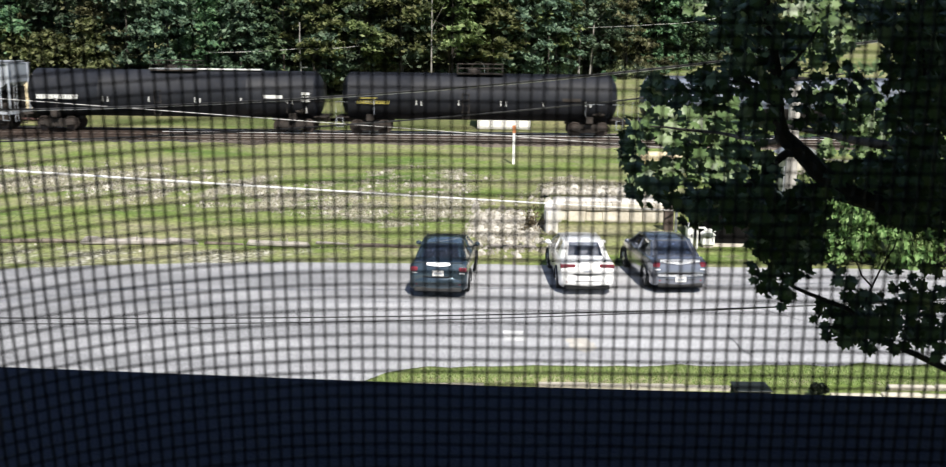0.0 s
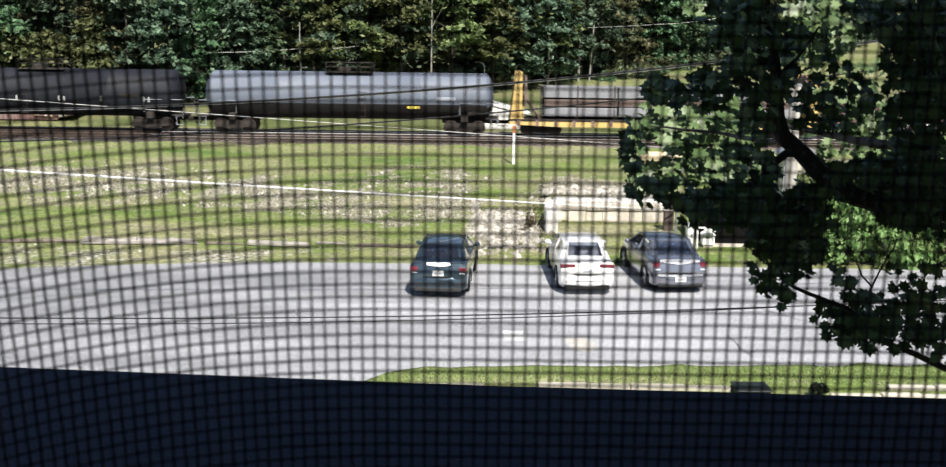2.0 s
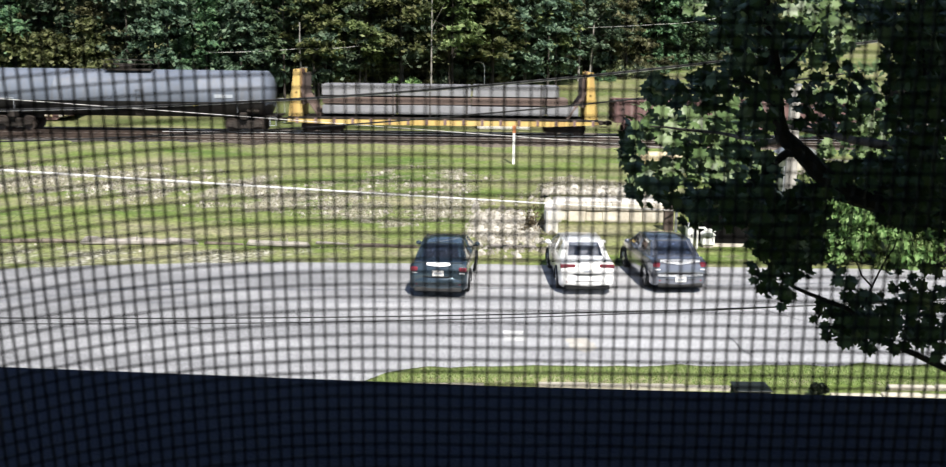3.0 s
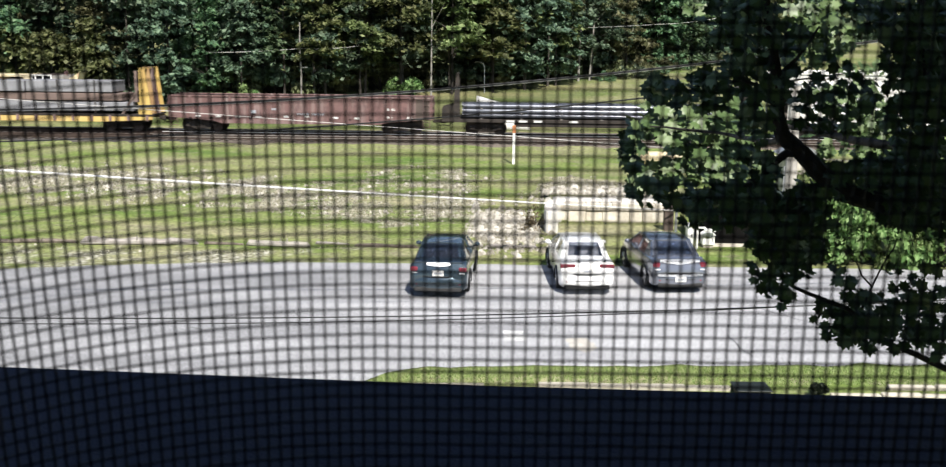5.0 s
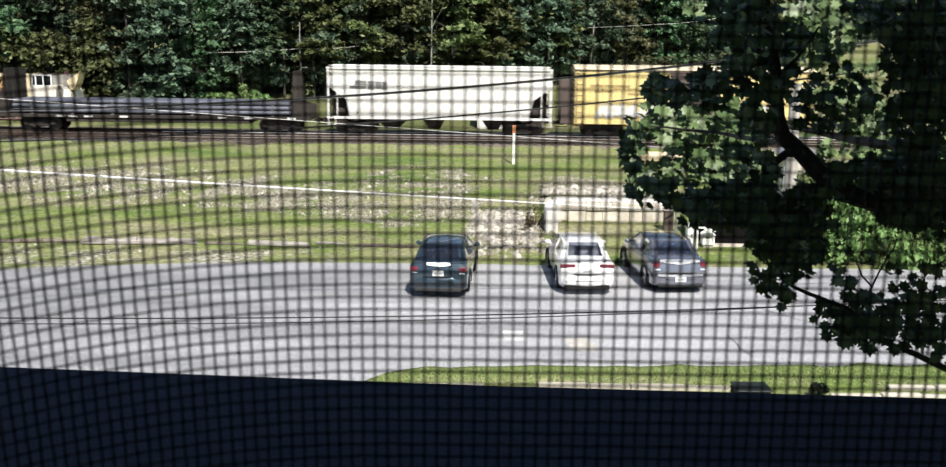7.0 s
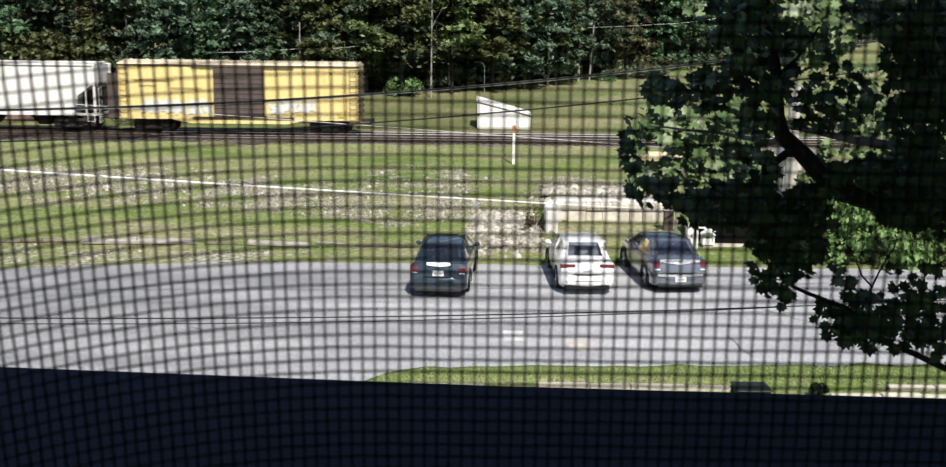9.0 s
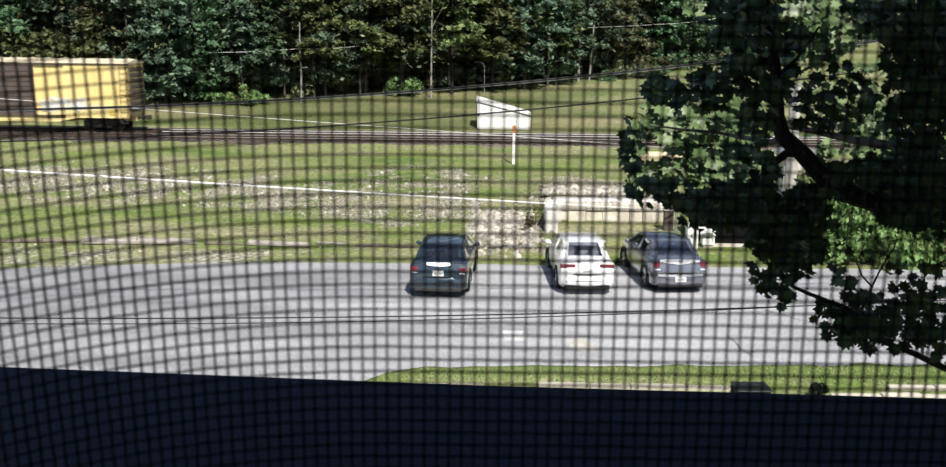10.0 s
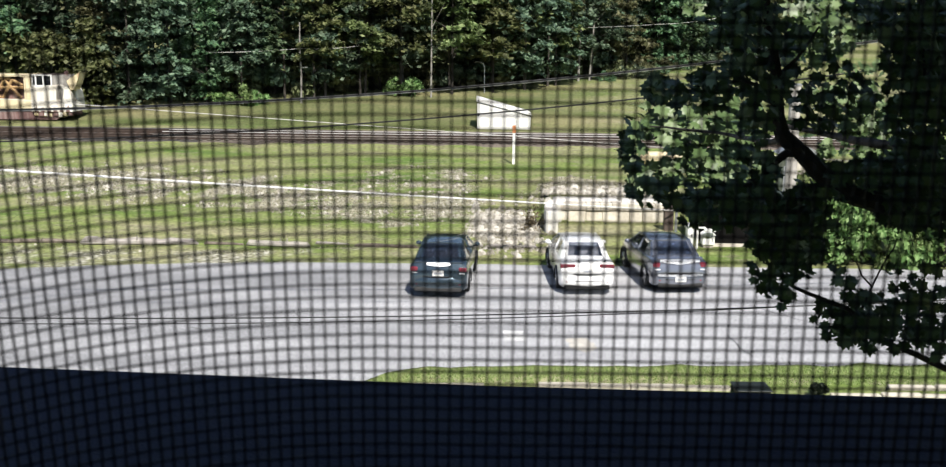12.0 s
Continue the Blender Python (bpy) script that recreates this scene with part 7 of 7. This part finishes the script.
    spray(1.67, 4.6, 6.96, 0.05, 0.03, 8)
    spray(1.98, 4.6, 6.90, 0.17, 0.13, 110)
    spray(2.09, 4.6, 7.11, 0.10, 0.21, 110)
    spray(2.06, 4.6, 6.85, 0.16, 0.11, 95)
    spray(1.98, 4.6, 6.80, 0.07, 0.07, 32)
    spray(2.16, 4.6, 6.70, 0.07, 0.04, 18)
    spray(2.03, 4.6, 7.03, 0.06, 0.07, 22)
    spray(2.06, 4.6, 7.56, 0.09, 0.18, 90)
    spray(1.94, 4.6, 7.62, 0.09, 0.10, 50)
    spray(1.85, 4.6, 7.67, 0.08, 0.06, 26)
    spray(1.93, 4.6, 7.37, 0.07, 0.06, 16)
    spray(2.02, 4.6, 7.39, 0.12, 0.11, 60)
    spray(1.81, 4.6, 7.61, 0.04, 0.06, 8)
    spray(2.01, 4.6, 7.24, 0.08, 0.06, 22)
    spray(2.14, 4.6, 6.93, 0.07, 0.11, 40)
    spray(1.61, 4.6, 7.18, 0.07, 0.05, 14)
    spray(1.55, 4.6, 7.31, 0.04, 0.05, 8)
    spray(1.50, 4.6, 7.38, 0.06, 0.04, 7)
    spray(1.63, 4.6, 7.42, 0.05, 0.05, 8)
    spray(1.42, 4.6, 7.55, 0.05, 0.07, 14)
    spray(1.53, 4.6, 7.22, 0.04, 0.07, 8)
    spray(1.70, 4.6, 7.34, 0.05, 0.06, 10)
    spray(1.40, 4.6, 7.39, 0.04, 0.06, 10)
    spray(1.86, 4.6, 7.32, 0.07, 0.06, 16)
    spray(1.97, 4.6, 7.21, 0.07, 0.07, 20)
    spray(1.81, 4.6, 6.21, 0.12, 0.07, 52)
    spray(1.88, 4.6, 6.27, 0.13, 0.07, 50)
    spray(1.72, 4.6, 6.18, 0.06, 0.04, 13)
    spray(2.04, 4.6, 6.19, 0.09, 0.05, 20)
    spray(2.17, 4.6, 6.21, 0.09, 0.12, 55)
    spray(2.23, 4.6, 6.09, 0.04, 0.04, 8)
    spray(2.08, 4.6, 6.35, 0.12, 0.04, 24)
    spray(2.19, 4.6, 6.42, 0.05, 0.07, 18)
    spray(1.70, 4.6, 6.27, 0.05, 0.03, 6)
    spray(1.96, 4.6, 6.31, 0.07, 0.03, 12)
    spray(1.89, 4.6, 6.15, 0.08, 0.03, 12)
    spray(1.77, 4.6, 6.27, 0.02, 0.03, 3)
    spray(1.91, 4.6, 6.56, 0.03, 0.07, 5)
    spray(1.74, 4.6, 6.46, 0.03, 0.02, 3)
    spray(1.82, 4.6, 6.39, 0.04, 0.02, 4)
    # sunlit leaves beyond the shadow of the house
    spray(3.48, 7.8, 7.19, 0.02, 0.02, 1)
    spray(1.80, 7.8, 6.53, 0.14, 0.07, 8)
    spray(2.47, 7.8, 7.64, 0.09, 0.09, 6)
    spray(2.57, 7.8, 7.57, 0.14, 0.08, 7)
    spray(1.47, 7.8, 6.87, 0.19, 0.10, 12)
    spray(1.87, 7.8, 6.82, 0.19, 0.13, 12)
    spray(1.38, 7.8, 6.91, 0.20, 0.15, 20)
    spray(1.69, 7.8, 6.73, 0.17, 0.16, 20)
    spray(1.84, 7.8, 6.94, 0.24, 0.14, 24)
    spray(1.95, 7.8, 6.74, 0.23, 0.15, 24)
    spray(2.10, 7.8, 7.11, 0.08, 0.06, 4)
    spray(2.06, 7.8, 6.55, 0.14, 0.08, 9)
    spray(1.25, 7.8, 6.69, 0.08, 0.13, 8)
    spray(1.42, 7.8, 6.53, 0.17, 0.06, 8)
    spray(1.63, 7.8, 6.52, 0.21, 0.07, 10)
    spray(1.70, 7.8, 6.96, 0.09, 0.08, 5)
    spray(1.35, 7.8, 6.46, 0.11, 0.07, 5)
    spray(1.98, 7.8, 7.04, 0.09, 0.06, 5)
    spray(2.64, 7.8, 7.68, 0.21, 0.16, 32)
    spray(2.48, 7.8, 7.74, 0.13, 0.11, 11)
    spray(2.79, 7.8, 7.54, 0.11, 0.08, 8)
    spray(2.55, 7.8, 7.47, 0.19, 0.08, 12)
    spray(2.39, 7.8, 7.52, 0.07, 0.05, 3)
    spray(2.90, 7.8, 7.71, 0.09, 0.08, 6)
    spray(1.70, 7.8, 7.80, 0.10, 0.06, 5)
    spray(2.12, 7.8, 7.77, 0.09, 0.07, 4)
    spray(2.80, 7.8, 7.80, 0.10, 0.07, 6)
    spray(2.55, 7.8, 6.93, 0.05, 0.08, 2)
    spray(3.25, 7.8, 7.46, 0.05, 0.08, 2)
    # the outer side of the crown, in full sun
    spray(4.90, 12.5, 6.66, 0.35, 0.23, 120)
    spray(4.43, 12.5, 6.90, 0.27, 0.15, 64)
    spray(4.76, 12.5, 6.96, 0.26, 0.15, 56)
    spray(5.04, 12.5, 6.37, 0.14, 0.18, 34)
    spray(5.13, 12.5, 6.61, 0.18, 0.11, 26)
    spray(4.41, 12.5, 6.26, 0.15, 0.09, 20)
    spray(4.54, 12.5, 6.36, 0.17, 0.11, 14)
    spray(5.03, 12.5, 7.28, 0.26, 0.08, 22)
    spray(5.38, 12.5, 6.37, 0.05, 0.12, 9)
    spray(4.90, 12.5, 6.24, 0.17, 0.09, 20)
    spray(4.63, 12.5, 7.28, 0.18, 0.09, 18)
    spray(4.73, 12.5, 6.51, 0.18, 0.12, 26)
    # the inner leaves behind them, under the upper crown
    spray(1.95, 9.7, 6.77, 0.44, 0.16, 60)
    spray(2.14, 9.7, 6.44, 0.27, 0.20, 50)
    spray(2.36, 9.7, 6.60, 0.39, 0.30, 110)
    spray(2.56, 9.7, 6.28, 0.26, 0.16, 40)
    spray(1.53, 9.7, 6.56, 0.11, 0.23, 20)
    spray(1.77, 9.7, 6.24, 0.23, 0.08, 22)
    spray(2.11, 9.7, 6.89, 0.35, 0.11, 30)
    spray(3.27, 9.7, 7.70, 0.33, 0.25, 40)
    spray(3.18, 9.7, 7.45, 0.21, 0.12, 14)
    spray(2.20, 9.7, 6.36, 0.35, 0.15, 50)
    # unseen sprays over the window and up the house side, added to shade near leaves
    for k in range(96):
        spray(rnd.uniform(0.6, 7.2), rnd.uniform(1.3, 4.8), rnd.uniform(8.35, 9.15), 0.6, 0.2, 110, True)
    for k in range(52):
        y = rnd.uniform(1.6, 6.0)
        spray(0.473 * y + rnd.uniform(0.95, 3.6), y, rnd.uniform(4.5, 8.6), 0.5, 0.4, 70, True)
    # unseen upper sprays beyond the house shadow, added to shade the inner leaves
    for k in range(20):
        spray(0.9 + 0.19 * k, 8.05 + 0.5 * ((k * 0.37) % 1.0), 8.4 + 0.55 * ((k * 0.61) % 1.0), 0.42, 0.16, 85, True)
    for k in range(12):
        spray(1.2 + 0.3 * k, 8.9 + 1.2 * ((k * 0.43) % 1.0), 8.9 + 0.6 * ((k * 0.29) % 1.0), 0.5, 0.2, 80, True)
    # shaded leaves over the far bushes
    spray(2.01, 4.6, 6.76, 0.12, 0.05, 56)
    spray(2.15, 4.6, 6.78, 0.06, 0.07, 30)
    spray(1.92, 4.6, 6.83, 0.06, 0.03, 14)
    piece("crown", raw("crown", verts, faces, m_leaf), t)


build_maple()
build_wall()

# ---- the house round the camera ----
def build_house():
    hs = thing("house", pose(0, 0, 0), "house with the open window through which the view is seen", "house", kind="structure")
    # front wall with the window opening
    bm = bmesh.new()
    for x0, x1, z0, z1 in ((-6, -0.45, 0, 14.0), (0.45, 6, 0, 14.0), (-0.45, 0.45, 0, 7.05), (-0.45, 0.45, 8.4, 14.0)):
        box(bm, x0, x1, 0.06, 0.26, z0, z1)
    part("front_wall", bm, m_siding, hs)
    bm = bmesh.new()
    box(bm, -6, -5.8, -8, 0.06, 0, 14.0)
    box(bm, 5.8, 6, -8, 0.06, 0, 14.0)
    box(bm, -5.8, 5.8, -8, -7.8, 0, 14.0)
    part("side_wall", bm, m_siding, hs)
    bm = bmesh.new()
    v = [bm.verts.new(p) for p in ((-6.5, 0.95, 13.95), (6.5, 0.95, 13.95), (6.5, -3.9, 17.0), (-6.5, -3.9, 17.0), (-6.5, -8.7, 13.95), (6.5, -8.7, 13.95))]
    bm.faces.new((v[0], v[1], v[2], v[3]))
    bm.faces.new((v[3], v[2], v[5], v[4]))
    bm.faces.new((v[0], v[3], v[4]))
    bm.faces.new((v[1], v[5], v[2]))
    bm.faces.new((v[0], v[4], v[5], v[1]))
    part("roof", bm, m_slate, hs)
    # the room behind the lens
    bm = bmesh.new()
    for q in ((-3, 3, -4.2, -4.0, 6.2, 8.8), (-3.2, -3, -4.2, 0.06, 6.2, 8.8), (3, 3.2, -4.2, 0.06, 6.2, 8.8), (-3, 3, -4, 0.06, 6.1, 6.2)):
        box(bm, *q)
    part("room_wall", bm, m_room, hs)
    bm = bmesh.new()
    box(bm, -3, 3, -4.0, 0.06, 8.8, 8.9)
    single("ceiling", bm, m_room, pose(0, 0, 0), "plain room ceiling behind the window", "ceiling", kind="structure")
    bm = bmesh.new()
    p0, pm, p1 = Vector((-1.28, 2.6, 6.6243)), Vector((0.005, 2.53, 6.6129)), Vector((1.222, 2.455, 6.6190))
    edge = [p0 - (pm - p0), p0, pm, p1, p1 + (p1 - pm)]
    rise = 0.22
    top = edge + [Vector((p.x, 0.26, 6.62 + rise)) for p in edge[::-1]]
    vt = [bm.verts.new(p) for p in top]
    vl = [bm.verts.new(p - Vector((0, 0, 0.16))) for p in top]
    n = len(top)
    for i in range(4):
        bm.faces.new((vt[i], vt[i + 1], vt[n - 2 - i], vt[n - 1 - i]))
        bm.faces.new((vl[n - 1 - i], vl[n - 2 - i], vl[i + 1], vl[i]))
    for i in range(n):
        bm.faces.new((vt[i], vl[i], vl[(i + 1) % n], vt[(i + 1) % n]))
    single("porch_roof", bm, m_slate, pose(0, 0, 0), "dark felt porch roof in shade below the window", "roof", kind="structure")


build_house()


def build_screen():
    """Insect screen close to the lens, filling the window opening: two sets of fine fibres, sagging in one place."""
    s = thing("insect_screen", pose(0, 0.1146, 0), "dark woven insect screen in the window opening", "window screen")
    p = 0.0015
    r = 0.00017

    def warp(x, z):
        k = min(1.3, max(0.0, (-0.009 - x)) / 0.045)
        d = z - 7.478
        fade = math.exp(-(d / 0.09) ** 2) * math.exp(-(max(0.0, -x - 0.07) / 0.12) ** 2)
        return x - 0.07 * k * d * fade, 0.0, z - (0.0046 - 0.08 * d) * k * k * fade

    def steps(lo, hi, mid):
        near = [mid - 0.066 + 0.132 * k / 40 for k in range(41)]
        return [lo + (near[0] - lo) * k / 6 for k in range(6)] + near + [near[-1] + (hi - near[-1]) * k / 6 for k in range(1, 7)]
    for vertical in (True, False):
        verts, faces = [], []
        line = steps(7.065, 8.385, 7.478) if vertical else steps(-0.435, 0.435, 0.0)
        if vertical:
            marks = [i * p + 0.0004 for i in range(-289, 290)]
        else:
            marks = [7.478 + i * p * 1.02 + 0.0003 for i in range(-269, 592)]
        for i, mk in enumerate(marks):
            base = len(verts)
            for k, q in enumerate(line):
                x, y, z = warp(mk, q) if vertical else warp(q, mk)
                y += 0.00012 * (1 if (i + k) % 2 else -1)
                for c in range(4):
                    a = c * math.pi / 2 + math.pi / 4
                    o = (math.cos(a) * r, math.sin(a) * r)
                    verts.append((x + o[0], y + o[1], z) if vertical else (x, y + o[1], z + o[0]))
            for k in range(len(line) - 1):
                for c in range(4):
                    a = base + k * 4
                    faces.append((a + c, a + (c + 1) % 4, a + 4 + (c + 1) % 4, a + 4 + c))
        ob = piece("upright_mesh" if vertical else "level_mesh", raw("mesh_fibre", verts, faces, m_screen, True), s)
        ob["kind"] = "stuff"
    for name, q in (("side_bar", (-0.45, -0.43, 7.05, 8.4)), ("side_bar", (0.43, 0.45, 7.05, 8.4)), ("end_bar", (-0.43, 0.43, 7.05, 7.07)), ("end_bar", (-0.43, 0.43, 8.38, 8.4))):
        bm = bmesh.new()
        box(bm, q[0], q[1], -0.008, 0.008, q[2], q[3], 0.002)
        part(name, bm, m_trim, s)


def build_window():
    w = thing("window_1", pose(0, 0.2, 0), "white wooden window frame round the screen", "window", kind="structure")
    for q in ((-0.5, -0.45, 7.0, 8.45), (0.45, 0.5, 7.0, 8.45), (-0.45, 0.45, 8.4, 8.45)):
        bm = bmesh.new()
        box(bm, q[0], q[1], 0.06, 0.1, q[2], q[3], 0.005)
        part("window_frame", bm, m_whitepaint, w)
    bm = bmesh.new()
    box(bm, -0.55, 0.55, 0.06, 0.14, 6.98, 7.05, 0.008)
    part("window_sill", bm, m_whitepaint, w)
    bm = bmesh.new()
    box(bm, -3, 3, -4.0, 0.06, 6.2, 6.22)
    single("floor", bm, m_wood_old, pose(0, 0, 0), "bare timber floor of the room", "floor", kind="structure")


build_screen()
build_window()

# ---- grass, straw and stones ----
scatter_blades("bank_grass", 12000, bank_spot, 0.02, 0.06, m_grass, "short uneven grass on the bank", 1, 0.7)
scatter_blades("dry_straw", 15000, bare_spot, 0.03, 0.11, m_straw, "dry pale straw on the stony bank", 2, 1.4)
scatter_blades("lawn_grass", 20000, lawn_spot, 0.02, 0.055, m_lawn, "bright short lawn strip by the kerb", 3)
scatter_blades("trackside_grass", 3000, far_spot, 0.03, 0.1, m_meadow, "rough grass beyond the rails", 4)
build_stones()


# ---- what moves ----
def shift(t):
    """How far the train has gone to the left, in metres."""
    return 14.213 * t + 0.0315 * t * t


def motions():
    times = [i * 0.5 for i in range(25)]
    for c in TRAIN:
        walk(c, [(t, pose(c["along"] - shift(t), RAIL_Y, RAIL_Z)) for t in times])
    turn_times = [i / 30 for i in range(361)]
    for wset in WHEELS:
        loc = wset.matrix_basis.translation.copy()
        walk(wset, [(t, pose(loc.x, loc.y, loc.z, 0, -math.degrees(shift(t) / 0.457), 0)) for t in turn_times])


motions()
